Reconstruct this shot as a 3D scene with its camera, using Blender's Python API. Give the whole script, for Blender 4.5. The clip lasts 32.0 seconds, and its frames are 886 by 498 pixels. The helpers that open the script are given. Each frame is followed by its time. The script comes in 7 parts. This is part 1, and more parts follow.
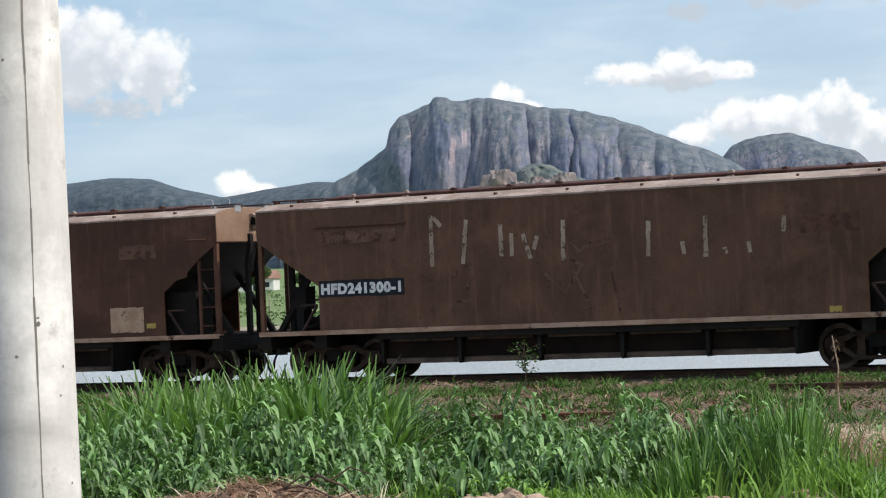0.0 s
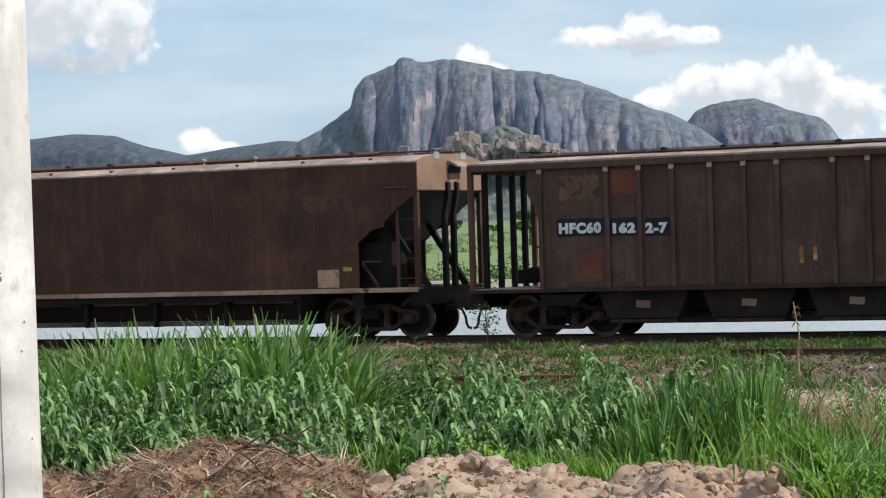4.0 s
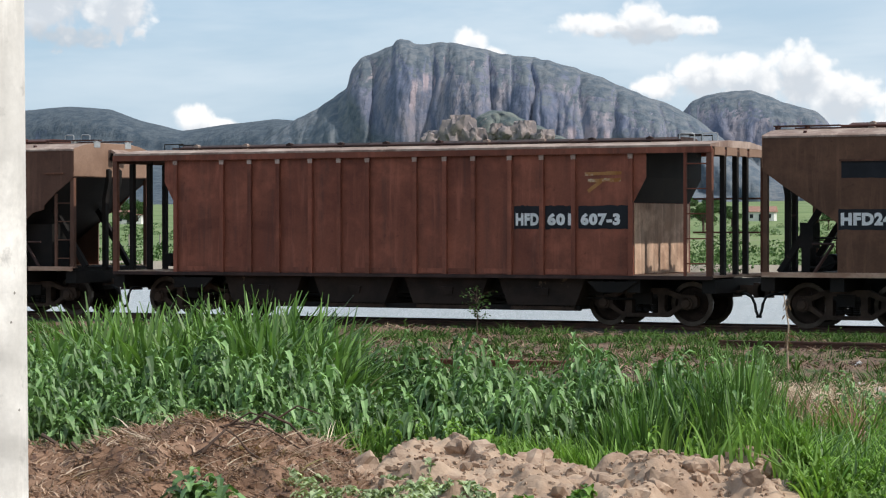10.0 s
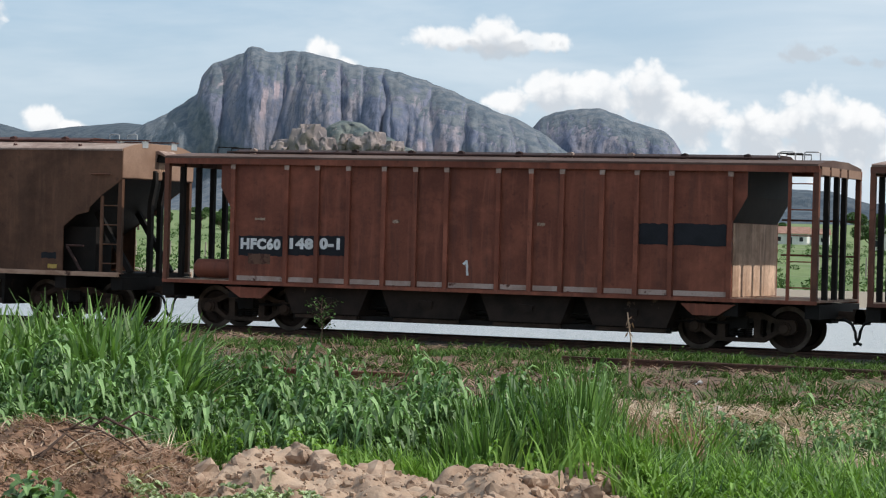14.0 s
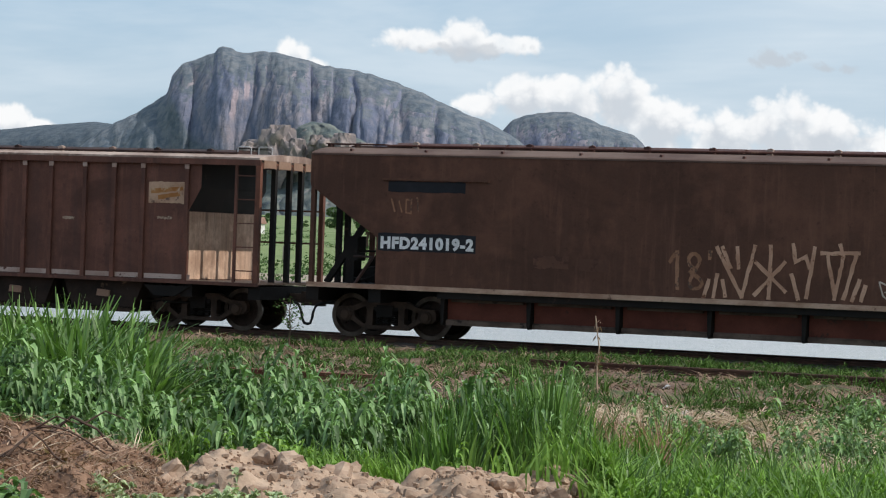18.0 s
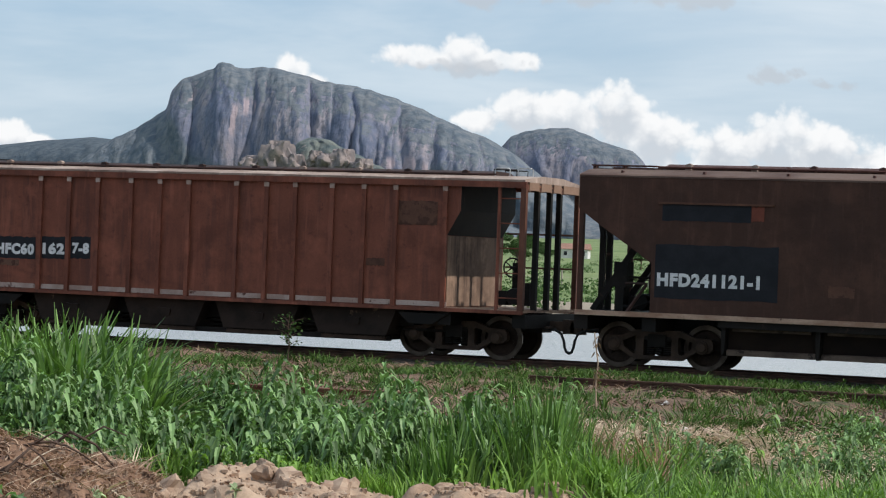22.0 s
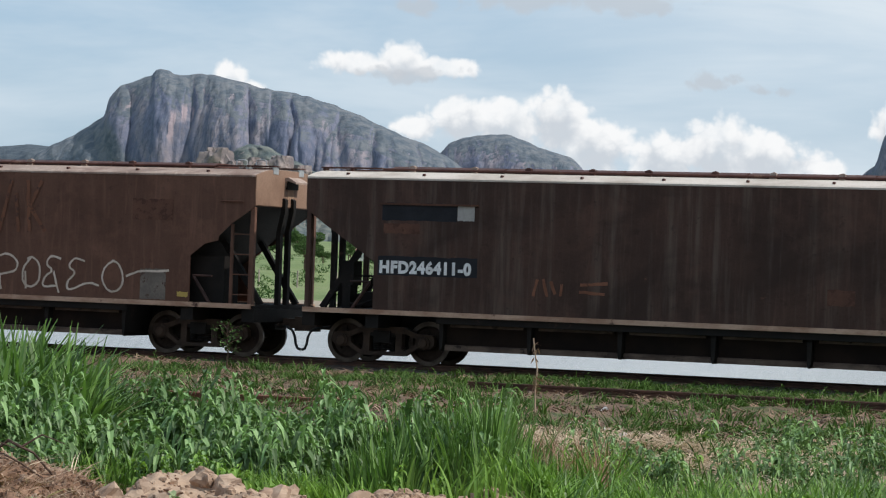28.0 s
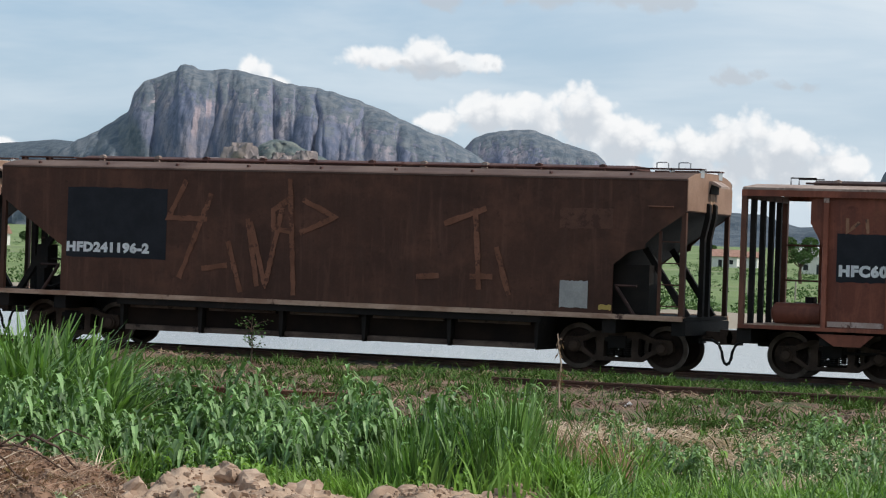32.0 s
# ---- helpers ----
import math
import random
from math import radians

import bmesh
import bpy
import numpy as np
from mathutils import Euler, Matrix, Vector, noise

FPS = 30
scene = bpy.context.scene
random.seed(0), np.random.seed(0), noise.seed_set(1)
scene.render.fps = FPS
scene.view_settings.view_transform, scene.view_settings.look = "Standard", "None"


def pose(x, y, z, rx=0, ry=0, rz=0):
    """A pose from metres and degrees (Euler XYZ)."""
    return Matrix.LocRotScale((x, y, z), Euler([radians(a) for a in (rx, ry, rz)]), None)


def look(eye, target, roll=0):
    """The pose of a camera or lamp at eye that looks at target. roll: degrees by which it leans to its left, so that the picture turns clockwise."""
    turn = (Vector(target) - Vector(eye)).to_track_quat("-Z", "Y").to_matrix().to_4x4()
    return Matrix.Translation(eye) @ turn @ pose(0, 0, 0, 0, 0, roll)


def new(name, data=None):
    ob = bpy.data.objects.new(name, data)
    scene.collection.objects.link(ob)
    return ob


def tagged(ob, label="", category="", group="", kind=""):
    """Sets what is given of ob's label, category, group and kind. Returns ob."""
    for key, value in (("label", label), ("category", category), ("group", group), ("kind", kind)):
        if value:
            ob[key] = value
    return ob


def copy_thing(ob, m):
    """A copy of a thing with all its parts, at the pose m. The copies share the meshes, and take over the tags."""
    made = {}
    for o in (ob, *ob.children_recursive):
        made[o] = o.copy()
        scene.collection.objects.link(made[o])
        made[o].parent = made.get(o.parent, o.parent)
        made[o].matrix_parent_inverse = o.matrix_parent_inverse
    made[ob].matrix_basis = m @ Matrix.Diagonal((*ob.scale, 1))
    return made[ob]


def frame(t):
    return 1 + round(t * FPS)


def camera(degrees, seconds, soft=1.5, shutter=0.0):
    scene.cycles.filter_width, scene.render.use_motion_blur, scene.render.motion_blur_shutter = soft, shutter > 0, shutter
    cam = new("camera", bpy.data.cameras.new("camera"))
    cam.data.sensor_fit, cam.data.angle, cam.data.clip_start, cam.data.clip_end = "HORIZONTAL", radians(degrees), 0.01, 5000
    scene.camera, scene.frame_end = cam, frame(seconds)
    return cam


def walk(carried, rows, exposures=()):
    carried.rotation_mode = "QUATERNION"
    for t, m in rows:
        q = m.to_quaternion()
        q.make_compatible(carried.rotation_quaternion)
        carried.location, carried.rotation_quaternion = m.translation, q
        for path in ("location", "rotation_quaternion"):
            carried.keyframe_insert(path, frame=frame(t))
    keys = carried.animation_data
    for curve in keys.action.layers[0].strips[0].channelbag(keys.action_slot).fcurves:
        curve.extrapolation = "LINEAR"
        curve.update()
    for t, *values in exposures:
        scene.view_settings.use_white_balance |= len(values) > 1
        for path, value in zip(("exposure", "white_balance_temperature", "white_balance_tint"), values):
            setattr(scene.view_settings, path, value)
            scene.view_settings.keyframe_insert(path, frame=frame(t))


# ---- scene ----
cam = camera(19.766, 32.0, soft=1.2)
EYE = 2.03      # above the rail heads, which lie at z = 0
SIDE = 46.5     # y of the wagons' near flank; the track runs along x

# seconds, yaw, pitch, roll of the hand-held camera
TURNS = [
    (0.0, 28.72, 0.73, 2.50),
    (0.5, 28.59, 0.59, 2.13),
    (1.0, 28.45, 0.24, 2.03),
    (1.5, 28.30, 0.17, 1.97),
    (2.0, 28.15, 0.15, 1.88),
    (2.5, 28.02, -0.03, 1.81),
    (3.0, 27.88, -0.13, 1.75),
    (3.5, 27.92, -0.19, 1.72),
    (5.5, 27.91, 0.05, 1.66),
    (6.0, 27.80, 0.09, 1.45),
    (6.5, 27.90, 0.10, 1.51),
    (7.0, 29.44, 0.10, 1.23),
    (7.5, 30.40, 0.08, 1.16),
    (8.0, 30.31, 0.06, 1.02),
    (8.5, 30.15, 0.05, 0.75),
    (9.0, 29.48, -0.15, 0.40),
    (9.5, 28.46, -0.32, 0.11),
    (10.0, 27.75, -0.56, 0.08),
    (10.5, 26.98, -0.65, -0.08),
    (11.0, 25.91, -0.96, -0.61),
    (11.5, 25.23, -0.97, -0.93),
    (12.0, 24.85, -0.89, -1.20),
    (12.5, 24.70, -0.42, -1.40),
    (13.0, 24.58, -0.28, -1.32),
    (13.5, 24.44, -0.26, -1.34),
    (14.0, 24.30, -0.27, -1.51),
    (14.5, 24.16, -0.27, -1.65),
    (16.5, 23.61, -0.31, -1.90),
    (17.0, 23.52, -0.29, -2.06),
    (17.5, 23.56, -0.29, -2.02),
    (18.0, 23.60, -0.20, -2.02),
    (18.5, 23.49, -0.14, -2.11),
    (19.0, 23.40, -0.12, -2.09),
    (19.5, 23.51, 0.01, -2.19),
    (20.0, 23.64, 0.05, -2.07),
    (20.5, 23.59, 0.05, -2.07),
    (21.0, 23.59, 0.05, -2.12),
    (21.5, 23.66, 0.16, -2.08),
    (22.0, 23.59, 0.16, -2.12),
    (22.5, 23.43, 0.14, -2.18),
    (23.0, 23.32, 0.13, -2.15),
    (23.5, 23.23, 0.14, -2.11),
    (24.0, 23.20, 0.13, -2.06),
    (24.5, 23.20, 0.12, -2.14),
    (25.0, 23.07, 0.12, -2.02),
    (25.5, 22.92, 0.18, -2.05),
    (26.0, 22.78, 0.36, -1.96),
    (26.5, 22.62, 0.39, -1.98),
    (28.5, 22.15, 0.34, -1.97),
    (29.0, 22.13, 0.33, -2.02),
    (29.5, 22.24, 0.31, -2.02),
    (30.0, 22.39, 0.28, -1.96),
    (30.5, 22.54, 0.25, -1.99),
    (31.0, 22.72, 0.27, -1.99),
    (31.5, 22.67, 0.26, -1.97),
    (32.0, 22.76, 0.23, -2.00),
]
EXPOSURE = [(0.0, 0.16), (10.0, 0.16), (10.8, 0.26), (12.0, 0.22), (12.7, 0.10), (20.0, 0.05), (32.0, 0.02)]
walk(cam, [(t, pose(0, 0, EYE, 90 + pitch, 0, yaw) @ pose(0, 0, 0, 0, 0, -roll)) for t, yaw, pitch, roll in TURNS], EXPOSURE)

# seconds and metres that the train has run to the left
RUN = [
    (0.0, 0.00), (0.5, 3.28), (1.0, 6.60), (1.5, 9.96), (2.0, 13.31), (2.5, 16.51), (3.0, 19.84), (3.5, 23.33),
    (5.5, 37.10), (6.0, 40.48), (6.5, 43.86), (7.0, 47.25), (7.5, 50.59), (8.0, 53.93), (8.5, 57.31), (9.0, 60.68),
    (9.5, 64.03), (10.0, 67.35), (10.5, 70.68), (11.0, 74.02), (11.5, 77.36), (12.0, 80.71), (12.5, 83.97), (13.0, 87.10),
    (13.5, 90.37), (14.0, 93.69), (14.5, 97.03), (16.5, 110.29), (17.0, 113.57), (17.5, 116.82), (18.0, 120.07), (18.5, 123.34),
    (19.0, 126.58), (19.5, 129.81), (20.0, 133.02), (20.5, 136.24), (21.0, 139.45), (21.5, 142.67), (22.0, 145.85), (22.5, 148.99),
    (23.0, 152.01), (23.5, 155.15), (24.0, 158.32), (24.5, 161.47), (25.0, 164.60), (25.5, 167.72), (26.0, 170.84), (26.5, 173.96),
    (28.5, 186.32), (29.0, 189.38), (29.5, 192.41), (30.0, 195.41), (30.5, 198.42), (31.0, 201.41), (31.5, 204.41), (32.0, 207.40),
]

# ---- world, sun ----
SUN_AZ, SUN_EL = 88.0, 46.0     # degrees: from +y towards +x, above the horizon
sun = new("sun", bpy.data.lights.new("sun", "SUN"))
sun.data.energy, sun.data.angle, sun.data.color = 3.6, radians(0.6), (1.0, 0.955, 0.89)
sun.matrix_world = look((0, 0, 0), (-math.sin(radians(SUN_AZ)) * math.cos(radians(SUN_EL)), -math.cos(radians(SUN_AZ)) * math.cos(radians(SUN_EL)), -math.sin(radians(SUN_EL))))


class Nodes:
    """Short hand for node trees."""

    def __init__(self, tree):
        self.t = tree
        tree.nodes.clear()

    def add(self, kind, **inputs):
        n = self.t.nodes.new(kind)
        for k, v in inputs.items():
            key = k.replace("_", " ")
            if key in n.inputs:
                self.put(n.inputs[key], v)
        return n

    def put(self, sock, v):
        if isinstance(v, bpy.types.NodeSocket):
            self.t.links.new(v, sock)
        elif isinstance(v, (tuple, list)) and len(v) == 3 and sock.type == "RGBA":
            sock.default_value = (*v, 1)
        else:
            sock.default_value = v

    def math(self, op, a, b=0.0, c=0.0, clamp=False):
        n = self.t.nodes.new("ShaderNodeMath")
        n.operation, n.use_clamp = op, clamp
        for s, v in zip(n.inputs, (a, b, c)):
            self.put(s, v)
        return n.outputs[0]

    def mix(self, fac, a, b, blend="MIX"):
        n = self.t.nodes.new("ShaderNodeMix")
        n.data_type, n.blend_type = "RGBA", blend
        self.put(n.inputs[0], fac), self.put(n.inputs[6], a), self.put(n.inputs[7], b)
        return n.outputs[2]

    def ramp(self, fac, lo, hi, a=0.0, b=1.0):
        n = self.t.nodes.new("ShaderNodeMapRange")
        n.interpolation_type = "SMOOTHSTEP"
        for s, v in zip(n.inputs, (fac, lo, hi, a, b)):
            self.put(s, v)
        return n.outputs[0]

    def noise(self, vec, scale, detail=4.0, rough=0.55, stretch=None, distort=0.0):
        if stretch:
            m = self.t.nodes.new("ShaderNodeMapping")
            m.inputs["Scale"].default_value = stretch
            self.put(m.inputs["Vector"], vec)
            vec = m.outputs[0]
        n = self.add("ShaderNodeTexNoise", Scale=scale, Detail=detail, Roughness=rough, Distortion=distort)
        self.put(n.inputs["Vector"], vec)
        return n.outputs["Fac"]


# sky: clear blue overhead, thin high cloud, and cumulus along the horizon (azimuth, elevation, widths in degrees)
CUMULUS = [
    (-36.7, 5.3, 1.9, 1.6, 1.45), (-35.1, 5.05, 1.15, 0.95, 1.15), (-38.2, 5.2, 1.6, 1.2, 1.35),
    (-27.15, 3.95, 0.5, 0.55, 0.6), (-26.7, 3.75, 0.5, 0.3, 0.4),
    (-33.3, 2.35, 0.6, 0.42, 0.4), (-32.7, 2.2, 0.6, 0.28, 0.4),
    (-23.3, 4.5, 0.75, 0.56, 0.40), (-24.5, 4.5, 1.0, 0.34, 0.36), (-22.4, 4.4, 1.1, 0.32, 0.28),
    (-21.9, 3.35, 0.85, 0.60, 0.9), (-20.9, 3.30, 1.0, 0.62, 1.0), (-19.75, 3.45, 0.85, 0.72, 1.1), (-18.9, 2.95, 1.1, 0.55, 1.1), (-22.9, 3.10, 0.7, 0.34, 0.4),
    (-17.3, 2.65, 1.0, 0.58, 1.3), (-16.1, 2.85, 1.1, 0.80, 1.5), (-15.1, 2.7, 1.1, 0.68, 1.4), (-14.1, 2.35, 1.1, 0.52, 1.3),
    (-12.2, 3.4, 0.7, 0.65, 0.6), (-9.8, 3.0, 1.4, 1.0, 0.9), (-45.0, 3.2, 2.5, 1.3, 0.9),
]
GREY = [(-36.4, 4.2, 2.1, 0.35, 0.4), (-20.5, 6.05, 1.9, 0.5, 0.45), (-18.2, 6.0, 1.9, 0.45, 0.4), (-23.0, 5.75, 0.9, 0.3, 0.25), (-16.3, 4.25, 0.9, 0.35, 0.2), (-15.2, 4.1, 0.9, 0.2, 0.15), (-23.0, 4.22, 1.7, 0.3, 0.3), (-30.0, 8.5, 5.0, 0.8, 0.5)]
world = bpy.data.worlds.new("sky")
scene.world = world
world.use_nodes = True
W = Nodes(world.node_tree)
ray = W.t.nodes.new("ShaderNodeTexCoord").outputs["Generated"]
xyz = W.add("ShaderNodeSeparateXYZ", Vector=ray)
az = W.math("MULTIPLY", W.math("ARCTAN2", xyz.outputs[0], xyz.outputs[1]), 57.2958)
el = W.math("MULTIPLY", W.math("ARCSINE", xyz.outputs[2]), 57.2958)
flat = W.add("ShaderNodeCombineXYZ", X=az, Y=el).outputs[0]
sky = W.t.nodes.new("ShaderNodeTexSky")
sky.sky_type, sky.sun_disc = "NISHITA", False
sky.sun_elevation, sky.sun_rotation = radians(SUN_EL), radians(SUN_AZ)
sky.dust_density, sky.ozone_density = 1.2, 1.5
blue = W.mix(1.0, sky.outputs[0], (0.088, 0.088, 0.088), "MULTIPLY")
veil = W.ramp(W.noise(flat, 0.32, 5.0, 0.58, (0.30, 1.35, 1.0), 0.25), 0.30, 0.78, 0.0, 0.70)
blue = W.mix(0.55, blue, (0.42, 0.635, 0.885))
veil = W.math("ADD", veil, W.ramp(az, -27.0, -13.0, 0.0, 0.38), clamp=True)
base = W.mix(veil, blue, (0.70, 0.785, 0.855))


def billow(scale):
    """Rounded lumps."""
    v = W.t.nodes.new("ShaderNodeTexVoronoi")
    v.voronoi_dimensions, v.feature = "2D", "SMOOTH_F1"
    W.put(v.inputs["Vector"], warped), W.put(v.inputs["Scale"], scale), W.put(v.inputs["Smoothness"], 0.35)
    return W.math("SUBTRACT", 0.62, v.outputs["Distance"])


wobble = W.t.nodes.new("ShaderNodeTexNoise")
W.put(wobble.inputs["Vector"], flat), W.put(wobble.inputs["Scale"], 1.3), W.put(wobble.inputs["Detail"], 4.0)
shift = W.t.nodes.new("ShaderNodeVectorMath")
shift.operation = "MULTIPLY_ADD"
W.put(shift.inputs[0], wobble.outputs["Color"]), W.put(shift.inputs[2], flat)
shift.inputs[1].default_value = (0.45, 0.45, 0.0)
warped = shift.outputs[0]


def heap(shapes, lift=0.0):
    out = None
    for a, e, wide, up, down in shapes:
        dx = W.math("DIVIDE", W.math("SUBTRACT", az, a), wide)
        dy = W.math("SUBTRACT", el, e - lift)
        dy = W.math("MAXIMUM", W.math("DIVIDE", dy, up), W.math("DIVIDE", dy, -down))
        r = W.math("SUBTRACT", 1.0, W.math("SQRT", W.math("ADD", W.math("MULTIPLY", dx, dx), W.math("MULTIPLY", dy, dy))))
        out = r if out is None else W.math("MAXIMUM", out, r)
    return out


lumps = W.math("ADD", billow(1.9), W.math("ADD", W.math("MULTIPLY", billow(4.6), 0.42), W.math("MULTIPLY", billow(11.0), 0.16)))
rough_edge = W.math("MULTIPLY", W.math("SUBTRACT", lumps, 0.5), W.ramp(el, 4.7, 5.3, 0.46, 0.34))
body = W.math("ADD", heap(CUMULUS), rough_edge)
above = heap(CUMULUS, 0.42)
cover = W.math("MULTIPLY", W.ramp(body, -0.02, 0.36), W.ramp(W.noise(flat, 1.1, 5.0, 0.6), 0.22, 0.55, 0.72, 1.0))
shade = W.ramp(W.math("SUBTRACT", W.math("MULTIPLY", rough_edge, 1.5), above), -0.95, 0.0)
cloud = W.mix(shade, (0.60, 0.645, 0.70), (0.94, 0.945, 0.95))
base = W.mix(W.math("MULTIPLY", cover, 0.96), base, cloud)
grey = W.ramp(W.math("ADD", heap(GREY), W.math("MULTIPLY", rough_edge, 2.0)), 0.0, 0.55, 0.0, 0.65)
base = W.mix(grey, base, (0.52, 0.56, 0.61))
bg = W.add("ShaderNodeBackground", Color=base, Strength=1.0)
W.t.links.new(bg.outputs[0], W.add("ShaderNodeOutputWorld").inputs[0])

# ---- materials ----
def surface(name, colours, scale=3.0, rough=0.8, metal=0.0, bump=0.2, bump_scale=40.0, stretch=None, spread=(0.35, 0.65), streak=None, flakes=None, vary=0.0, leaf=0.0, island=0.0, grain=0.25, spec=0.22):
    """Two colours mixed by a broad noise and a fine grain; streak: colour, amount of runs down the surface; flakes: colour, threshold."""
    m = bpy.data.materials.new(name)
    m.use_nodes = True
    N = Nodes(m.node_tree)
    at = N.t.nodes.new("ShaderNodeTexCoord").outputs["Object"]
    if streak or vary:      # no two things weather alike
        own = N.t.nodes.new("ShaderNodeObjectInfo").outputs["Random"]
        move = N.t.nodes.new("ShaderNodeVectorMath")
        move.operation = "ADD"
        N.put(move.inputs[0], at), N.put(move.inputs[1], N.add("ShaderNodeCombineXYZ", X=N.math("MULTIPLY", own, 61.0), Y=N.math("MULTIPLY", own, 23.0)).outputs[0])
        at = move.outputs[0]
    a, b = colours
    col = N.mix(N.ramp(N.noise(at, scale, 5.0, 0.6, stretch), *spread), a, b)
    fine = N.noise(at, bump_scale, 4.0, 0.6)
    col = N.mix(N.ramp(fine, 0.3, 0.7, 0.0, grain), col, tuple(c * 0.55 for c in a))
    if streak:
        col = N.mix(N.math("MULTIPLY", N.ramp(N.noise(at, 1.0, 4.0, 0.6, (5.0, 5.0, 0.35)), 0.45, 0.75), streak[1]), col, streak[0])
    if streak:
        col = N.mix(N.ramp(N.noise(at, scale * 1.7, 6.0, 0.68), 0.46, 0.70, 0.0, 0.65), col, tuple(c * 1.5 for c in b))
        col = N.mix(N.ramp(N.noise(at, 2.6, 5.0, 0.65, (2.2, 2.2, 0.22), 0.4), 0.50, 0.74, 0.0, 0.45), col, tuple(c * 1.7 + 0.008 for c in b))
        col = N.mix(N.ramp(N.noise(at, 6.0, 5.0, 0.7), 0.58, 0.72, 0.0, 0.5), col, tuple(c * 0.5 for c in a))
        col = N.mix(N.ramp(N.noise(at, scale * 0.8, 5.0, 0.6, (1.0, 1.0, 1.8), 0.8), 0.50, 0.70, 0.0, 0.5), col, tuple(c * 0.55 for c in a))
    if flakes:
        col = N.mix(N.ramp(N.noise(at, flakes[2], 6.0, 0.7), flakes[1], flakes[1] + 0.08), col, flakes[0])
    if vary:
        info = N.t.nodes.new("ShaderNodeObjectInfo").outputs["Random"]
        col = N.mix(1.0, col, N.add("ShaderNodeCombineColor", Red=N.ramp(info, 0, 1, 1 - vary, 1 + vary), Green=N.ramp(info, 0, 1, 1 - vary, 1 + vary), Blue=N.ramp(info, 0, 1, 1 - vary, 1 + vary)).outputs[0], "MULTIPLY")
    if island:
        r = N.t.nodes.new("ShaderNodeNewGeometry").outputs["Random Per Island"]
        col = N.mix(N.ramp(r, 0.35, 1, 0.0, island), col, tuple(min(1, c * 2.1 + 0.015) for c in b))
        col = N.mix(N.ramp(r, 0.35, 0.0, 0.0, island), col, tuple(c * 0.45 for c in a))
    p = N.add("ShaderNodeBsdfPrincipled", Base_Color=col, Roughness=rough, Metallic=metal)
    p.inputs["Specular IOR Level"].default_value = spec
    if bump:
        bp = N.add("ShaderNodeBump", Strength=bump, Distance=0.02, Height=fine)
        N.t.links.new(bp.outputs[0], p.inputs["Normal"])
    shader = p.outputs[0]
    if leaf:
        tr = N.add("ShaderNodeBsdfTranslucent", Color=N.mix(1.0, col, (1.3, 1.45, 0.7), "MULTIPLY"))
        mx = N.t.nodes.new("ShaderNodeMixShader")
        mx.inputs[0].default_value = leaf
        N.t.links.new(shader, mx.inputs[1]), N.t.links.new(tr.outputs[0], mx.inputs[2])
        shader = mx.outputs[0]
    N.t.links.new(shader, N.add("ShaderNodeOutputMaterial").inputs[0])
    return m


BROWN = surface("brown_wagon_paint", ((0.0732, 0.0323, 0.0205), (0.102, 0.0456, 0.0288)), 0.5, 0.62, 0, 0.12, 25, streak=((0.10, 0.050, 0.034), 0.35), flakes=((0.13, 0.06, 0.035), 0.70, 1.3), vary=0.12)
WARMBROWN = surface("warm_brown_wagon_paint", ((0.0851, 0.0417, 0.0252), (0.1287, 0.0642, 0.0386)), 0.45, 0.62, 0, 0.12, 25, streak=((0.12, 0.066, 0.044), 0.35), flakes=((0.15, 0.07, 0.036), 0.70, 1.3))
RED = surface("oxide_red_wagon_paint", ((0.1646, 0.052, 0.0326), (0.2274, 0.075, 0.0458)), 0.6, 0.6, 0, 0.12, 25, streak=((0.080, 0.040, 0.032), 0.5), flakes=((0.21, 0.075, 0.042), 0.66, 1.2), vary=0.12)
DULLRED = surface("dull_red_brown_wagon_paint", ((0.1039, 0.044, 0.029), (0.1548, 0.062, 0.0396)), 0.5, 0.62, 0, 0.12, 25, streak=((0.055, 0.034, 0.03), 0.45), flakes=((0.15, 0.058, 0.036), 0.66, 1.0))
KICK = surface("bleached_strip_and_lit_rib_head", ((0.32, 0.22, 0.18), (0.48, 0.37, 0.32)), 1.6, 0.75, 0, 0.2, 30, flakes=((0.10, 0.045, 0.034), 0.58, 3.0))
DARKROOF = surface("sooty_roof_paint", ((0.085, 0.05, 0.04), (0.15, 0.10, 0.08)), 0.7, 0.75, 0, 0.15, 30)
ROOF = surface("dusty_roof_paint", ((0.23, 0.155, 0.125), (0.36, 0.28, 0.235)), 0.7, 0.75, 0, 0.15, 30, streak=((0.12, 0.07, 0.055), 0.3))
SILL = surface("scraped_rusty_sill", ((0.30, 0.175, 0.118), (0.50, 0.34, 0.25)), 1.6, 0.75, 0, 0.2, 30, stretch=(1.0, 1.0, 2.5), flakes=((0.07, 0.038, 0.03), 0.60, 2.2))
TAN = surface("sunlit_tan_end_plate", ((0.40, 0.25, 0.17), (0.52, 0.36, 0.26)), 0.9, 0.75, 0, 0.15, 30, streak=((0.06, 0.04, 0.033), 0.6))
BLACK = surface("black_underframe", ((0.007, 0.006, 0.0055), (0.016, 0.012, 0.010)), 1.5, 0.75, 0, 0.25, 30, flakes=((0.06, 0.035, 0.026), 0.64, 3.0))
HATCH = surface("dark_red_hatch", ((0.060, 0.026, 0.022), (0.10, 0.046, 0.036)), 2.0, 0.65, 0, 0.2, 30, flakes=((0.2, 0.12, 0.085), 0.62, 2.0))
DARKHATCH = surface("dark_hatch_paint", ((0.030, 0.018, 0.016), (0.060, 0.032, 0.027)), 2.0, 0.7, 0, 0.2, 30, flakes=((0.16, 0.10, 0.075), 0.64, 2.0))
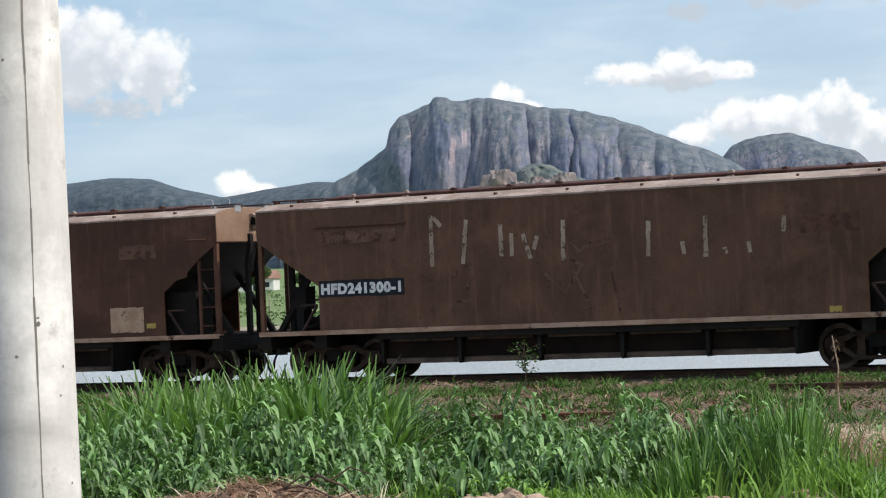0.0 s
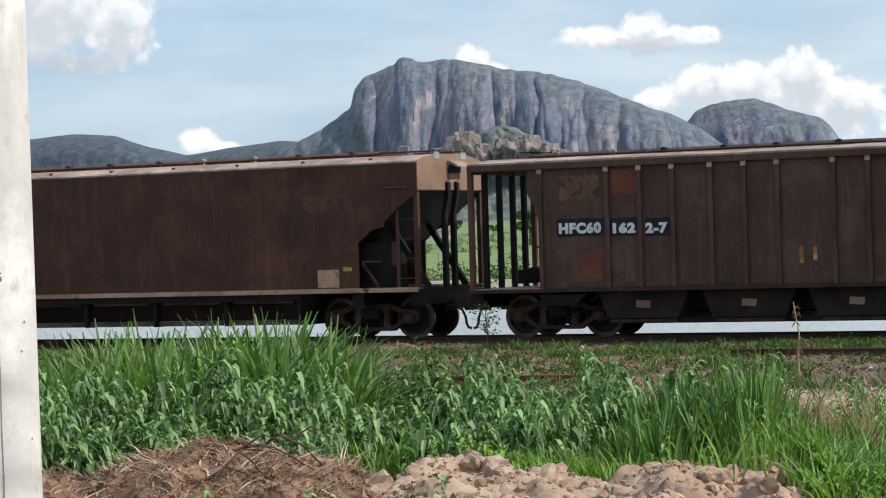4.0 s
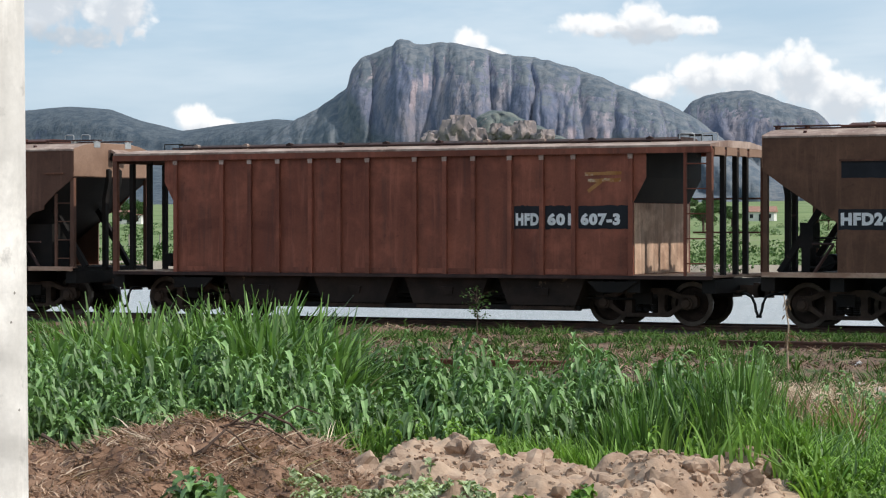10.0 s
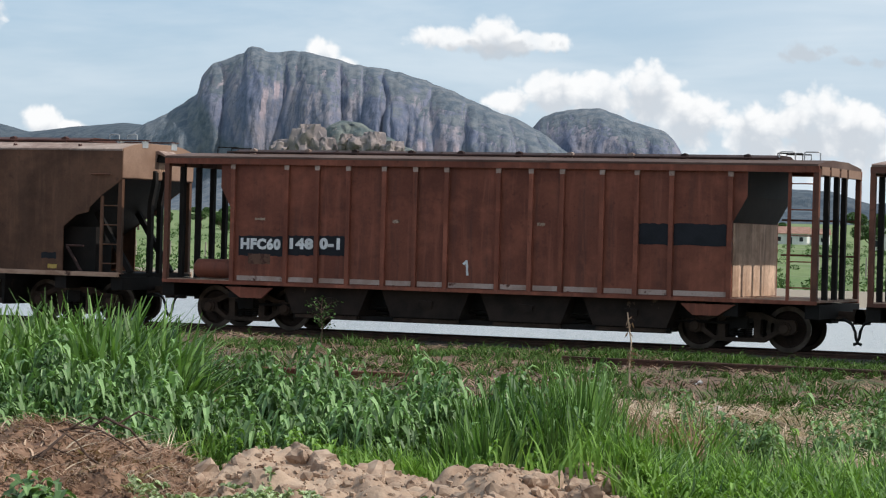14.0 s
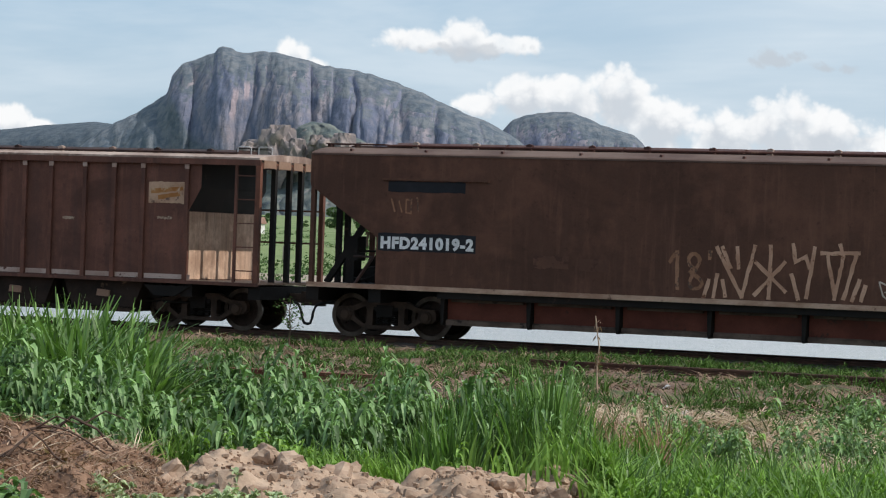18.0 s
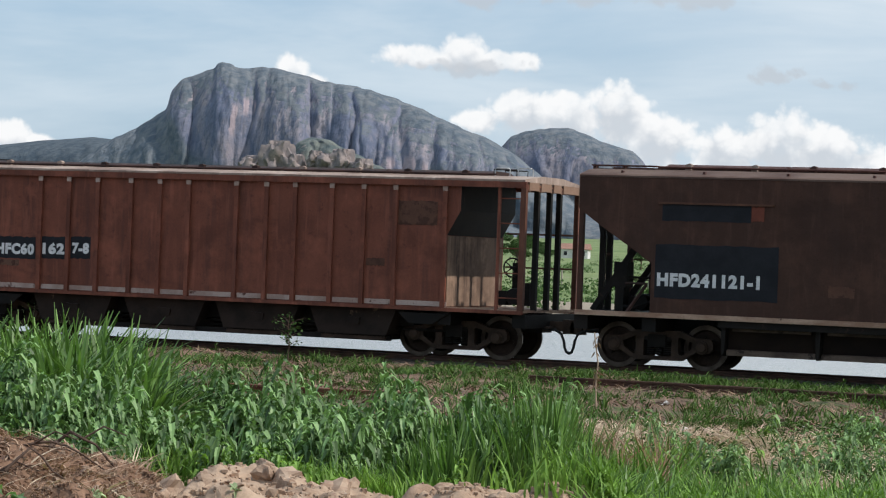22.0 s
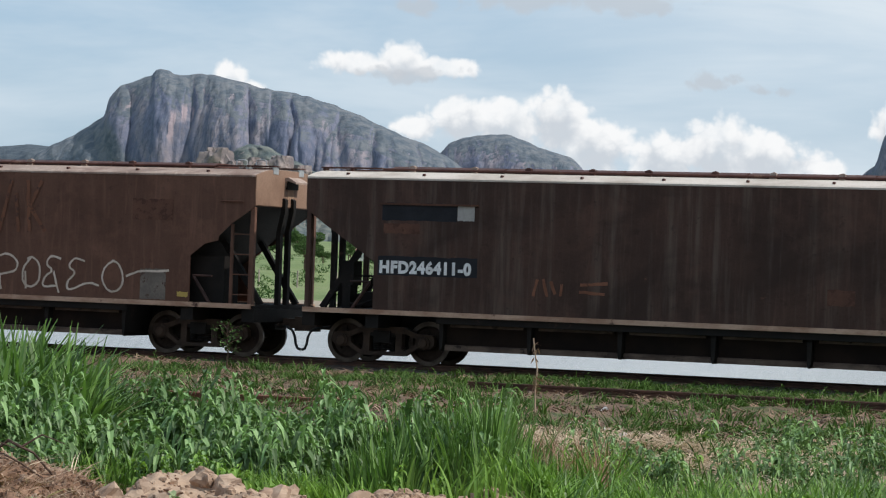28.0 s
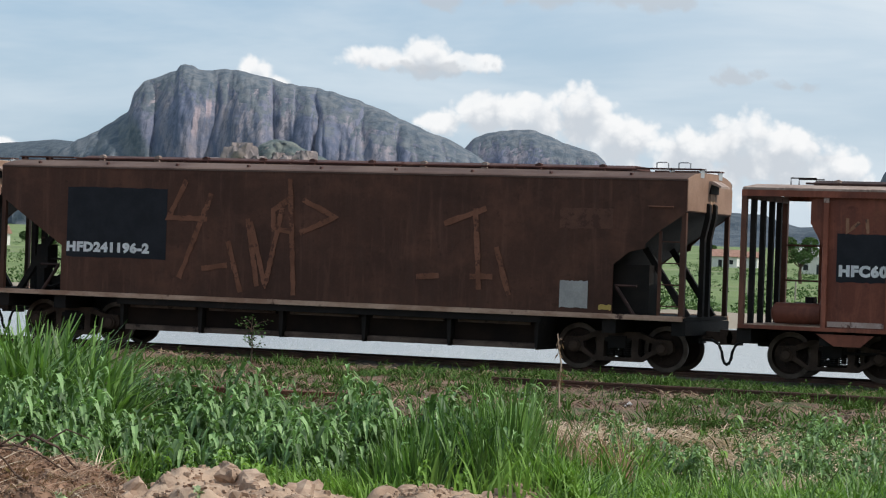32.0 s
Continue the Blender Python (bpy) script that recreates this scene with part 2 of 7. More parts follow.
STEEL = surface("worn_wheel_steel", ((0.060, 0.044, 0.034), (0.115, 0.088, 0.070)), 3.0, 0.42, 0.6, 0.1, 30)
WHEEL = surface("rusty_wheel_web", ((0.0246, 0.0157, 0.0123), (0.0493, 0.0302, 0.0224)), 4.0, 0.7, 0.2, 0.2, 30)
CAST = surface("dusty_cast_steel", ((0.033, 0.0214, 0.0157), (0.073, 0.0464, 0.0332)), 3.0, 0.75, 0.1, 0.25, 30, flakes=((0.10, 0.06, 0.042), 0.62, 4.0))
RUBBER = surface("brake_hose_rubber", ((0.015, 0.015, 0.015), (0.03, 0.028, 0.026)), 5.0, 0.7, 0, 0.1, 60)
PLATE = surface("black_number_panel", ((0.009, 0.010, 0.014), (0.016, 0.017, 0.022)), 2.0, 0.55, 0, 0.08, 25, flakes=((0.05, 0.03, 0.025), 0.72, 2.5))
LETTER = surface("white_lettering", ((0.62, 0.62, 0.62), (0.78, 0.78, 0.78)), 4.0, 0.7, 0, 0.05, 40, flakes=((0.35, 0.33, 0.32), 0.66, 9.0))
CHALK = surface("white_sprayed_paint", ((0.30, 0.215, 0.155), (0.44, 0.34, 0.26)), 3.0, 0.8, 0, 0.05, 40, flakes=((0.11, 0.065, 0.048), 0.52, 6.0))
WHITECHALK = surface("fresh_white_sprayed_paint", ((0.46, 0.38, 0.31), (0.62, 0.53, 0.45)), 3.0, 0.8, 0, 0.05, 40, flakes=((0.15, 0.09, 0.07), 0.62, 6.0))
FADED = surface("faded_sprayed_paint", ((0.24, 0.120, 0.070), (0.33, 0.175, 0.108)), 2.0, 0.8, 0, 0.05, 40, flakes=((0.09, 0.055, 0.043), 0.52, 5.0))
RUSTTAG = surface("rust_coloured_sprayed_paint", ((0.140, 0.062, 0.039), (0.195, 0.088, 0.052)), 1.5, 0.8, 0, 0.05, 40, flakes=((0.075, 0.042, 0.032), 0.52, 4.0))
FADEDPATCH = surface("faded_paint_patch", ((0.125, 0.066, 0.046), (0.175, 0.098, 0.068)), 1.8, 0.8, 0, 0.05, 40, flakes=((0.070, 0.033, 0.024), 0.50, 4.0))
ENDTAN = surface("pale_tan_end_paint", ((0.215, 0.130, 0.090), (0.29, 0.185, 0.132)), 0.9, 0.75, 0, 0.12, 30, flakes=((0.12, 0.06, 0.04), 0.66, 1.4))
MIDRED = surface("weathered_red_wagon_paint", ((0.1372, 0.046, 0.029), (0.2009, 0.067, 0.0414)), 0.7, 0.62, 0, 0.12, 25, streak=((0.075, 0.034, 0.027), 0.55), flakes=((0.20, 0.075, 0.045), 0.66, 1.1))
PALEBROWN = surface("light_brown_wagon_paint", ((0.0932, 0.0443, 0.0294), (0.1241, 0.0611, 0.041)), 0.5, 0.62, 0, 0.12, 25, streak=((0.14, 0.075, 0.053), 0.35), flakes=((0.16, 0.075, 0.045), 0.70, 1.3))
DEEPBROWN = surface("deep_brown_wagon_paint", ((0.0592, 0.0257, 0.0167), (0.0849, 0.0365, 0.0226)), 0.5, 0.62, 0, 0.12, 25, streak=((0.080, 0.042, 0.030), 0.35), flakes=((0.10, 0.045, 0.028), 0.70, 1.3))
EMBLEM = surface("worn_emblem_paint", ((0.095, 0.046, 0.032), (0.128, 0.062, 0.042)), 1.5, 0.8, 0, 0.05, 40, flakes=((0.068, 0.032, 0.023), 0.50, 4.0))
TAGPAINT = surface("tan_sprayed_paint", ((0.42, 0.235, 0.155), (0.56, 0.345, 0.24)), 2.0, 0.8, 0, 0.05, 40, flakes=((0.16, 0.07, 0.042), 0.58, 5.0))
RUSTBRIGHT = surface("orange_rust_sprayed_paint", ((0.150, 0.064, 0.038), (0.225, 0.100, 0.062)), 2.0, 0.8, 0, 0.05, 40, flakes=((0.09, 0.04, 0.026), 0.54, 5.0))
LOWGRASS = surface("low_mat_grass", ((0.034, 0.078, 0.012), (0.075, 0.134, 0.026)), 0.5, 0.6, 0, 0, 8, leaf=0.15, island=0.4)
ORANGE = surface("orange_brown_patch", ((0.30, 0.125, 0.035), (0.38, 0.19, 0.075)), 2.5, 0.75, 0, 0.08, 30, flakes=((0.48, 0.36, 0.25), 0.56, 2.2))
PALEPATCH = surface("pale_bare_patch", ((0.38, 0.235, 0.155), (0.50, 0.34, 0.235)), 2.5, 0.75, 0, 0.08, 30, flakes=((0.14, 0.09, 0.07), 0.56, 4.0))
GREYPATCH = surface("grey_primer_patch", ((0.30, 0.29, 0.28), (0.38, 0.365, 0.345)), 3.0, 0.7, 0, 0.08, 30)
BRIGHTRED = surface("fresh_red_patch", ((0.135, 0.040, 0.026), (0.185, 0.055, 0.034)), 1.8, 0.65, 0, 0.1, 30)
GREENSMEAR = surface("green_paint_smear", ((0.034, 0.052, 0.026), (0.048, 0.074, 0.034)), 3.0, 0.7, 0, 0.05, 40)
YELLOW = surface("yellow_stencil", ((0.40, 0.28, 0.07), (0.50, 0.36, 0.12)), 4.0, 0.7, 0, 0.05, 40)
GALV = surface("galvanised_tube", ((0.42, 0.42, 0.42), (0.55, 0.55, 0.55)), 4.0, 0.45, 0.6, 0.05, 40)
RAIL = surface("rusty_rail", ((0.055, 0.032, 0.024), (0.11, 0.055, 0.038)), 3.0, 0.6, 0.3, 0.2, 30)
REDRAIL = surface("red_rusty_rail", ((0.13, 0.052, 0.034), (0.19, 0.085, 0.055)), 3.0, 0.7, 0.1, 0.2, 30)
SLEEPER = surface("weathered_sleeper", ((0.06, 0.045, 0.035), (0.12, 0.095, 0.075)), 2.0, 0.9, 0, 0.5, 30, stretch=(6, 1, 6))
CONCRETE = surface("cast_concrete", ((0.58, 0.55, 0.51), (0.70, 0.67, 0.63)), 1.2, 0.85, 0, 0.05, 60, streak=((0.42, 0.40, 0.36), 0.3), flakes=((0.36, 0.33, 0.29), 0.70, 6.0), grain=0.12)
CRACK = surface("mould_seam", ((0.20, 0.18, 0.16), (0.28, 0.26, 0.23)), 6.0, 0.9, 0, 0.1, 60)
SAND = surface("pale_clay_sand", ((0.305, 0.208, 0.147), (0.46, 0.337, 0.246)), 1.6, 0.95, 0, 0.7, 18, flakes=((0.24, 0.15, 0.11), 0.60, 5.0))
CREEP = surface("pale_creeping_leaf", ((0.195, 0.248, 0.128), (0.325, 0.392, 0.220)), 0.6, 0.6, 0, 0, 8, leaf=0.2, island=0.4)
FIBRE = surface("pale_root_fibre", ((0.24, 0.155, 0.105), (0.40, 0.285, 0.205)), 1.2, 0.9, 0, 0, 8, leaf=0.1, island=0.4)
DEBRIS = surface("brown_root_soil", ((0.165, 0.094, 0.060), (0.30, 0.185, 0.125)), 2.4, 0.95, 0, 0.8, 16, flakes=((0.10, 0.062, 0.05), 0.56, 6.0))
OUTCROP = surface("pale_tan_outcrop", ((0.165, 0.146, 0.150), (0.305, 0.248, 0.232)), 0.09, 0.95, 0, 0.6, 0.4, streak=None, flakes=((0.09, 0.10, 0.095), 0.60, 0.10))
CLOD = surface("dry_clay_lump", ((0.27, 0.180, 0.128), (0.44, 0.325, 0.240)), 1.2, 0.95, 0, 0.0, 6, flakes=((0.22, 0.14, 0.10), 0.60, 2.2), vary=0.14)
BLADE = surface("tall_grass_blade", ((0.054, 0.120, 0.022), (0.120, 0.206, 0.048)), 0.5, 0.48, 0, 0, 8, leaf=0.24, island=0.5, spec=0.42)
BRIGHT = surface("fresh_grass_blade", ((0.098, 0.185, 0.030), (0.160, 0.268, 0.054)), 0.6, 0.55, 0, 0, 8, leaf=0.3, island=0.5, spec=0.3)
LEAFY = surface("broad_leaf", ((0.080, 0.150, 0.046), (0.150, 0.242, 0.092)), 0.5, 0.5, 0, 0, 8, leaf=0.22, island=0.65, spec=0.45)
STRAW = surface("dry_straw", ((0.40, 0.285, 0.205), (0.56, 0.43, 0.325)), 0.9, 0.85, 0, 0, 8, leaf=0.15, island=0.3)
DRYLEAF = surface("withered_leaf", ((0.22, 0.13, 0.09), (0.32, 0.20, 0.135)), 1.0, 0.8, 0, 0, 8, leaf=0.2)
TWIG = surface("bare_twig", ((0.30, 0.25, 0.21), (0.40, 0.34, 0.29)), 5.0, 0.85, 0, 0.2, 30)
DARKTWIG = surface("dark_root", ((0.07, 0.045, 0.035), (0.12, 0.08, 0.06)), 5.0, 0.9, 0, 0.2, 30)
SHRUB = surface("far_shrub", ((0.035, 0.075, 0.022), (0.065, 0.115, 0.034)), 0.1, 0.8, 0, 0, 1, leaf=0.15, island=0.4)
WHITEWALL = surface("whitewashed_wall", ((0.62, 0.60, 0.57), (0.74, 0.72, 0.69)), 0.6, 0.9, 0, 0.1, 20)
# tile red thinned out: the haze over the plain is put into the colour
TILEROOF = surface("clay_tile_roof", ((0.27, 0.15, 0.115), (0.35, 0.21, 0.16)), 1.2, 0.9, 0, 0.3, 12)
GATERED = surface("dark_red_gate", ((0.0806, 0.0208, 0.013), (0.1235, 0.0351, 0.0221)), 1.5, 0.7, 0, 0.2, 30, flakes=((0.03, 0.018, 0.014), 0.58, 2.0))
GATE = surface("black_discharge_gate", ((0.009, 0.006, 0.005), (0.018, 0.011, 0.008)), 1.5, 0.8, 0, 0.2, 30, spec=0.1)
SOOTTAN = surface("sooty_end_plate", ((0.15, 0.095, 0.068), (0.25, 0.165, 0.118)), 0.9, 0.8, 0, 0.15, 30, streak=((0.03, 0.02, 0.017), 0.9))
MURK = surface("murky_brown_wagon_paint", ((0.0480, 0.0225, 0.0155), (0.0680, 0.0310, 0.0205)), 0.5, 0.62, 0, 0.12, 25, streak=((0.062, 0.034, 0.026), 0.35), flakes=((0.085, 0.042, 0.028), 0.70, 1.3))
GRIMY = surface("grimy_streaked_wagon_paint", ((0.0395, 0.0215, 0.0160), (0.0630, 0.0325, 0.0235)), 0.5, 0.62, 0, 0.12, 25, streak=((0.112, 0.082, 0.066), 0.75), flakes=((0.115, 0.054, 0.032), 0.67, 1.1))
CREAMROOF = surface("pale_cream_roof_paint", ((0.40, 0.34, 0.29), (0.60, 0.54, 0.48)), 0.9, 0.75, 0, 0.15, 30, flakes=((0.16, 0.10, 0.07), 0.68, 2.0))
RUSSET = surface("russet_wagon_paint", ((0.090, 0.041, 0.030), (0.135, 0.058, 0.041)), 0.5, 0.62, 0, 0.12, 25, streak=((0.055, 0.034, 0.03), 0.45), flakes=((0.16, 0.058, 0.036), 0.64, 0.8))
UMBER = surface("umber_wagon_paint", ((0.066, 0.038, 0.029), (0.098, 0.054, 0.040)), 0.5, 0.62, 0, 0.12, 25, streak=((0.045, 0.03, 0.025), 0.45), flakes=((0.13, 0.060, 0.038), 0.68, 1.0))
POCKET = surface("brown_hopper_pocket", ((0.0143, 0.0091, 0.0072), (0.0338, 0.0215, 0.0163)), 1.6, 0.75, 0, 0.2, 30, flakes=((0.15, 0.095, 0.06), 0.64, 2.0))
DULLGREY = surface("scuffed_grey_patch", ((0.125, 0.105, 0.09), (0.21, 0.18, 0.155)), 2.0, 0.75, 0, 0.08, 30, flakes=((0.07, 0.042, 0.032), 0.54, 4.0))
GATELIP = surface("dusty_gate_lip", ((0.055, 0.036, 0.028), (0.125, 0.088, 0.068)), 2.0, 0.7, 0, 0.2, 30, stretch=(1.0, 1.0, 2.5), flakes=((0.02, 0.013, 0.010), 0.56, 2.6))
GRAVEL = surface("grey_brown_gravel", ((0.085, 0.065, 0.050), (0.185, 0.148, 0.118)), 3.0, 0.9, 0, 0, 20, island=0.4)
LITTERLEAF = surface("brown_leaf_litter", ((0.15, 0.095, 0.065), (0.27, 0.185, 0.13)), 1.5, 0.9, 0, 0, 20, island=0.35)
GLASS = surface("dark_window_pane", ((0.02, 0.022, 0.025), (0.03, 0.032, 0.035)), 2.0, 0.2, 0, 0, 20)
PLASTIC = surface("white_litter", ((0.6, 0.6, 0.6), (0.75, 0.74, 0.72)), 4.0, 0.5, 0, 0.1, 30)


def ground_material():
    m = bpy.data.materials.new("ground_cover")
    m.use_nodes = True
    N = Nodes(m.node_tree)
    at = N.t.nodes.new("ShaderNodeTexCoord").outputs["Object"]
    xyz = N.add("ShaderNodeSeparateXYZ", Vector=at)
    y = xyz.outputs[1]
    big, mid, fine = N.noise(at, 0.25, 4.0, 0.6), N.noise(at, 1.7, 5.0, 0.65), N.noise(at, 16.0, 5.0, 0.7)
    soil = N.mix(N.ramp(mid, 0.35, 0.65), (0.138, 0.079, 0.048), (0.295, 0.188, 0.124))
    soil = N.mix(N.ramp(fine, 0.35, 0.68, 0.0, 0.7), soil, (0.060, 0.044, 0.034))
    moss = N.mix(N.ramp(N.noise(at, 9.0, 6.0, 0.75), 0.40, 0.62), (0.018, 0.030, 0.008), (0.098, 0.130, 0.034))
    spread = N.math("ADD", N.math("ADD", big, N.math("MULTIPLY", mid, 0.6)), N.ramp(xyz.outputs[0], -19.0, -12.0, 0.0, 0.05))
    near = N.mix(N.ramp(spread, 0.82, 0.95), soil, moss)
    strip = N.math("MULTIPLY", N.math("MULTIPLY", N.ramp(y, 42.4, 43.2), N.ramp(y, 46.7, 46.2)), N.ramp(N.math("ADD", xyz.outputs[0], N.math("MULTIPLY", big, 6.0)), -17.0, -12.0, 0.05, 1.0))
    near = N.mix(N.math("MULTIPLY", strip, N.ramp(mid, 0.3, 0.55)), near, moss)
    stones = N.mix(N.ramp(fine, 0.4, 0.62), (0.045, 0.036, 0.03), (0.15, 0.125, 0.105))
    near = N.mix(N.math("MULTIPLY", N.ramp(y, 46.1, 46.7), N.ramp(y, 50.6, 49.8)), near, stones)
    big2 = N.noise(at, 0.012, 5.0, 0.6)
    field = N.mix(N.ramp(big2, 0.35, 0.65), (0.105, 0.165, 0.045), (0.19, 0.235, 0.085))
    field = N.mix(N.ramp(N.noise(at, 0.05, 5.0, 0.6, (0.3, 1.0, 1.0)), 0.55, 0.72, 0.0, 0.7), field, (0.28, 0.235, 0.165))
    field = N.mix(N.ramp(N.noise(at, 0.35, 4.0, 0.7), 0.45, 0.7, 0.0, 0.6), field, (0.055, 0.10, 0.03))
    shore = N.mix(N.ramp(y, 128.0, 150.0), (0.30, 0.25, 0.19), field)
    col = N.mix(N.ramp(y, 60.0, 62.0), near, shore)
    p = N.add("ShaderNodeBsdfPrincipled", Base_Color=col, Roughness=0.95)
    bp = N.add("ShaderNodeBump", Strength=0.8, Distance=0.05, Height=N.math("ADD", fine, mid))
    N.t.links.new(bp.outputs[0], p.inputs["Normal"])
    N.t.links.new(p.outputs[0], N.add("ShaderNodeOutputMaterial").inputs[0])
    return m


def water_material():
    m = bpy.data.materials.new("rippled_lake_water")
    m.use_nodes = True
    N = Nodes(m.node_tree)
    at = N.t.nodes.new("ShaderNodeTexCoord").outputs["Object"]
    wave = N.math("ADD", N.noise(at, 1.6, 4.0, 0.6, (0.6, 1.0, 1.0)), N.math("MULTIPLY", N.noise(at, 7.0, 3.0, 0.5), 0.4))
    bp = N.add("ShaderNodeBump", Strength=1.0, Distance=0.32, Height=wave)
    p = N.add("ShaderNodeBsdfPrincipled", Base_Color=(0.40, 0.405, 0.395), Roughness=0.2, IOR=1.333)
    N.t.links.new(bp.outputs[0], p.inputs["Normal"])
    N.t.links.new(p.outputs[0], N.add("ShaderNodeOutputMaterial").inputs[0])
    return m


def mountain_material(name, green, slabs=(), foot=0.0, tone=(1.0, 1.0, 1.0)):
    m = bpy.data.materials.new(name)
    m.use_nodes = True
    N = Nodes(m.node_tree)
    at = N.t.nodes.new("ShaderNodeTexCoord").outputs["Object"]
    up = N.add("ShaderNodeSeparateXYZ", Vector=N.t.nodes.new("ShaderNodeNewGeometry").outputs["True Normal"]).outputs[2]
    runs = N.noise(at, 0.040, 6.0, 0.62, (1.0, 0.6, 0.20), 0.5)
    blot = N.noise(at, 0.012, 5.0, 0.6)
    fine = N.noise(at, 0.06, 6.0, 0.66)
    # distance haze is put into these base colours as a blue-grey cast
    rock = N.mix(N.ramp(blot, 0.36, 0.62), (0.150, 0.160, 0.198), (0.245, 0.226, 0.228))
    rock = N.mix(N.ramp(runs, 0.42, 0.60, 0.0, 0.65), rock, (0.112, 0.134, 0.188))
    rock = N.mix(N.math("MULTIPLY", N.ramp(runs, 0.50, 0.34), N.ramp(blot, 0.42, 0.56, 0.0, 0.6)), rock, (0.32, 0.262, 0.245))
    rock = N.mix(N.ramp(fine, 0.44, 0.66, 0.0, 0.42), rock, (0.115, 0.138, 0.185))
    bare = []
    if slabs:
        xyz = N.add("ShaderNodeSeparateXYZ", Vector=at)
        turn = N.math("ADD", N.math("MULTIPLY", N.math("ARCTAN2", xyz.outputs[0], xyz.outputs[1]), 57.2958), N.math("MULTIPLY", N.math("SUBTRACT", N.noise(at, 0.03, 5.0, 0.65), 0.5), 0.30))
        for a, wide, z0, z1 in slabs:
            inside = N.math("MULTIPLY", N.ramp(N.math("ABSOLUTE", N.math("SUBTRACT", turn, a)), wide, wide * 0.7), N.math("MULTIPLY", N.ramp(xyz.outputs[2], z0, z0 + 14), N.ramp(xyz.outputs[2], z1, z1 - 10)))
            bare.append(inside)
    crack = N.math("ABSOLUTE", N.math("SUBTRACT", N.noise(at, 0.016, 5.0, 0.6, (1.0, 0.5, 0.3), 0.6), 0.5))
    rock = N.mix(N.ramp(crack, 0.035, 0.004, 0.0, 0.7), rock, (0.084, 0.106, 0.150))
    seam = N.math("ABSOLUTE", N.math("SUBTRACT", N.noise(at, 0.042, 5.0, 0.6, (1.0, 0.6, 0.28), 0.5), 0.5))
    rock = N.mix(N.ramp(seam, 0.028, 0.004, 0.0, 0.6), rock, (0.075, 0.090, 0.118))
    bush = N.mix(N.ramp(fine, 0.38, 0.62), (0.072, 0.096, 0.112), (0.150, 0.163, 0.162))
    grow = N.ramp(N.math("ADD", N.math("ADD", up, N.math("MULTIPLY", N.math("SUBTRACT", blot, 0.5), 0.75)), N.math("MULTIPLY", N.math("SUBTRACT", fine, 0.5), 0.5)), green, green + 0.16)
    if foot:
        low = N.math("ADD", N.add("ShaderNodeSeparateXYZ", Vector=at).outputs[2], N.math("MULTIPLY", N.math("SUBTRACT", blot, 0.5), 90.0))
        edge = N.ramp(turn, -29.15, -30.1, foot, foot + 75)
        grow = N.math("MAXIMUM", grow, N.ramp(N.math("SUBTRACT", low, edge), 14, -14))
    col = N.mix(grow, rock, bush)
    for inside in bare:
        col = N.mix(N.math("MULTIPLY", inside, 0.8), col, (0.40, 0.315, 0.30))
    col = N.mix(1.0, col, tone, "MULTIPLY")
    p = N.add("ShaderNodeBsdfPrincipled", Base_Color=col, Roughness=0.95)
    bp = N.add("ShaderNodeBump", Strength=1.0, Distance=6.0, Height=N.math("ADD", N.math("MULTIPLY", runs, 0.9), N.math("MULTIPLY", fine, 0.5)))
    N.t.links.new(bp.outputs[0], p.inputs["Normal"])
    N.t.links.new(p.outputs[0], N.add("ShaderNodeOutputMaterial").inputs[0])
    return m


GROUND, WATER = ground_material(), water_material()
# tone strengthens the painted haze blue on the cliff and the wooded hills
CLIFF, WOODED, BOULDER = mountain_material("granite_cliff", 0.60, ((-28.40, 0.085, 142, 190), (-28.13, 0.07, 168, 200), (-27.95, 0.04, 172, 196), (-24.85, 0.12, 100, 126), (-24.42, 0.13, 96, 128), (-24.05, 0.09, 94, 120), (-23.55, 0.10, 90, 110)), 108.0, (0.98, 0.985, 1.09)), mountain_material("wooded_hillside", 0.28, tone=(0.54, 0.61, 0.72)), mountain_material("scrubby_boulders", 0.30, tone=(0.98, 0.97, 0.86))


# ---- mesh helpers ----
def box(bm, x0, x1, y0, y1, z0, z1):
    v = [bm.verts.new(p) for p in ((x0, y0, z0), (x1, y0, z0), (x1, y1, z0), (x0, y1, z0), (x0, y0, z1), (x1, y0, z1), (x1, y1, z1), (x0, y1, z1))]
    for f in ((3, 2, 1, 0), (4, 5, 6, 7), (0, 1, 5, 4), (1, 2, 6, 5), (2, 3, 7, 6), (3, 0, 4, 7)):
        bm.faces.new([v[i] for i in f])
    return v


def prism(bm, outline, y0, y1):
    """A plate: an outline in x and z (counter-clockwise seen from the front), from y0 to y1."""
    a = [bm.verts.new((x, y0, z)) for x, z in outline]
    b = [bm.verts.new((x, y1, z)) for x, z in outline]
    bm.faces.new(a), bm.faces.new(b[::-1])
    for i in range(len(a)):
        j = (i + 1) % len(a)
        bm.faces.new((a[j], a[i], b[i], b[j]))


def loft(bm, outline, x0, x1):
    """An outline in y and z drawn out along x."""
    a = [bm.verts.new((x0, y, z)) for y, z in outline]
    b = [bm.verts.new((x1, y, z)) for y, z in outline]
    bm.faces.new(a[::-1]), bm.faces.new(b)
    for i in range(len(a)):
        j = (i + 1) % len(a)
        bm.faces.new((a[i], a[j], b[j], b[i]))


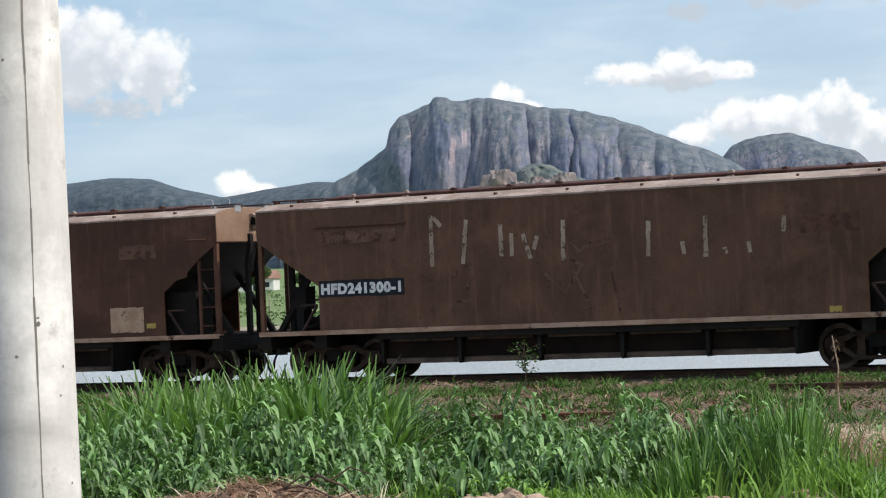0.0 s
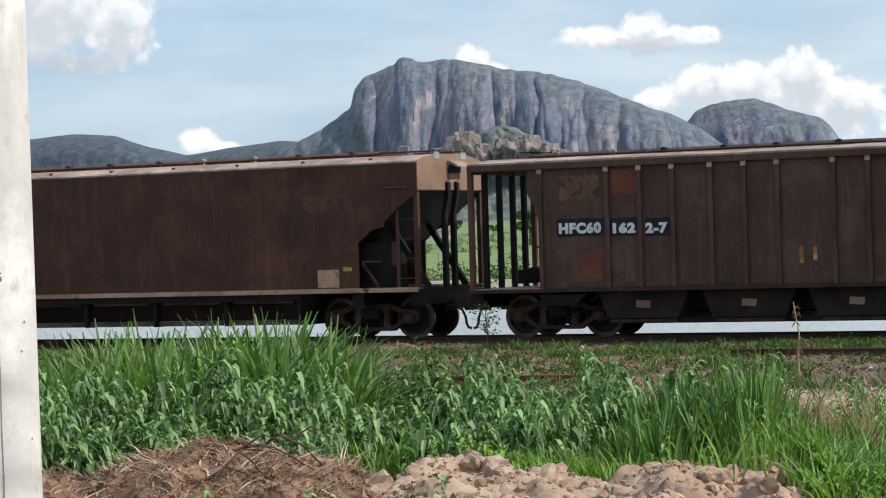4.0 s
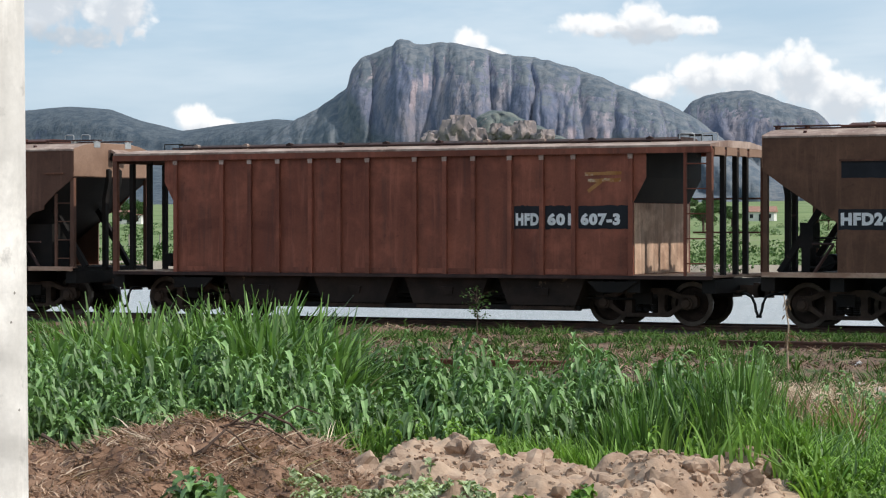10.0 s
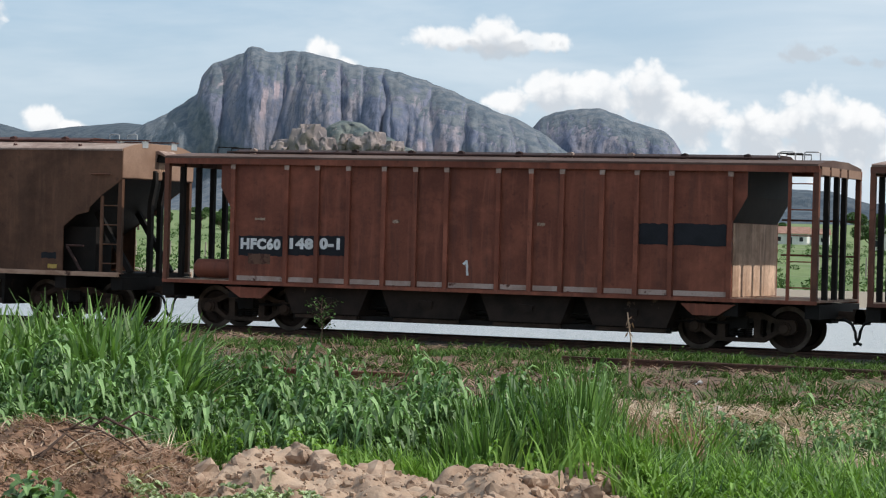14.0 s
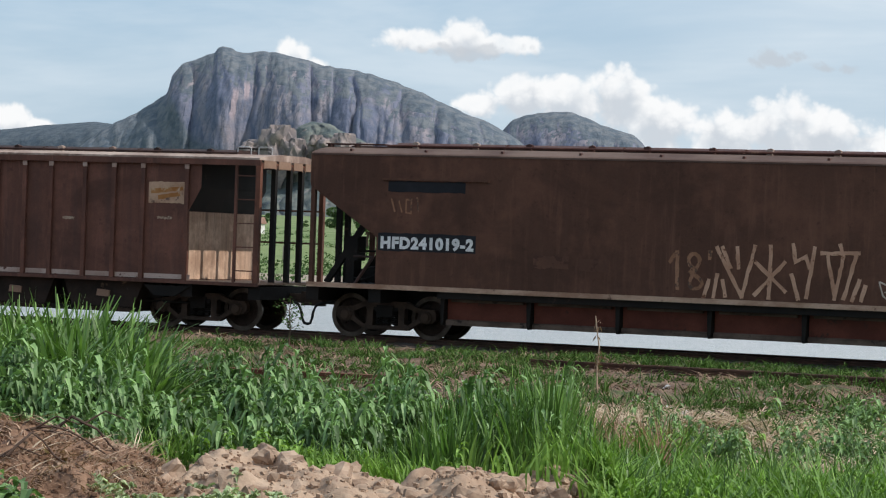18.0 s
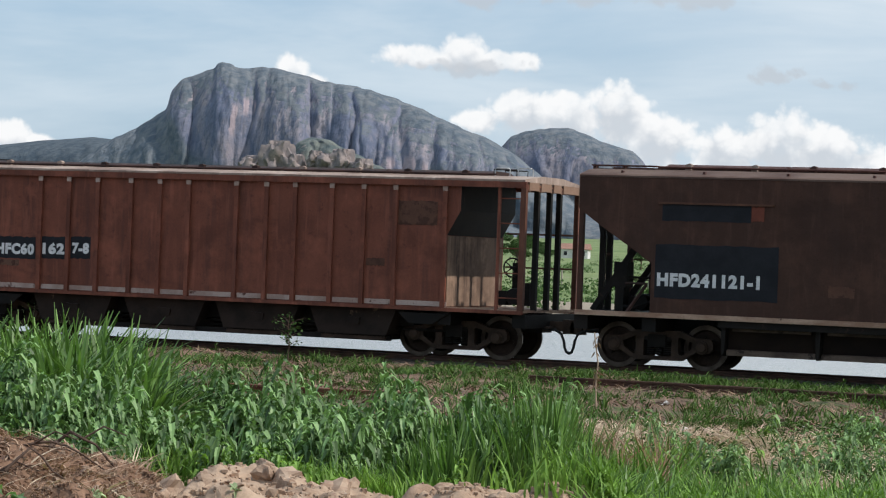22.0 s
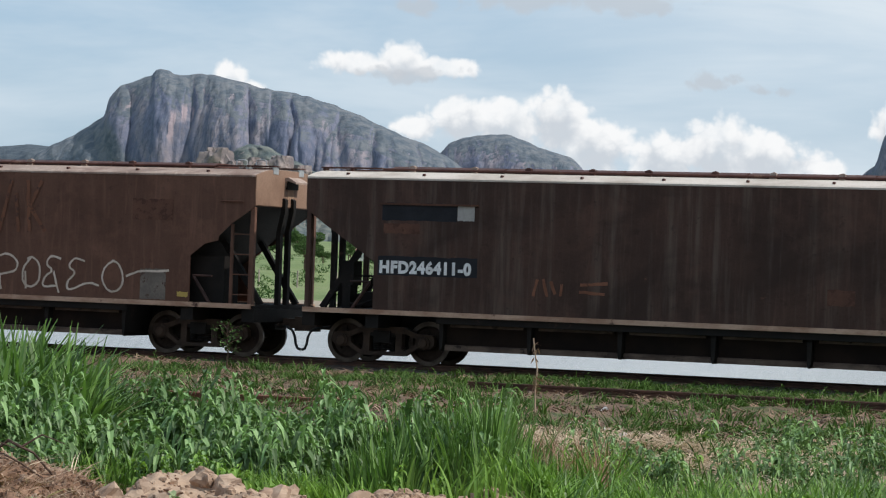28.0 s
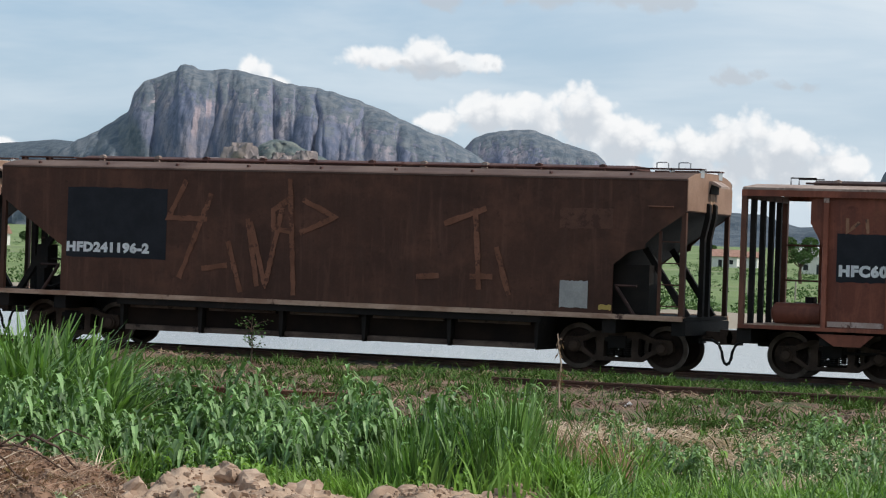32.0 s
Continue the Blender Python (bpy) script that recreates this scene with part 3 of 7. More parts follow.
def tube(bm, points, r, seg=8, r2=None):
    """A round bar along points."""
    pts = [Vector(p) for p in points]
    rings = []
    for i, p in enumerate(pts):
        d = (pts[min(i + 1, len(pts) - 1)] - pts[max(i - 1, 0)]).normalized()
        s = d.cross(Vector((0, 0, 1)) if abs(d.z) < 0.9 else Vector((0, 1, 0))).normalized()
        u = s.cross(d)
        rad = r if r2 is None else r + (r2 - r) * i / (len(pts) - 1)
        rings.append([bm.verts.new(p + (s * math.cos(k * math.tau / seg) + u * math.sin(k * math.tau / seg)) * rad) for k in range(seg)])
    for a, b in zip(rings, rings[1:]):
        for k in range(seg):
            bm.faces.new((a[k], a[(k + 1) % seg], b[(k + 1) % seg], b[k]))
    bm.faces.new(rings[0][::-1]), bm.faces.new(rings[-1])


def lathe(bm, profile, seg=28):
    """Radius and y, turned round the y axis."""
    rings = [[bm.verts.new((r * math.cos(k * math.tau / seg), y, r * math.sin(k * math.tau / seg))) for k in range(seg)] for r, y in profile]
    for a, b in zip(rings, rings[1:]):
        for k in range(seg):
            bm.faces.new((a[k], b[k], b[(k + 1) % seg], a[(k + 1) % seg]))
    bm.faces.new(rings[0]), bm.faces.new(rings[-1][::-1])


def bevelled(bm, width):
    bmesh.ops.bevel(bm, geom=[e for e in bm.edges if len(e.link_faces) == 2 and e.calc_face_angle(0) > 0.6], offset=width, segments=1, affect="EDGES")
    return bm


def mesh_of(name, bm, material, smooth=False):
    me = bpy.data.meshes.new(name)
    bmesh.ops.recalc_face_normals(bm, faces=bm.faces)
    bm.to_mesh(me)
    bm.free()
    me.materials.append(material)
    if smooth:
        me.shade_smooth()
        me.set_sharp_from_angle(angle=radians(35))
    return me


def part(name, bm, material, parent, label="", smooth=False, at=None):
    ob = new(name, mesh_of(name, bm, material, smooth))
    ob.parent = parent
    if at:
        ob.location = at
    return tagged(ob, label) if label else ob


def sheet(name, verts, faces, material, smooth=False):
    """A thing from arrays."""
    me = bpy.data.meshes.new(name)
    me.from_pydata(verts, [], faces)
    me.materials.append(material)
    if smooth:
        me.shade_smooth()
    return new(name, me)

# ---- the land ----
def smooth_noise(x, y, size, seed=0):
    """Value noise on arrays."""
    rng = np.random.RandomState(seed)
    grid = rng.rand(256, 256)
    u, v = x / size, y / size
    i, j = np.floor(u).astype(int), np.floor(v).astype(int)
    a, b = u - i, v - j
    a, b = a * a * (3 - 2 * a), b * b * (3 - 2 * b)
    g = lambda p, q: grid[(i + p) % 256, (j + q) % 256]
    return (g(0, 0) * (1 - a) + g(1, 0) * a) * (1 - b) + (g(0, 1) * (1 - a) + g(1, 1) * a) * b - 0.5


def ground_height(x, y):
    """Flat yard, the low track bed, the lake basin behind it and a plain that rises a little to the hills."""
    z = -0.2 + 0.10 * smooth_noise(x, y, 2.3, 3) + 0.05 * smooth_noise(x, y, 0.6, 4)
    bed = np.clip((y - 44.8) / 1.4, 0, 1) * np.clip((50.4 - y) / 1.0, 0, 1)
    z = z + 0.08 * bed
    z = z - 1.7 * np.clip((y - 50.2) / 3.0, 0, 1) * np.clip((128.0 - y) / 10.0, 0, 1)
    z = np.where(y > 118, np.maximum(z, -1.9 + 1.25 * np.clip((y - 118.0) / 10.0, 0, 1)), z)
    return np.where(y > 128, -0.65 + 0.5 * smooth_noise(x, y, 60.0, 5) + np.clip(y - 150, 0, 900) * 0.0062 + np.clip(y - 900, 0, None) * 0.012, z)


def grid_sheet(name, xs, ys, height, material, smooth=True):
    X, Y = np.meshgrid(xs, ys)
    Z = height(X, Y)
    n, m = len(xs), len(ys)
    k = (np.arange(m - 1)[:, None] * n + np.arange(n - 1)[None, :]).ravel()
    faces = np.stack([k, k + 1, k + n + 1, k + n], 1)
    return sheet(name, np.stack([X.ravel(), Y.ravel(), Z.ravel()], 1).tolist(), faces.tolist(), material, smooth)


far = np.geomspace(1, 80, 22)
xs = np.concatenate([-60 * far[::-1], np.arange(-59.5, 10.1, 0.28), 10 + 60 * (far - 0.9)])
ys = np.concatenate([-60 * far[::-1], np.arange(-55, 12, 4.0), np.arange(12, 52, 0.28), np.arange(52, 130, 2.0), 130 * np.geomspace(1, 36, 50)])
tagged(grid_sheet("ground", xs, ys, ground_height, GROUND), "trodden earth yard with patches of low weeds and dry grass", "ground", kind="structure")
tagged(sheet("water", [(-900, 50.4, -0.95), (700, 50.4, -0.95), (700, 127, -0.95), (-900, 127, -0.95)], [(0, 1, 2, 3)], WATER), "pale rippled lake water behind the track", "lake", kind="structure")


def mountain(name, ridge, dist, depth, relief, material, label, seed, gully=60.0, skirt=0.55, steep=0.5):
    """A hill by its ridge line: pairs of azimuth and elevation in degrees as seen from the yard, at a distance; steep: share of the front that is cliff."""
    a0, a1 = ridge[0][0], ridge[-1][0]
    n = int((a1 - a0) / (0.05 if relief < 9 or a1 - a0 > 15 else 0.025)) + 1
    az = np.linspace(a0, a1, n)
    top = np.interp(az, [p[0] for p in ridge], [p[1] for p in ridge])
    top = np.convolve(np.pad(top, 1, mode="edge"), np.ones(3) / 3, "valid")
    rows = 64
    v = np.concatenate([np.linspace(0, 1, rows), np.linspace(1.05, 1.6, 6)])
    A, V = np.meshgrid(np.radians(az), v)
    H = np.tan(np.radians(top + 0.07))[None, :] / np.cos(A) * dist + EYE
    H = H + relief * 0.35 * smooth_noise(A * 3000, V * 0, 22, seed) + relief * 0.2 * smooth_noise(A * 3000, V * 0, 8, seed + 5)
    # from the foot to the ridge: a talus, then a cliff that lies back at the top
    prof = np.where(V <= 1, np.where(V < skirt, V / skirt * (1 - steep), (1 - steep) + steep * np.sin(np.clip((V - skirt) / (1 - skirt), 0, 1) * math.pi / 2) ** 0.8), 1 - (V - 1) ** 2 * 1.2)
    out = np.where(V < skirt, V / skirt * 0.72, 0.72 + 0.28 * (np.clip(V - skirt, 0, None) / (1 - skirt)) ** 1.6)
    Y = dist - depth * (1 - out)
    side = np.clip(np.minimum(A - A[:, :1], A[:, -1:] - A) / radians(0.5), 0, 1)
    fan = 110 * V * smooth_noise(A * dist, V * 60, 190, seed + 14)      # ribs that spread and lean
    bulge = lambda size, stretch, k: np.sqrt(np.abs(smooth_noise(A * dist + fan + 0.5 * size * smooth_noise(A * dist, V * 160, size, k + 40), V * stretch, size, k)) * 2)
    cut = (0.55 - bulge(gully * 1.25, 80, seed + 1)) * relief * (1.9 + 2.2 * smooth_noise(A * dist, V * 150, 150, seed + 8)) + (0.5 - bulge(gully * 0.5, 48, seed + 2)) * relief * (1.4 + 1.6 * smooth_noise(A * dist, V * 150, 120, seed + 9)) + (0.5 - bulge(gully * 0.24, 34, seed + 6)) * relief * (0.45 + 0.9 * smooth_noise(A * dist, V * 200, 90, seed + 10)) + smooth_noise(A * dist, V * 220, gully * 0.16, seed + 3) * relief * 0.4
    Y = Y + cut * np.clip(V * 3, 0, 1) * np.where(V <= 1, np.clip((1.0 - V) * 6 + 0.15, 0, 1), 0.3) * side
    X = Y * np.tan(A)
    Z = -2 + H * prof + np.where(V < 1, relief * 0.5 * smooth_noise(X, V * 240, 35, seed + 4) * np.sin(np.clip(V, 0, 1) * math.pi), 0)
    m = len(v)
    idx = (np.arange(m - 1)[:, None] * n + np.arange(n - 1)[None, :]).ravel()
    return tagged(sheet(name, np.stack([X.ravel(), Y.ravel(), Z.ravel()], 1).tolist(), np.stack([idx, idx + 1, idx + n + 1, idx + n], 1).tolist(), material, True), label, "mountain", kind="structure")


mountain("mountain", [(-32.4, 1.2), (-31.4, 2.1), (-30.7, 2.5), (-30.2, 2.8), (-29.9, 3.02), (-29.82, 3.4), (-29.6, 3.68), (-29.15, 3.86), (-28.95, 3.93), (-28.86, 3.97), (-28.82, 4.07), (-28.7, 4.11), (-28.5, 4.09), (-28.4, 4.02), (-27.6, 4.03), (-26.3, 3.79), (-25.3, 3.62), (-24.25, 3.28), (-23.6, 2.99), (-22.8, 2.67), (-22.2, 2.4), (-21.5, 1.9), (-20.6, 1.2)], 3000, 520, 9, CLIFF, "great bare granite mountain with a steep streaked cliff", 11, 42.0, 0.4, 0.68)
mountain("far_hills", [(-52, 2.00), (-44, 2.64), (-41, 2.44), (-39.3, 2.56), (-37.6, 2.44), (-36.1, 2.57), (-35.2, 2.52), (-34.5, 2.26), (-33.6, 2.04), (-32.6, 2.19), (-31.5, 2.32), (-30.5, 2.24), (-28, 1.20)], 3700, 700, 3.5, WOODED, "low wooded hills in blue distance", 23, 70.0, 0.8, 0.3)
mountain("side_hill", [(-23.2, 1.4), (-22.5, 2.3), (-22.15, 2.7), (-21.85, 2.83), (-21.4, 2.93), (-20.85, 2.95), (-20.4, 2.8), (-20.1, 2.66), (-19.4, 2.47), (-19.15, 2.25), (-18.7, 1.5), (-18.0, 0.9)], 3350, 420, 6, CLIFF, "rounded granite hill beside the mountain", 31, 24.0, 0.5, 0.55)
mountain("foothill_rocks", [(-28.6, 0.9), (-27.9, 1.7), (-27.6, 2.0), (-27.3, 2.1), (-27.1, 2.26), (-26.92, 2.47), (-26.7, 2.55), (-26.5, 2.52), (-26.25, 2.54), (-26.05, 2.4), (-25.8, 2.28), (-25.5, 2.14), (-25.0, 1.9), (-24.4, 1.6), (-23.0, 0.8)], 2300, 200, 12, BOULDER, "green scrub between rocks before the cliff", 43, 30.0, 0.55, 0.5)
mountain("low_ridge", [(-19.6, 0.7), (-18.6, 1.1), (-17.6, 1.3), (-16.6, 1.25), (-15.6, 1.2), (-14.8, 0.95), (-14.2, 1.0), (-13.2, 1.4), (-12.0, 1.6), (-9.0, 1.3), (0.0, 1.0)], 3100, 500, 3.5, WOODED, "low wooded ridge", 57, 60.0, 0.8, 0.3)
mountain("rock_tower", [(-13.3, 1.3), (-13.0, 2.2), (-12.75, 2.45), (-12.6, 2.55), (-12.5, 3.1), (-12.3, 3.4), (-11.8, 3.7), (-10.8, 3.9), (-9.4, 3.4), (-8.0, 2.2), (-6.5, 1.0)], 2700, 300, 8, CLIFF, "steep granite hill", 61, 40.0, 0.4, 0.68)


def outcrop(az, el, dist, wide, high, seed):
    """A great boulder on the slope: a lumpy faceted block."""
    bm = bmesh.new()
    bmesh.ops.create_icosphere(bm, subdivisions=4, radius=1.0)
    for v in bm.verts:
        k = v.co.copy()
        v.co *= 0.85 + 0.36 * noise.noise(k * 1.3 + Vector((seed * 3.7, 0, 0))) + 0.30 * noise.noise(k * 3.0 + Vector((0, seed * 2.1, 0))) + 0.16 * abs(noise.noise(k * 7.0))
        v.co = Vector((max(-0.86, min(0.86, v.co.x)) * wide, v.co.y * wide, min(v.co.z, 0.74) * high))
    o = new("boulder", mesh_of("boulder", bm, OUTCROP, True))
    a = radians(az)
    o.location = (dist * math.tan(a), dist, EYE + dist / math.cos(a) * math.tan(radians(el)) - high * 0.72)
    tagged(o, "great pale tan boulder at the foot of the cliff", "boulder", "boulders below the cliff")


for az, el, wide, high, seed in ((-27.38, 2.44, 19, 32, 1), (-27.02, 2.16, 14, 20, 2), (-27.85, 2.1, 18, 16, 3), (-26.55, 2.26, 9, 12, 4), (-25.92, 2.32, 13, 20, 5), (-25.5, 2.12, 14, 16, 6), (-26.25, 2.2, 14, 14, 8)):
    outcrop(az, el, 2235, wide, high, seed)

# ---- the track ----
def rail(name, x0, x1, y, material, label, z=0.0, parent=None):
    bm = bmesh.new()
    loft(bm, [(-0.06, -0.14), (0.06, -0.14), (0.06, -0.125), (0.012, -0.11), (0.012, -0.045), (0.034, -0.035), (0.034, -0.004), (0.026, 0.0), (-0.026, 0.0), (-0.034, -0.004), (-0.034, -0.035), (-0.012, -0.045), (-0.012, -0.11), (-0.06, -0.125)], x0, x1)
    ob = new(name, mesh_of(name, bm, material))
    ob.location = (0, y, z)
    ob.parent = parent
    return tagged(ob, label) if label else ob


track = tagged(new("railway_track"), "metre-gauge railway track on a low overgrown bed", "railway track", kind="structure")
rail("rail", -130, 70, SIDE + 0.97, RAIL, "", 0, track), rail("rail", -130, 70, SIDE + 2.03, RAIL, "", 0, track)
bm = bmesh.new()
box(bm, -0.11, 0.11, -1.0, 1.0, -0.27, -0.135)
tie = mesh_of("sleeper", bevelled(bm, 0.015), SLEEPER)
for i in range(110):
    s = new("sleeper", tie)
    s.parent, s.location = track, (-52 + i * 0.62 + random.uniform(-0.03, 0.03), SIDE + 1.5, 0)
siding = tagged(new("siding_track"), "disused siding half sunk in grass", "railway track", kind="structure")
rail("rail", -16.8, 30, 42.55, RAIL, "", -0.05, siding), rail("rail", -16.2, 30, 43.6, RAIL, "", -0.09, siding)


# ---- beyond the lake ----
def ground_z(x, y):
    return float(ground_height(np.array(float(x)), np.array(float(y))))


def at_azimuth(az, d):
    return d * math.sin(radians(az)), d * math.cos(radians(az))


def house(az, d, wide, deep, high, roof_mat, wall_mat, label, doors=2):
    x, y = at_azimuth(az, d)
    h = new("house")
    h.location, h.rotation_euler = (x, y, ground_z(x, y) - 0.3), (0, 0, radians(-az * 0.6))
    bm = bmesh.new()
    a, b = wide / 2, deep / 2
    prism(bm, [(-a, 0), (a, 0), (a, high), (-a, high)], -b, b)
    part("wall", bm, wall_mat, h)
    bm = bmesh.new()
    loft(bm, [(-b - 0.5, high - 0.1), (b + 0.5, high - 0.1), (b + 0.5, high + 0.05), (0, high + deep * 0.28), (-b - 0.5, high + 0.05)], -a - 0.4, a + 0.4)
    part("roof", bm, roof_mat, h)
    for i in range(doors):
        xx = -a + wide * (i + 0.5) / doors
        bm = bmesh.new()
        box(bm, xx - 0.5, xx + 0.5, -b - 0.06, -b + 0.02, 0.3 if i % 2 else 1.1, 2.3)
        part("door" if i % 2 else "window", bm, GLASS, h)
    return tagged(h, label, "house", "houses beyond the lake")


for az, d, wide, deep, high, rm, wm, label in (
    (-35.95, 640, 7.5, 5.5, 2.8, TILEROOF, WHITEWALL, "small whitewashed house under a clay-tile roof"), (-34.75, 720, 7.0, 5.0, 2.9, TILEROOF, WHITEWALL, "small whitewashed cottage with a tiled roof"), (-32.9, 620, 9, 7, 3.2, TILEROOF, WHITEWALL, "low whitewashed farmhouse on the plain"),
    (-23.8, 700, 9, 7, 3.2, TILEROOF, WHITEWALL, "far whitewashed house among shrubs"), (-18.4, 640, 10, 7, 3.4, TILEROOF, WHITEWALL, "pale farmhouse with a tiled roof"), (-16.5, 700, 9, 7, 3.2, TILEROOF, WHITEWALL, "far whitewashed house on the plain"), (-16.0, 720, 8, 6, 3.2, TILEROOF, WHITEWALL, "far whitewashed house on the plain"),
    (-14.3, 520, 8, 7, 4.0, WHITEWALL, WHITEWALL, "white flat-roofed shed beyond the lake"), (-13.25, 480, 9, 8, 4.2, WHITEWALL, WHITEWALL, "long pale warehouse beyond the lake"), (-20.6, 760, 8, 6, 3, TILEROOF, WHITEWALL, "far tiled cottage on the plain"), (-28.0, 680, 8, 6, 3, TILEROOF, WHITEWALL, "far tiled cottage on the plain")):
    house(az, d, wide, deep, high, rm, wm, label, 3)


def clump(verts, faces, c, r, n, size, rs):
    """Leaf cards scattered through a rounded crown with gaps."""
    for _ in range(n):
        v = np.array([rs.gauss(0, 1), rs.gauss(0, 1), rs.gauss(0, 1)])
        v = v / np.linalg.norm(v) * rs.uniform(0.45, 1.0) ** 0.5
        q = c + v * r
        a, b = np.array([rs.gauss(0, 1) for _ in range(3)]), np.array([rs.gauss(0, 1) for _ in range(3)])
        a, b = a / np.linalg.norm(a) * size, b / np.linalg.norm(b) * size * 0.7
        k = len(verts)
        verts += [tuple(q - a), tuple(q + b), tuple(q + a), tuple(q - b)]
        faces.append((k, k + 1, k + 2, k + 3))


def tree_meshes(seed):
    rs = random.Random(seed)
    bm = bmesh.new()
    tube(bm, [(0, 0, -0.3), (0.1, 0, 1.2), (0.0, 0.1, 2.2)], 0.22, 7, 0.13)
    verts, faces = [], []
    for i in range(7):
        a, up = i * 2.4, rs.uniform(2.4, 4.6)
        e = Vector((math.cos(a) * rs.uniform(0.8, 2.0), math.sin(a) * rs.uniform(0.8, 2.0), up))
        tube(bm, [(0, 0.05, 1.7), (e.x * 0.5, e.y * 0.5, up * 0.72), e], 0.08, 5, 0.03)
        clump(verts, faces, np.array(e), np.array([1.1, 1.1, 0.8]) * rs.uniform(0.8, 1.25), 1000, 0.10, rs)
    leaf = bpy.data.meshes.new("crown")
    leaf.from_pydata(verts, [], faces)
    leaf.materials.append(SHRUB)
    return mesh_of("trunk", bm, DARKTWIG), leaf


KINDS = [tree_meshes(i) for i in range(3)]
rt = random.Random(17)
for i in range(46):
    x, y = at_azimuth(rt.uniform(-41, -11), rt.uniform(220, 900))
    t = new("tree")
    t.location, t.scale = (x, y, ground_z(x, y)), [rt.uniform(0.7, 1.35)] * 3
    t.rotation_euler = (0, 0, rt.uniform(0, 6))
    for name, me in zip(("trunk", "crown"), KINDS[i % 3]):
        o = new(name, me)
        o.parent = t
    tagged(t, "small bushy green tree on the plain", "tree", "trees on the plain")
verts, faces = [], []
for i in range(900):
    x, y = at_azimuth(rt.uniform(-42, -9), 135 + 900 * rt.random() ** 1.6)
    s = rt.uniform(0.4, 1.3)
    clump(verts, faces, np.array([x, y, ground_z(x, y) + s * 0.4]), np.array([1.2, 1.2, 0.6]) * s, 110, 0.075 * s + 0.045, rt)
tagged(sheet("scrub", verts, faces, SHRUB), "low green scrub on the plain", "scrub", kind="stuff")
bm = bmesh.new()
prism(bm, [(-0.06, -0.3), (0.06, -0.3), (0.05, 1.5), (-0.05, 1.5)], -0.06, 0.06)
POST = mesh_of("fence_post", bm, TWIG)
for i in range(60):
    x = -260 + i * 4.0
    y = 190 + x * -0.12
    o = new("fence_post", POST)
    o.location = (x, y, ground_z(x, y))
    tagged(o, "grey wooden fence post in the field", "fence post", "fence posts beyond the lake")

# ---- the train ----
WHEEL_R, HALF, AXLE = 0.425, 1.5, 0.9
NEAR = -HALF


def wheelset_mesh():
    bm = bmesh.new()
    for side in (-1, 1):
        b2 = bmesh.new()
        lathe(b2, [(0.06, -0.10), (0.10, -0.10), (0.11, -0.04), (0.15, -0.02), (0.33, -0.035), (0.36, -0.065), (0.405, -0.068), (0.42, -0.06), (0.425, 0.035), (0.45, 0.045), (0.45, 0.068), (0.36, 0.07), (0.33, 0.0), (0.15, 0.02), (0.11, 0.08), (0.06, 0.08)], 32)
        for v in b2.verts:
            v.co = Vector((v.co.x, v.co.y * -side * -1 + side * 0.54, v.co.z)) if side < 0 else Vector((v.co.x, -v.co.y + 0.54, v.co.z))
        me = bpy.data.meshes.new("tmp")
        b2.to_mesh(me)
        b2.free()
        bm.from_mesh(me)
        bpy.data.meshes.remove(me)
    tube(bm, [(0, -0.86, 0), (0, 0.86, 0)], 0.065, 12)
    # marks that show the turning: lightening holes' rims
    for side in (-1, 1):
        for k in range(3):
            a = k * math.tau / 3
            c = Vector((math.cos(a) * 0.24, side * 0.555, math.sin(a) * 0.24))
            tube(bm, [c, c + Vector((0, side * 0.03, 0))], 0.035, 8)
    me = mesh_of("wheelset", bm, WHEEL, True)
    me.materials.append(STEEL)
    for f in me.polygons:
        r = math.hypot(f.center.x, f.center.z)
        if r > 0.40:
            f.material_index = 1
    return me


def sideframe_mesh():
    bm = bmesh.new()
    out = [(-1.06, 0.52), (-1.02, 0.60), (-0.70, 0.62), (-0.42, 0.74), (0.42, 0.74), (0.70, 0.62), (1.02, 0.60), (1.06, 0.52), (1.06, 0.40), (0.98, 0.33), (0.72, 0.33), (0.45, 0.16), (-0.45, 0.16), (-0.72, 0.33), (-0.98, 0.33), (-1.06, 0.40)]
    holes = [[(-0.68, 0.52), (-0.44, 0.62), (-0.40, 0.60), (-0.40, 0.30), (-0.46, 0.26), (-0.66, 0.40)], [(0.68, 0.52), (0.66, 0.40), (0.46, 0.26), (0.40, 0.30), (0.40, 0.60), (0.44, 0.62)], [(-0.27, 0.58), (-0.27, 0.24), (0.27, 0.24), (0.27, 0.58)]]
    rim = []
    for loop in (out, *holes):
        vs = [bm.verts.new((x, -0.075, z)) for x, z in loop]
        rim += [bm.edges.new((vs[i], vs[(i + 1) % len(vs)])) for i in range(len(vs))]
    bmesh.ops.triangle_fill(bm, use_beauty=True, use_dissolve=False, edges=rim)
    made = bmesh.ops.extrude_face_region(bm, geom=list(bm.faces))
    bmesh.ops.translate(bm, verts=[g for g in made["geom"] if isinstance(g, bmesh.types.BMVert)], vec=(0, 0.15, 0))
    for v in bm.verts:      # the frame swells outwards over the springs
        v.co.y *= 1.25 if abs(v.co.x) < 0.5 else 1.0
    bmesh.ops.scale(bm, vec=(1.06, 1, 1), verts=bm.verts)
    return mesh_of("sideframe", bm, CAST)


def springs_mesh():
    bm = bmesh.new()
    for k in (-0.17, 0.0, 0.17):
        for i in range(7):
            z = 0.27 + i * 0.04
            tube(bm, [(k, 0, z), (k, 0, z + 0.022)], 0.075, 10)
    box(bm, -0.27, 0.27, -0.1, 0.1, 0.54, 0.62)
    return mesh_of("spring_nest", bm, BLACK)


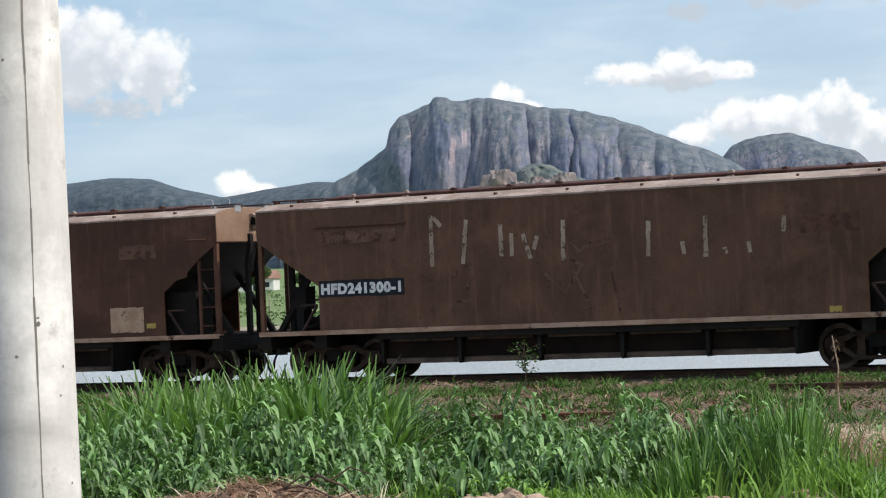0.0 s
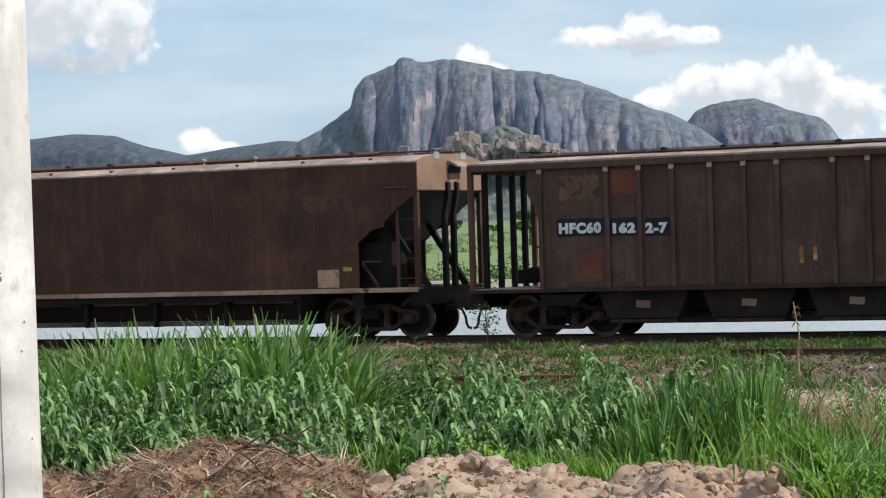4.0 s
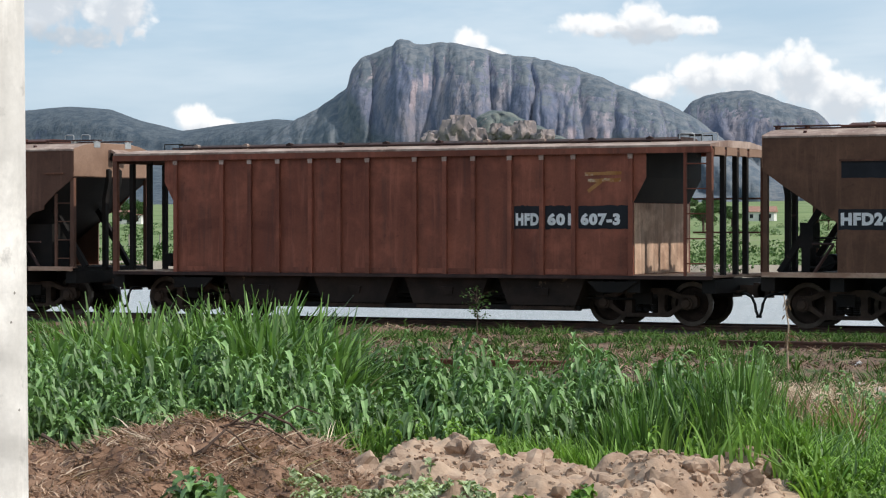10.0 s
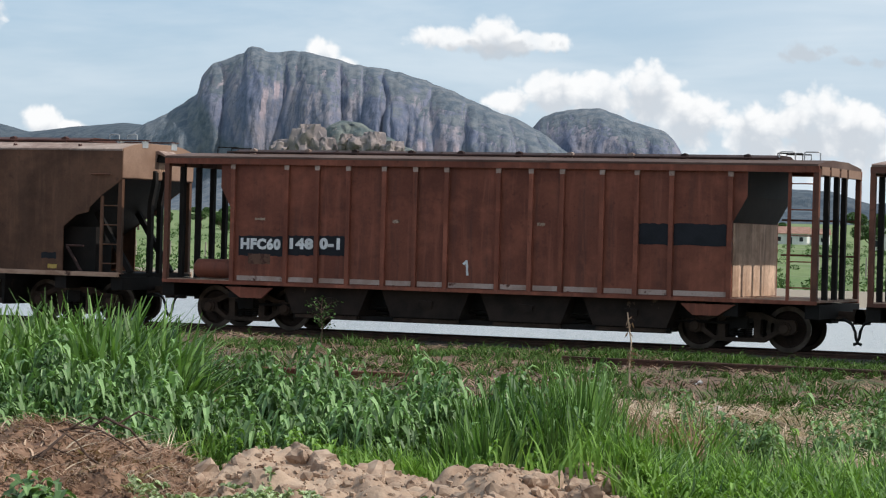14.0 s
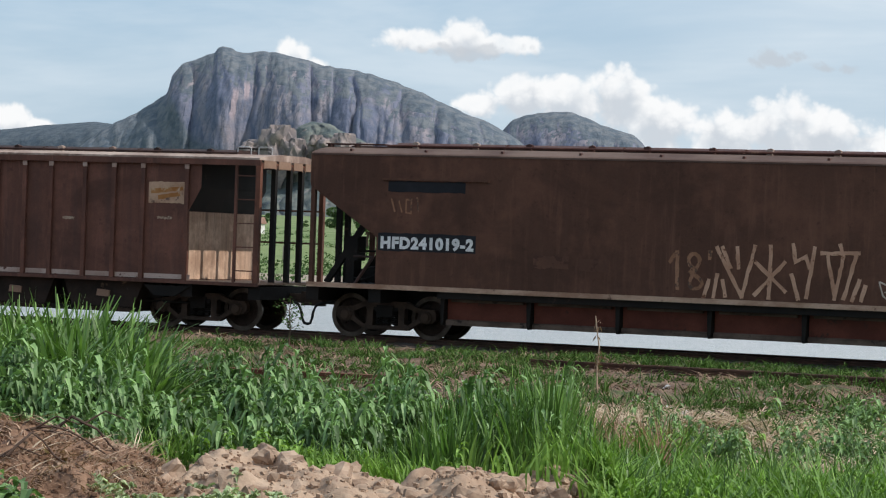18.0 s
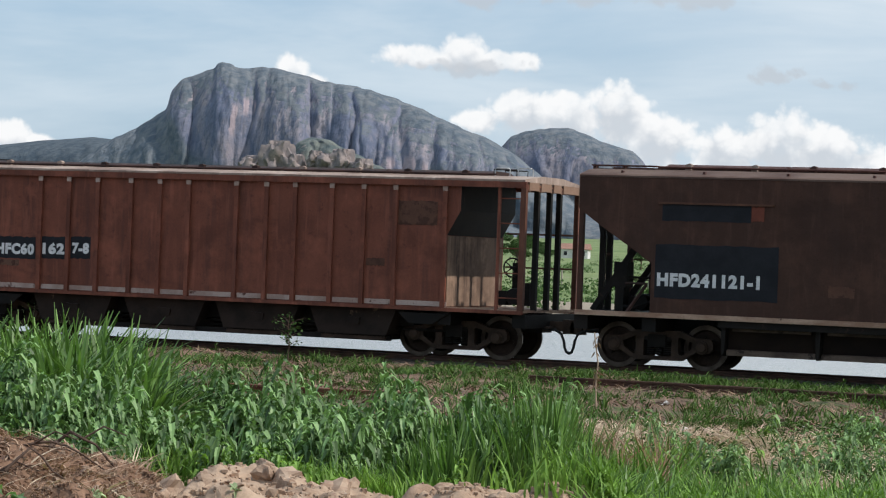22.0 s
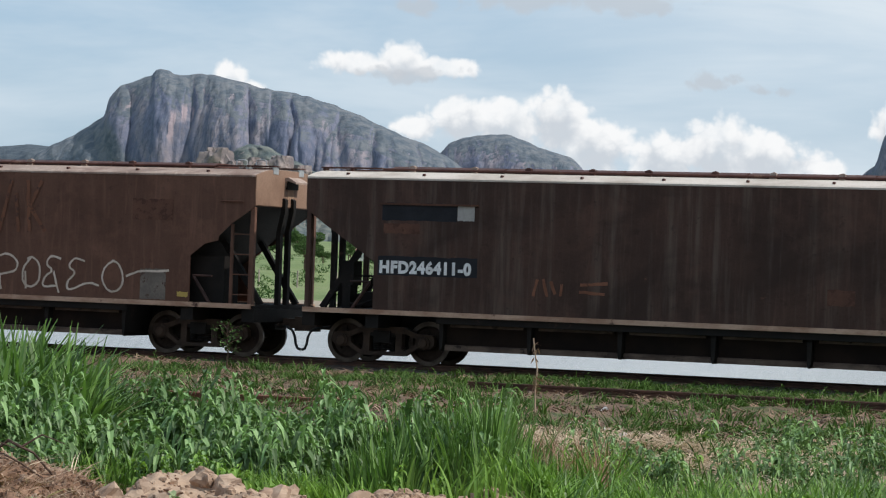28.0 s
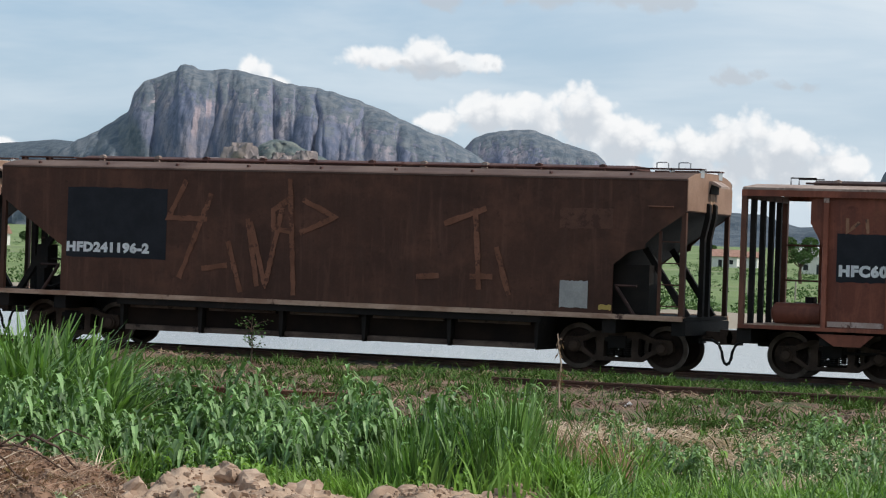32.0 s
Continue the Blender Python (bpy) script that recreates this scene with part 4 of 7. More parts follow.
def cap_mesh():
    bm = bmesh.new()
    lathe(bm, [(0.03, -0.10), (0.085, -0.09), (0.10, -0.06), (0.13, -0.05), (0.14, 0.06), (0.03, 0.06)], 16)
    return mesh_of("bearing_cap", bm, CAST, True)


WHEELSET, SIDEFRAME, SPRINGS, CAP = wheelset_mesh(), sideframe_mesh(), springs_mesh(), cap_mesh()


def hang(name, data, parent, at):
    ob = new(name, data)
    ob.parent, ob.location = parent, at
    return ob


def bogie(wagon, x):
    bm = bmesh.new()
    box(bm, -0.18, 0.18, -0.95, 0.95, 0.42, 0.66)
    box(bm, -0.28, 0.28, -0.3, 0.3, 0.6, 0.80)
    for s in (-1, 1):
        tube(bm, [(s * 0.40, -0.8, 0.30), (s * 0.40, 0.8, 0.30)], 0.045, 8)
        for t in (-1, 1):
            box(bm, s * 0.37 - 0.04, s * 0.37 + 0.04, t * 0.54 - 0.07, t * 0.54 + 0.07, 0.26, 0.56)
    b = part("bogie", bm, BLACK, wagon, "two-axle cast-steel freight bogie", at=(x, 0, 0))
    for y in (-0.80, 0.80):
        hang("sideframe", SIDEFRAME, b, (0, y, 0)), hang("spring_nest", SPRINGS, b, (0, y, 0))
        for s in (-AXLE, AXLE):
            c = hang("bearing_cap", CAP, b, (s, y + (-0.06 if y < 0 else 0.06), 0.44))
            if y > 0:
                c.rotation_euler = (0, 0, math.pi)
    for s in (-AXLE, AXLE):
        hang("wheelset", WHEELSET, b, (s, 0, WHEEL_R))
    return b


def coupler(wagon, x, side):
    bm = bmesh.new()
    s = side
    box(bm, min(x, x + s * 0.42), max(x, x + s * 0.42), -0.09, 0.09, 0.60, 0.80)
    prism(bm, sorted([(x + s * 0.40, 0.55), (x + s * 0.62, 0.56), (x + s * 0.66, 0.70), (x + s * 0.60, 0.84), (x + s * 0.40, 0.85)], key=lambda p: 0), -0.17, 0.12)
    box(bm, x + s * 0.2 - 0.03, x + s * 0.2 + 0.03, -0.55, 0.1, 0.66, 0.70)
    part("coupler", bm, CAST, wagon, "automatic knuckle coupler")
    bm = bmesh.new()
    tube(bm, [(x, -0.28, 0.66), (x + s * 0.28, -0.30, 0.64), (x + s * 0.42, -0.31, 0.57), (x + s * 0.49, -0.31, 0.42), (x + s * 0.51, -0.31, 0.29), (x + s * 0.55, -0.3, 0.20), (x + s * 0.62, -0.29, 0.175)], 0.03, 8)
    part("brake_hose", bm, RUBBER, wagon, "", True)


def ladder(wagon, x0, x1, y, z0, z1, material, rungs, name="ladder"):
    bm = bmesh.new()
    box(bm, x0 - 0.03, x0 + 0.03, y - 0.025, y + 0.025, z0, z1)
    box(bm, x1 - 0.03, x1 + 0.03, y - 0.025, y + 0.025, z0, z1)
    for i in range(rungs):
        z = z0 + (z1 - z0) * (i + 0.5) / rungs
        tube(bm, [(x0, y, z), (x1, y, z)], 0.014, 6)
    part(name, bm, material, wagon)


def grab(wagon, points, material, r=0.018, name="grab_rail"):
    bm = bmesh.new()
    tube(bm, points, r, 6)
    part(name, bm, material, wagon)


def brake_gear(wagon, x, y, wheel=True):
    """Cylinder, valve, levers and hand wheel on an end platform."""
    bm = bmesh.new()
    lathe(bm, [(0.02, -0.26), (0.15, -0.25), (0.17, -0.2), (0.17, 0.2), (0.15, 0.25), (0.02, 0.26)], 16)
    bmesh.ops.translate(bm, verts=bm.verts, vec=(x, y, 1.27))
    box(bm, x - 0.35, x - 0.16, y - 0.2, y + 0.1, 1.09, 1.38)
    box(bm, x + 0.14, x + 0.3, y - 0.1, y + 0.2, 1.09, 1.55)
    part("brake_cylinder", bm, BLACK, wagon, "", True)
    if not wheel:
        return
    bm = bmesh.new()
    ring = [(x - 0.1 + 0.19 * math.cos(k * math.tau / 20), y - 0.05, 1.85 + 0.19 * math.sin(k * math.tau / 20)) for k in range(21)]
    tube(bm, ring, 0.018, 6)
    for k in range(5):
        a = k * math.tau / 5
        tube(bm, [(x - 0.1, y - 0.05, 1.85), (x - 0.1 + 0.19 * math.cos(a), y - 0.05, 1.85 + 0.19 * math.sin(a))], 0.012, 6)
    tube(bm, [(x - 0.1, y - 0.12, 1.85), (x - 0.1, y + 0.25, 1.85)], 0.03, 8)
    box(bm, x - 0.16, x - 0.04, y + 0.1, y + 0.25, 1.1, 1.95)
    part("hand_brake", bm, BLACK, wagon)


def hatches(wagon, x0, x1, n, z, wide, material):
    """Long hinged covers on the roof, their latch bars, and the bar that runs beside them."""
    step = (x1 - x0) / n
    for i in range(n):
        bm = bmesh.new()
        a, b = x0 + i * step + 0.03, x0 + (i + 1) * step - 0.03
        loft(bm, [(-wide, z), (wide, z), (wide, z + 0.05), (wide * 0.6, z + 0.10), (-wide * 0.6, z + 0.10), (-wide, z + 0.05)], a, b)
        cover = part("hatch_cover", bm, material, wagon)
        for k in (0.2, 0.75):
            bm = bmesh.new()
            xx = a + (b - a) * k
            prism(bm, [(xx - 0.07, z - 0.06), (xx + 0.07, z - 0.06), (xx + 0.05, z + 0.02), (xx + 0.07, z + 0.09), (xx + 0.02, z + 0.115), (xx - 0.06, z + 0.09)], -wide - 0.06, -wide + 0.05)
            part("latch", bm, ROOF if (i + int(k * 4)) % 3 == 0 else material, cover)
    bm = bmesh.new()
    tube(bm, [(x0 - 0.1, -wide - 0.08, z + 0.03), (x1 + 0.1, -wide - 0.08, z + 0.03)], 0.022, 6)
    part("latch_bar", bm, material, wagon)


def smooth_hopper():
    """Smooth-sided covered hopper: body, roof, sills, end frames, gates, bogies."""
    L = 15.28
    h = L / 2
    w = new("hopper_wagon")
    bm = bmesh.new()
    prism(bm, [(-h + 2.85, 1.09), (h - 2.85, 1.09), (h, 3.10), (h, 3.685), (-h, 3.685), (-h, 3.10)], NEAR + 0.03, HALF - 0.03)
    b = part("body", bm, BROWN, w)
    # slope undersides black: shade of the end recesses and soot put into the colour
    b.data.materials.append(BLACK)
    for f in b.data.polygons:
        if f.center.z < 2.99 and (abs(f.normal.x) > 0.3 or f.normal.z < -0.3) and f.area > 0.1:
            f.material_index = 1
    for y0, y1 in ((NEAR, NEAR + 0.028), (HALF - 0.028, HALF)):
        bm = bmesh.new()
        prism(bm, [(-h + 1.52, 1.09), (h - 1.44, 1.09), (h - 1.44, 2.05), (h - 1.12, 2.30), (h - 0.82, 2.37), (h - 0.80, 2.47), (h - 0.50, 2.74), (h - 0.08, 3.02), (h, 3.10), (h, 3.685), (-h, 3.685), (-h, 3.06), (-h + 0.41, 2.77), (-h + 1.52, 2.05)], y0, y1)
        part("side_sheet", bm, BROWN, w)
    bm = bmesh.new()
    loft(bm, [(-1.515, 3.687), (1.515, 3.687), (1.515, 3.722), (1.46, 3.750), (1.05, 3.838), (0.62, 3.885), (-0.62, 3.885), (-1.05, 3.838), (-1.46, 3.750), (-1.515, 3.722)], -h, h)
    part("roof", bm, ROOF, w, "dust-bleached sheet roof")
    for x in np.arange(-h + 0.8, h - 0.3, 1.66):
        bm = bmesh.new()
        prism(bm, [(x - 0.03, 3.755), (x + 0.03, 3.755), (x + 0.02, 3.825), (x - 0.02, 3.825)], -1.33, -1.25)
        part("roof_lug", bm, HATCH, w)
    for s in (-1, 1):
        bm = bmesh.new()
        box(bm, -h, h, s * 1.54 - 0.02, s * 1.54 + 0.02, 0.995, 1.092)
        box(bm, -h, h, min(s * 1.33, s * 1.52), max(s * 1.33, s * 1.52), 1.055, 1.085)
        part("side_sill", bm, SILL, w, "scraped pale side sill")
        # pressed stiffener behind the sill, broken by the cross bearers
        bm = bmesh.new()
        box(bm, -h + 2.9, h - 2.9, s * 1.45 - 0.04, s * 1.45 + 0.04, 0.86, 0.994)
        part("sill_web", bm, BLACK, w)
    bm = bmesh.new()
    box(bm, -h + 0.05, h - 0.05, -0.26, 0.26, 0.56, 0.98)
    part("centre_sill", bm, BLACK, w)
    for x in (-h + 0.1, -h + 1.5, h - 1.5, h - 0.1):
        bm = bmesh.new()
        box(bm, x - 0.14, x + 0.14, -1.46, 1.46, 0.72, 0.992)
        part("cross_bearer", bm, BLACK, w)
    for x0, x1 in ((-h, -h + 1.5), (h - 1.44, h)):
        bm = bmesh.new()
        box(bm, x0, x1, -1.45, 1.45, 1.0, 1.075)
        part("end_platform", bm, BLACK, w)
    # discharge gates between the bogies
    step = 1.86
    for i in range(5):
        bm = bmesh.new()
        a = -4.65 + i * step + 0.05
        b = a + step - 0.12
        loft(bm, [(-1.28, 0.97), (1.28, 0.97), (1.25, 0.43), (1.05, 0.34), (-1.05, 0.34), (-1.25, 0.43)], a, b)
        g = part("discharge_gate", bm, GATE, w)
        bm = bmesh.new()
        loft(bm, [(-1.34, 0.335), (-1.26, 0.335), (-1.26, 0.445), (-1.30, 0.45), (-1.34, 0.43)], a, b)
        part("gate_lip", bm, GATELIP, g, "dusty gate lip")
        bm = bmesh.new()
        box(bm, a + 0.1, b - 0.1, -1.33, -1.27, 0.80, 0.85)
        part("gate_rail", bm, GATELIP, g)
        for x in (a - 0.09, b + 0.02):
            bm = bmesh.new()
            prism(bm, [(x, 0.40), (x + 0.02, 0.32), (x + 0.06, 0.40), (x + 0.08, 0.99), (x - 0.02, 0.99)], -1.40, 1.40)
            part("gate_bracket", bm, BLACK, g)
    # end frames
    for s in (-1, 1):
        x = s * (h - 0.05)
        for y in (-1.43, 1.43):
            bm = bmesh.new()
            box(bm, x - 0.045, x + 0.045, y - 0.05, y + 0.05, 1.07, 3.08)
            part("corner_post", bm, BROWN, w)
        for y in (-0.2, 0.2):
            bm = bmesh.new()
            o = x + s * 0.09
            prism(bm, [(x - 0.05, 0.97), (x + 0.05, 0.97), (x + 0.05, 2.60), (o + 0.05, 3.02), (o + 0.05, 3.26), (o, 3.30), (o - 0.05, 3.26), (o - 0.05, 3.02), (x - 0.05, 2.60)], y - 0.06, y + 0.06)
            part("centre_post", bm, BLACK, w)
        for y in (-0.85, 0.85):
            bm = bmesh.new()
            a, b = Vector((s * (h - 1.0), y, 2.38)), Vector((s * (h - 0.12), y, 1.08))
            n = Vector((b.z - a.z, 0, a.x - b.x)).normalized() * 0.06
            prism(bm, [(a.x - n.x, a.z - n.z), (b.x - n.x, b.z - n.z), (b.x + n.x, b.z + n.z), (a.x + n.x, a.z + n.z)], y - 0.05, y + 0.05)
            part("brace", bm, BLACK, w)
        y = s * -1.43
        ladder(w, s * (h - 0.52), s * (h - 0.09), y, 1.07, 2.72, DARKHATCH, 4)
        bm = bmesh.new()
        a, b = (s * (h - 1.40), 1.62), (s * (h - 1.02), 1.08)
        tube(bm, [(a[0], -1.40, a[1]), (b[0], -1.40, b[1])], 0.035, 6)
        tube(bm, [(s * (h - 1.42), -1.40, 1.64), (s * (h - 0.98), -1.40, 1.64)], 0.025, 6)
        part("step_brace", bm, DARKHATCH, w)
        # bowed end sheet under the roof's gable
        bm = bmesh.new()
        loft(bm, [(-1.49, 3.12), (1.44, 3.12), (1.49, 3.18), (1.49, 3.56), (1.44, 3.67), (1.33, 3.772), (1.05, 3.830), (0.62, 3.876), (-0.62, 3.876), (-1.05, 3.830), (-1.45, 3.745), (-1.49, 3.72)], min(s * (h + 0.001), s * (h + 0.016)), max(s * (h + 0.001), s * (h + 0.016)))
        part("end_sheet", bm, BROWN, w)
        # vent hood under the gable; a black block stands for the shade in its mouth
        bm = bmesh.new()
        q = s * (h + 0.012)
        out = [(q, 3.48), (q, 3.73), (q + s * 0.08, 3.74), (q + s * 0.26, 3.64), (q + s * 0.26, 3.60), (q + s * 0.05, 3.68)]
        prism(bm, out if s < 0 else out[::-1], -0.17, 0.45)
        part("vent_hood", bm, ROOF, w, "pale pressed vent hood")
        bm = bmesh.new()
        box(bm, min(q, q + s * 0.05), max(q, q + s * 0.05), -0.12, 0.40, 3.49, 3.66)
        part("vent_mouth", bm, BLACK, w)
        bm = bmesh.new()
        n = 9
        top = [(-0.02 + 0.30 * k / n, 3.48) for k in range(n + 1)]
        low = [(-0.02 + 0.30 * k / n, 3.30 + 0.05 * math.sin(k * 2.3 + s)) for k in range(n + 1)]
        loft(bm, low + top[::-1], min(s * (h + 0.018), s * (h + 0.021)), max(s * (h + 0.018), s * (h + 0.021)))
        part("dust_run", bm, PALEPATCH, w, "pale dust run below the vent")
        coupler(w, s * (h - 0.05), s)
        # walkway over the roof end, on thin hangers
        for y in (-0.70, -0.52, 0.52, 0.70):
            bm = bmesh.new()
            box(bm, min(x + s * 0.1, x - s * 1.25), max(x + s * 0.1, x - s * 1.25), y - 0.06, y + 0.06, 3.93, 3.955)
            part("walk_plank", bm, HATCH, w)
        for xx in (x + s * 0.06, x - s * 0.55):
            for y in (-0.61, 0.61):
                bm = bmesh.new()
                box(bm, xx - 0.014, xx + 0.014, y - 0.12, y + 0.12, 3.78, 3.93)
                part("walk_bracket", bm, GALV if s > 0 else HATCH, w)
    for x in (h - 0.95, h - 0.50):
        grab(w, [(x, -0.5, 3.95), (x, -0.5, 4.06), (x + 0.04, -0.5, 4.075), (x + 0.20, -0.5, 4.075), (x + 0.24, -0.5, 4.06), (x + 0.24, -0.5, 3.95)], GALV, 0.014, "grab_iron")
    brake_gear(w, -h + 1.05, -0.45, False)
    # valve block and pipes beside the cylinder
    bm = bmesh.new()
    box(bm, -h + 0.55, -h + 0.82, -0.9, -0.5, 1.55, 2.05)
    box(bm, -h + 0.60, -h + 0.78, -0.95, -0.6, 1.08, 1.55)
    tube(bm, [(-h + 0.70, -0.9, 1.2), (-h + 1.0, -1.0, 1.16), (-h + 1.35, -0.9, 1.3), (-h + 1.5, -0.7, 1.3)], 0.03, 6)
    tube(bm, [(-h + 0.78, -0.8, 1.75), (-h + 1.4, -0.8, 1.75)], 0.025, 6)
    part("brake_valve", bm, BLACK, w)
    grab(w, [(h - 0.75, NEAR - 0.05, 3.18), (h - 0.25, NEAR - 0.05, 3.18)], BROWN)
    bm = bmesh.new()
    box(bm, -h + 1.3, h - 1.3, -0.52, 0.52, 3.765, 3.905)
    part("hatch_coaming", bm, DARKHATCH, w, "dark coaming under the hatch covers")
    hatches(w, -h + 1.4, h - 1.4, 5, 3.90, 0.58, HATCH)
    bm = bmesh.new()
    prism(bm, [(h - 1.65, 1.07), (h - 0.80, 1.07), (h - 0.80, 2.05), (h - 1.65, 2.05)], -1.2, -0.55)
    part("chute_box", bm, BLACK, w)
    bogie(w, -h + 1.5), bogie(w, h - 1.5)
    return w, L


def ribbed_hopper():
    """Ribbed hopper with open cage ends under the roof."""
    L = 14.2
    h = L / 2
    w = new("hopper_wagon")
    lo, hi = 1.6 - h, 12.5 - h
    bm = bmesh.new()
    prism(bm, [(lo, 0.98), (hi, 0.98), (hi, 2.45), (hi + 0.28, 2.95), (hi + 0.28, 3.5), (lo - 0.28, 3.5), (lo - 0.28, 2.95), (lo, 2.45)], NEAR + 0.05, HALF - 0.05)
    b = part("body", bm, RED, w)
    # upper end faces black: the roof's shade, with soot, painted on
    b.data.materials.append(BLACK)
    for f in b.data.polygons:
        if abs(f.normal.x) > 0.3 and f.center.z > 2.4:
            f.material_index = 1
    # sunlit lower part of the right end wall, its brightness put into pale tan
    bm = bmesh.new()
    box(bm, hi + 0.004, hi + 0.02, -1.42, 1.42, 1.03, 2.44)
    part("end_plate", bm, TAN, w, "tan end plate with its sunlit paleness painted in and soot runs")
    for s in (-1, 1):
        y = s * (HALF - 0.045)
        for u in (1.63, 2.84, 3.55, 4.26, 5.07, 5.77, 6.46, 7.59, 8.29, 8.95, 9.79, 10.51, 11.22, 12.46):
            bm = bmesh.new()
            x = u - h
            loft(bm, [(y - s * 0.01, 1.0), (y + s * 0.06, 1.0), (y + s * 0.06, 3.36), (y - s * 0.01, 3.44)], x - 0.045, x + 0.045)
            r = part("rib", bm, RED, w)
            # highlight on each rib's sloped top, drawn as a pale piece
            if s < 0:
                bm = bmesh.new()
                prism(bm, [(x - 0.05, 3.33), (x + 0.05, 3.33), (x + 0.055, 3.425), (x - 0.055, 3.425)], y - 0.067, y - 0.04)
                part("rib_cap", bm, KICK, r, "pale rib head with its sunlit top painted in")
        edges = [1.63, 2.84, 3.55, 4.26, 5.07, 5.77, 6.46, 7.59, 8.29, 8.95, 9.79, 10.51, 11.22, 12.46]
        for a, b in zip(edges, edges[1:]):
            bm = bmesh.new()
            box(bm, a - h + 0.07, b - h - 0.07, min(y, y + s * 0.012), max(y, y + s * 0.012), 1.02, 1.12)
            part("kick_strip", bm, KICK, w, "scraped pale strip along the foot")
        bm = bmesh.new()
        box(bm, -h, h, s * 1.50 - 0.05, s * 1.50 + 0.05, 0.93, 1.0)
        part("side_sill", bm, DULLRED, w)
        bm = bmesh.new()
        prism(bm, [(lo - 0.1, 0.88), (lo + 0.25, 0.66), (lo + 0.75, 0.66), (lo + 1.0, 0.88)], s * 1.46 - 0.03, s * 1.46 + 0.03)
        part("bolster_plate", bm, BLACK, w)
        bm = bmesh.new()
        prism(bm, [(hi - 1.0, 0.88), (hi - 0.75, 0.66), (hi - 0.25, 0.66), (hi + 0.1, 0.88)], s * 1.46 - 0.03, s * 1.46 + 0.03)
        part("bolster_plate", bm, BLACK, w)
    bm = bmesh.new()
    loft(bm, [(-1.55, 3.55), (1.55, 3.55), (1.55, 3.59), (1.48, 3.605), (0.55, 3.69), (-0.55, 3.69), (-1.48, 3.605), (-1.55, 3.59)], -h + 0.02, h - 0.02)
    part("roof", bm, ROOF, w, "dust-bleached sheet roof reaching over the end platforms")
    bm = bmesh.new()
    loft(bm, [(-1.545, 3.43), (-1.49, 3.43), (-1.49, 3.549), (-1.545, 3.549)], -h, h)
    loft(bm, [(1.49, 3.43), (1.545, 3.43), (1.545, 3.549), (1.49, 3.549)], -h, h)
    part("eave_rail", bm, RED, w)
    bm = bmesh.new()
    box(bm, -h + 0.05, h - 0.05, -0.26, 0.26, 0.56, 0.95)
    # recessed black box, added to keep the gaps between the pockets dark
    box(bm, 2.6 - h, 11.6 - h, -0.9, 0.9, 0.58, 0.955)
    part("centre_sill", bm, BLACK, w)
    for x in (-h + 0.1, -h + 1.7, h - 1.7, h - 0.1):
        bm = bmesh.new()
        box(bm, x - 0.14, x + 0.14, -1.44, 1.44, 0.66, 0.928)
        part("cross_bearer", bm, BLACK, w)
    for x0, x1 in ((-h, lo), (hi, h)):
        bm = bmesh.new()
        box(bm, x0, x1, -1.49, 1.49, 0.965, 1.015)
        part("end_platform", bm, SILL, w)
    for s in (-1, 1):
        x = s * (h - 0.05)
        for y in (-1.48, -0.84, -0.17, 0.45, 1.0, 1.48) if s < 0 else (-1.48, -0.80, -0.12, 0.43, 1.48):
            bm = bmesh.new()
            box(bm, x - 0.05, x + 0.05, y - 0.055, y + 0.055, 1.0, 3.46)
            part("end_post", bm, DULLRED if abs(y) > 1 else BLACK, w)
        bm = bmesh.new()
        box(bm, x - 0.05, x + 0.05, -1.53, 1.53, 3.38, 3.50)
        part("end_beam", bm, DULLRED, w)
        if s > 0:
            # fascia between the posts
            for y0, y1 in ((-1.40, -0.86), (-0.74, -0.18), (-0.06, 0.37), (0.49, 1.42)):
                bm = bmesh.new()
                m = (y0 + y1) / 2
                loft(bm, [(y0, 3.36), (y0 + 0.03, 3.385), (m, 3.39), (y1 - 0.03, 3.385), (y1, 3.36), (y1, 3.545), (y0, 3.545)], x + 0.052, x + 0.064)
                part("fascia", bm, ENDTAN, w, "dusty tan fascia under the roof end")
        if s > 0:
            ladder(w, h - 0.58, h - 0.10, -1.47, 1.0, 3.46, DULLRED, 5)
        else:
            ladder(w, -h + 0.80, -h + 1.25, 1.45, 1.0, 3.46, DULLRED, 7)
        bm = bmesh.new()
        tube(bm, [(s * (h - 1.6), 1.45, 1.85), (s * (h - 0.05), 1.45, 1.85)], 0.022, 6)
        tube(bm, [(s * (h - 1.6), 1.45, 2.55), (s * (h - 0.05), 1.45, 2.55)], 0.022, 6)
        part("guard_rail", bm, DULLRED, w)
        coupler(w, s * (h - 0.05), s)
        for y in (-0.25, 0.35):
            grab(w, [(x - s * 1.1, y - 0.2, 3.68), (x - s * 1.1, y - 0.2, 3.82), (x - s * 0.6, y - 0.2, 3.82), (x - s * 0.6, y - 0.2, 3.68)], BLACK, 0.014)
    # four hopper pockets
    for u in (3.75, 6.0, 8.2, 10.4):
        x = u - h
        bm = bmesh.new()
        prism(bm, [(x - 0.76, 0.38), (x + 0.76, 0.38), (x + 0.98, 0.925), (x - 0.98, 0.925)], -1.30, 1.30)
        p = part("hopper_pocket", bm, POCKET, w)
        bm = bmesh.new()
        prism(bm, [(x - 0.14, 0.60), (x + 0.16, 0.58), (x + 0.18, 0.72), (x - 0.12, 0.74)], -1.34, -1.295)
        part("inspection_plate", bm, ENDTAN, p, "dusty tan inspection plate")
        bm = bmesh.new()
        box(bm, x - 0.72, x + 0.72, -1.25, 1.25, 0.29, 0.36)
        tube(bm, [(x + 0.55, -1.15, 0.36), (x + 0.55, 1.15, 0.36)], 0.05, 8)
        part("slide_gate", bm, CAST, p)
    for y in (-1.13, 1.13):
        bm = bmesh.new()
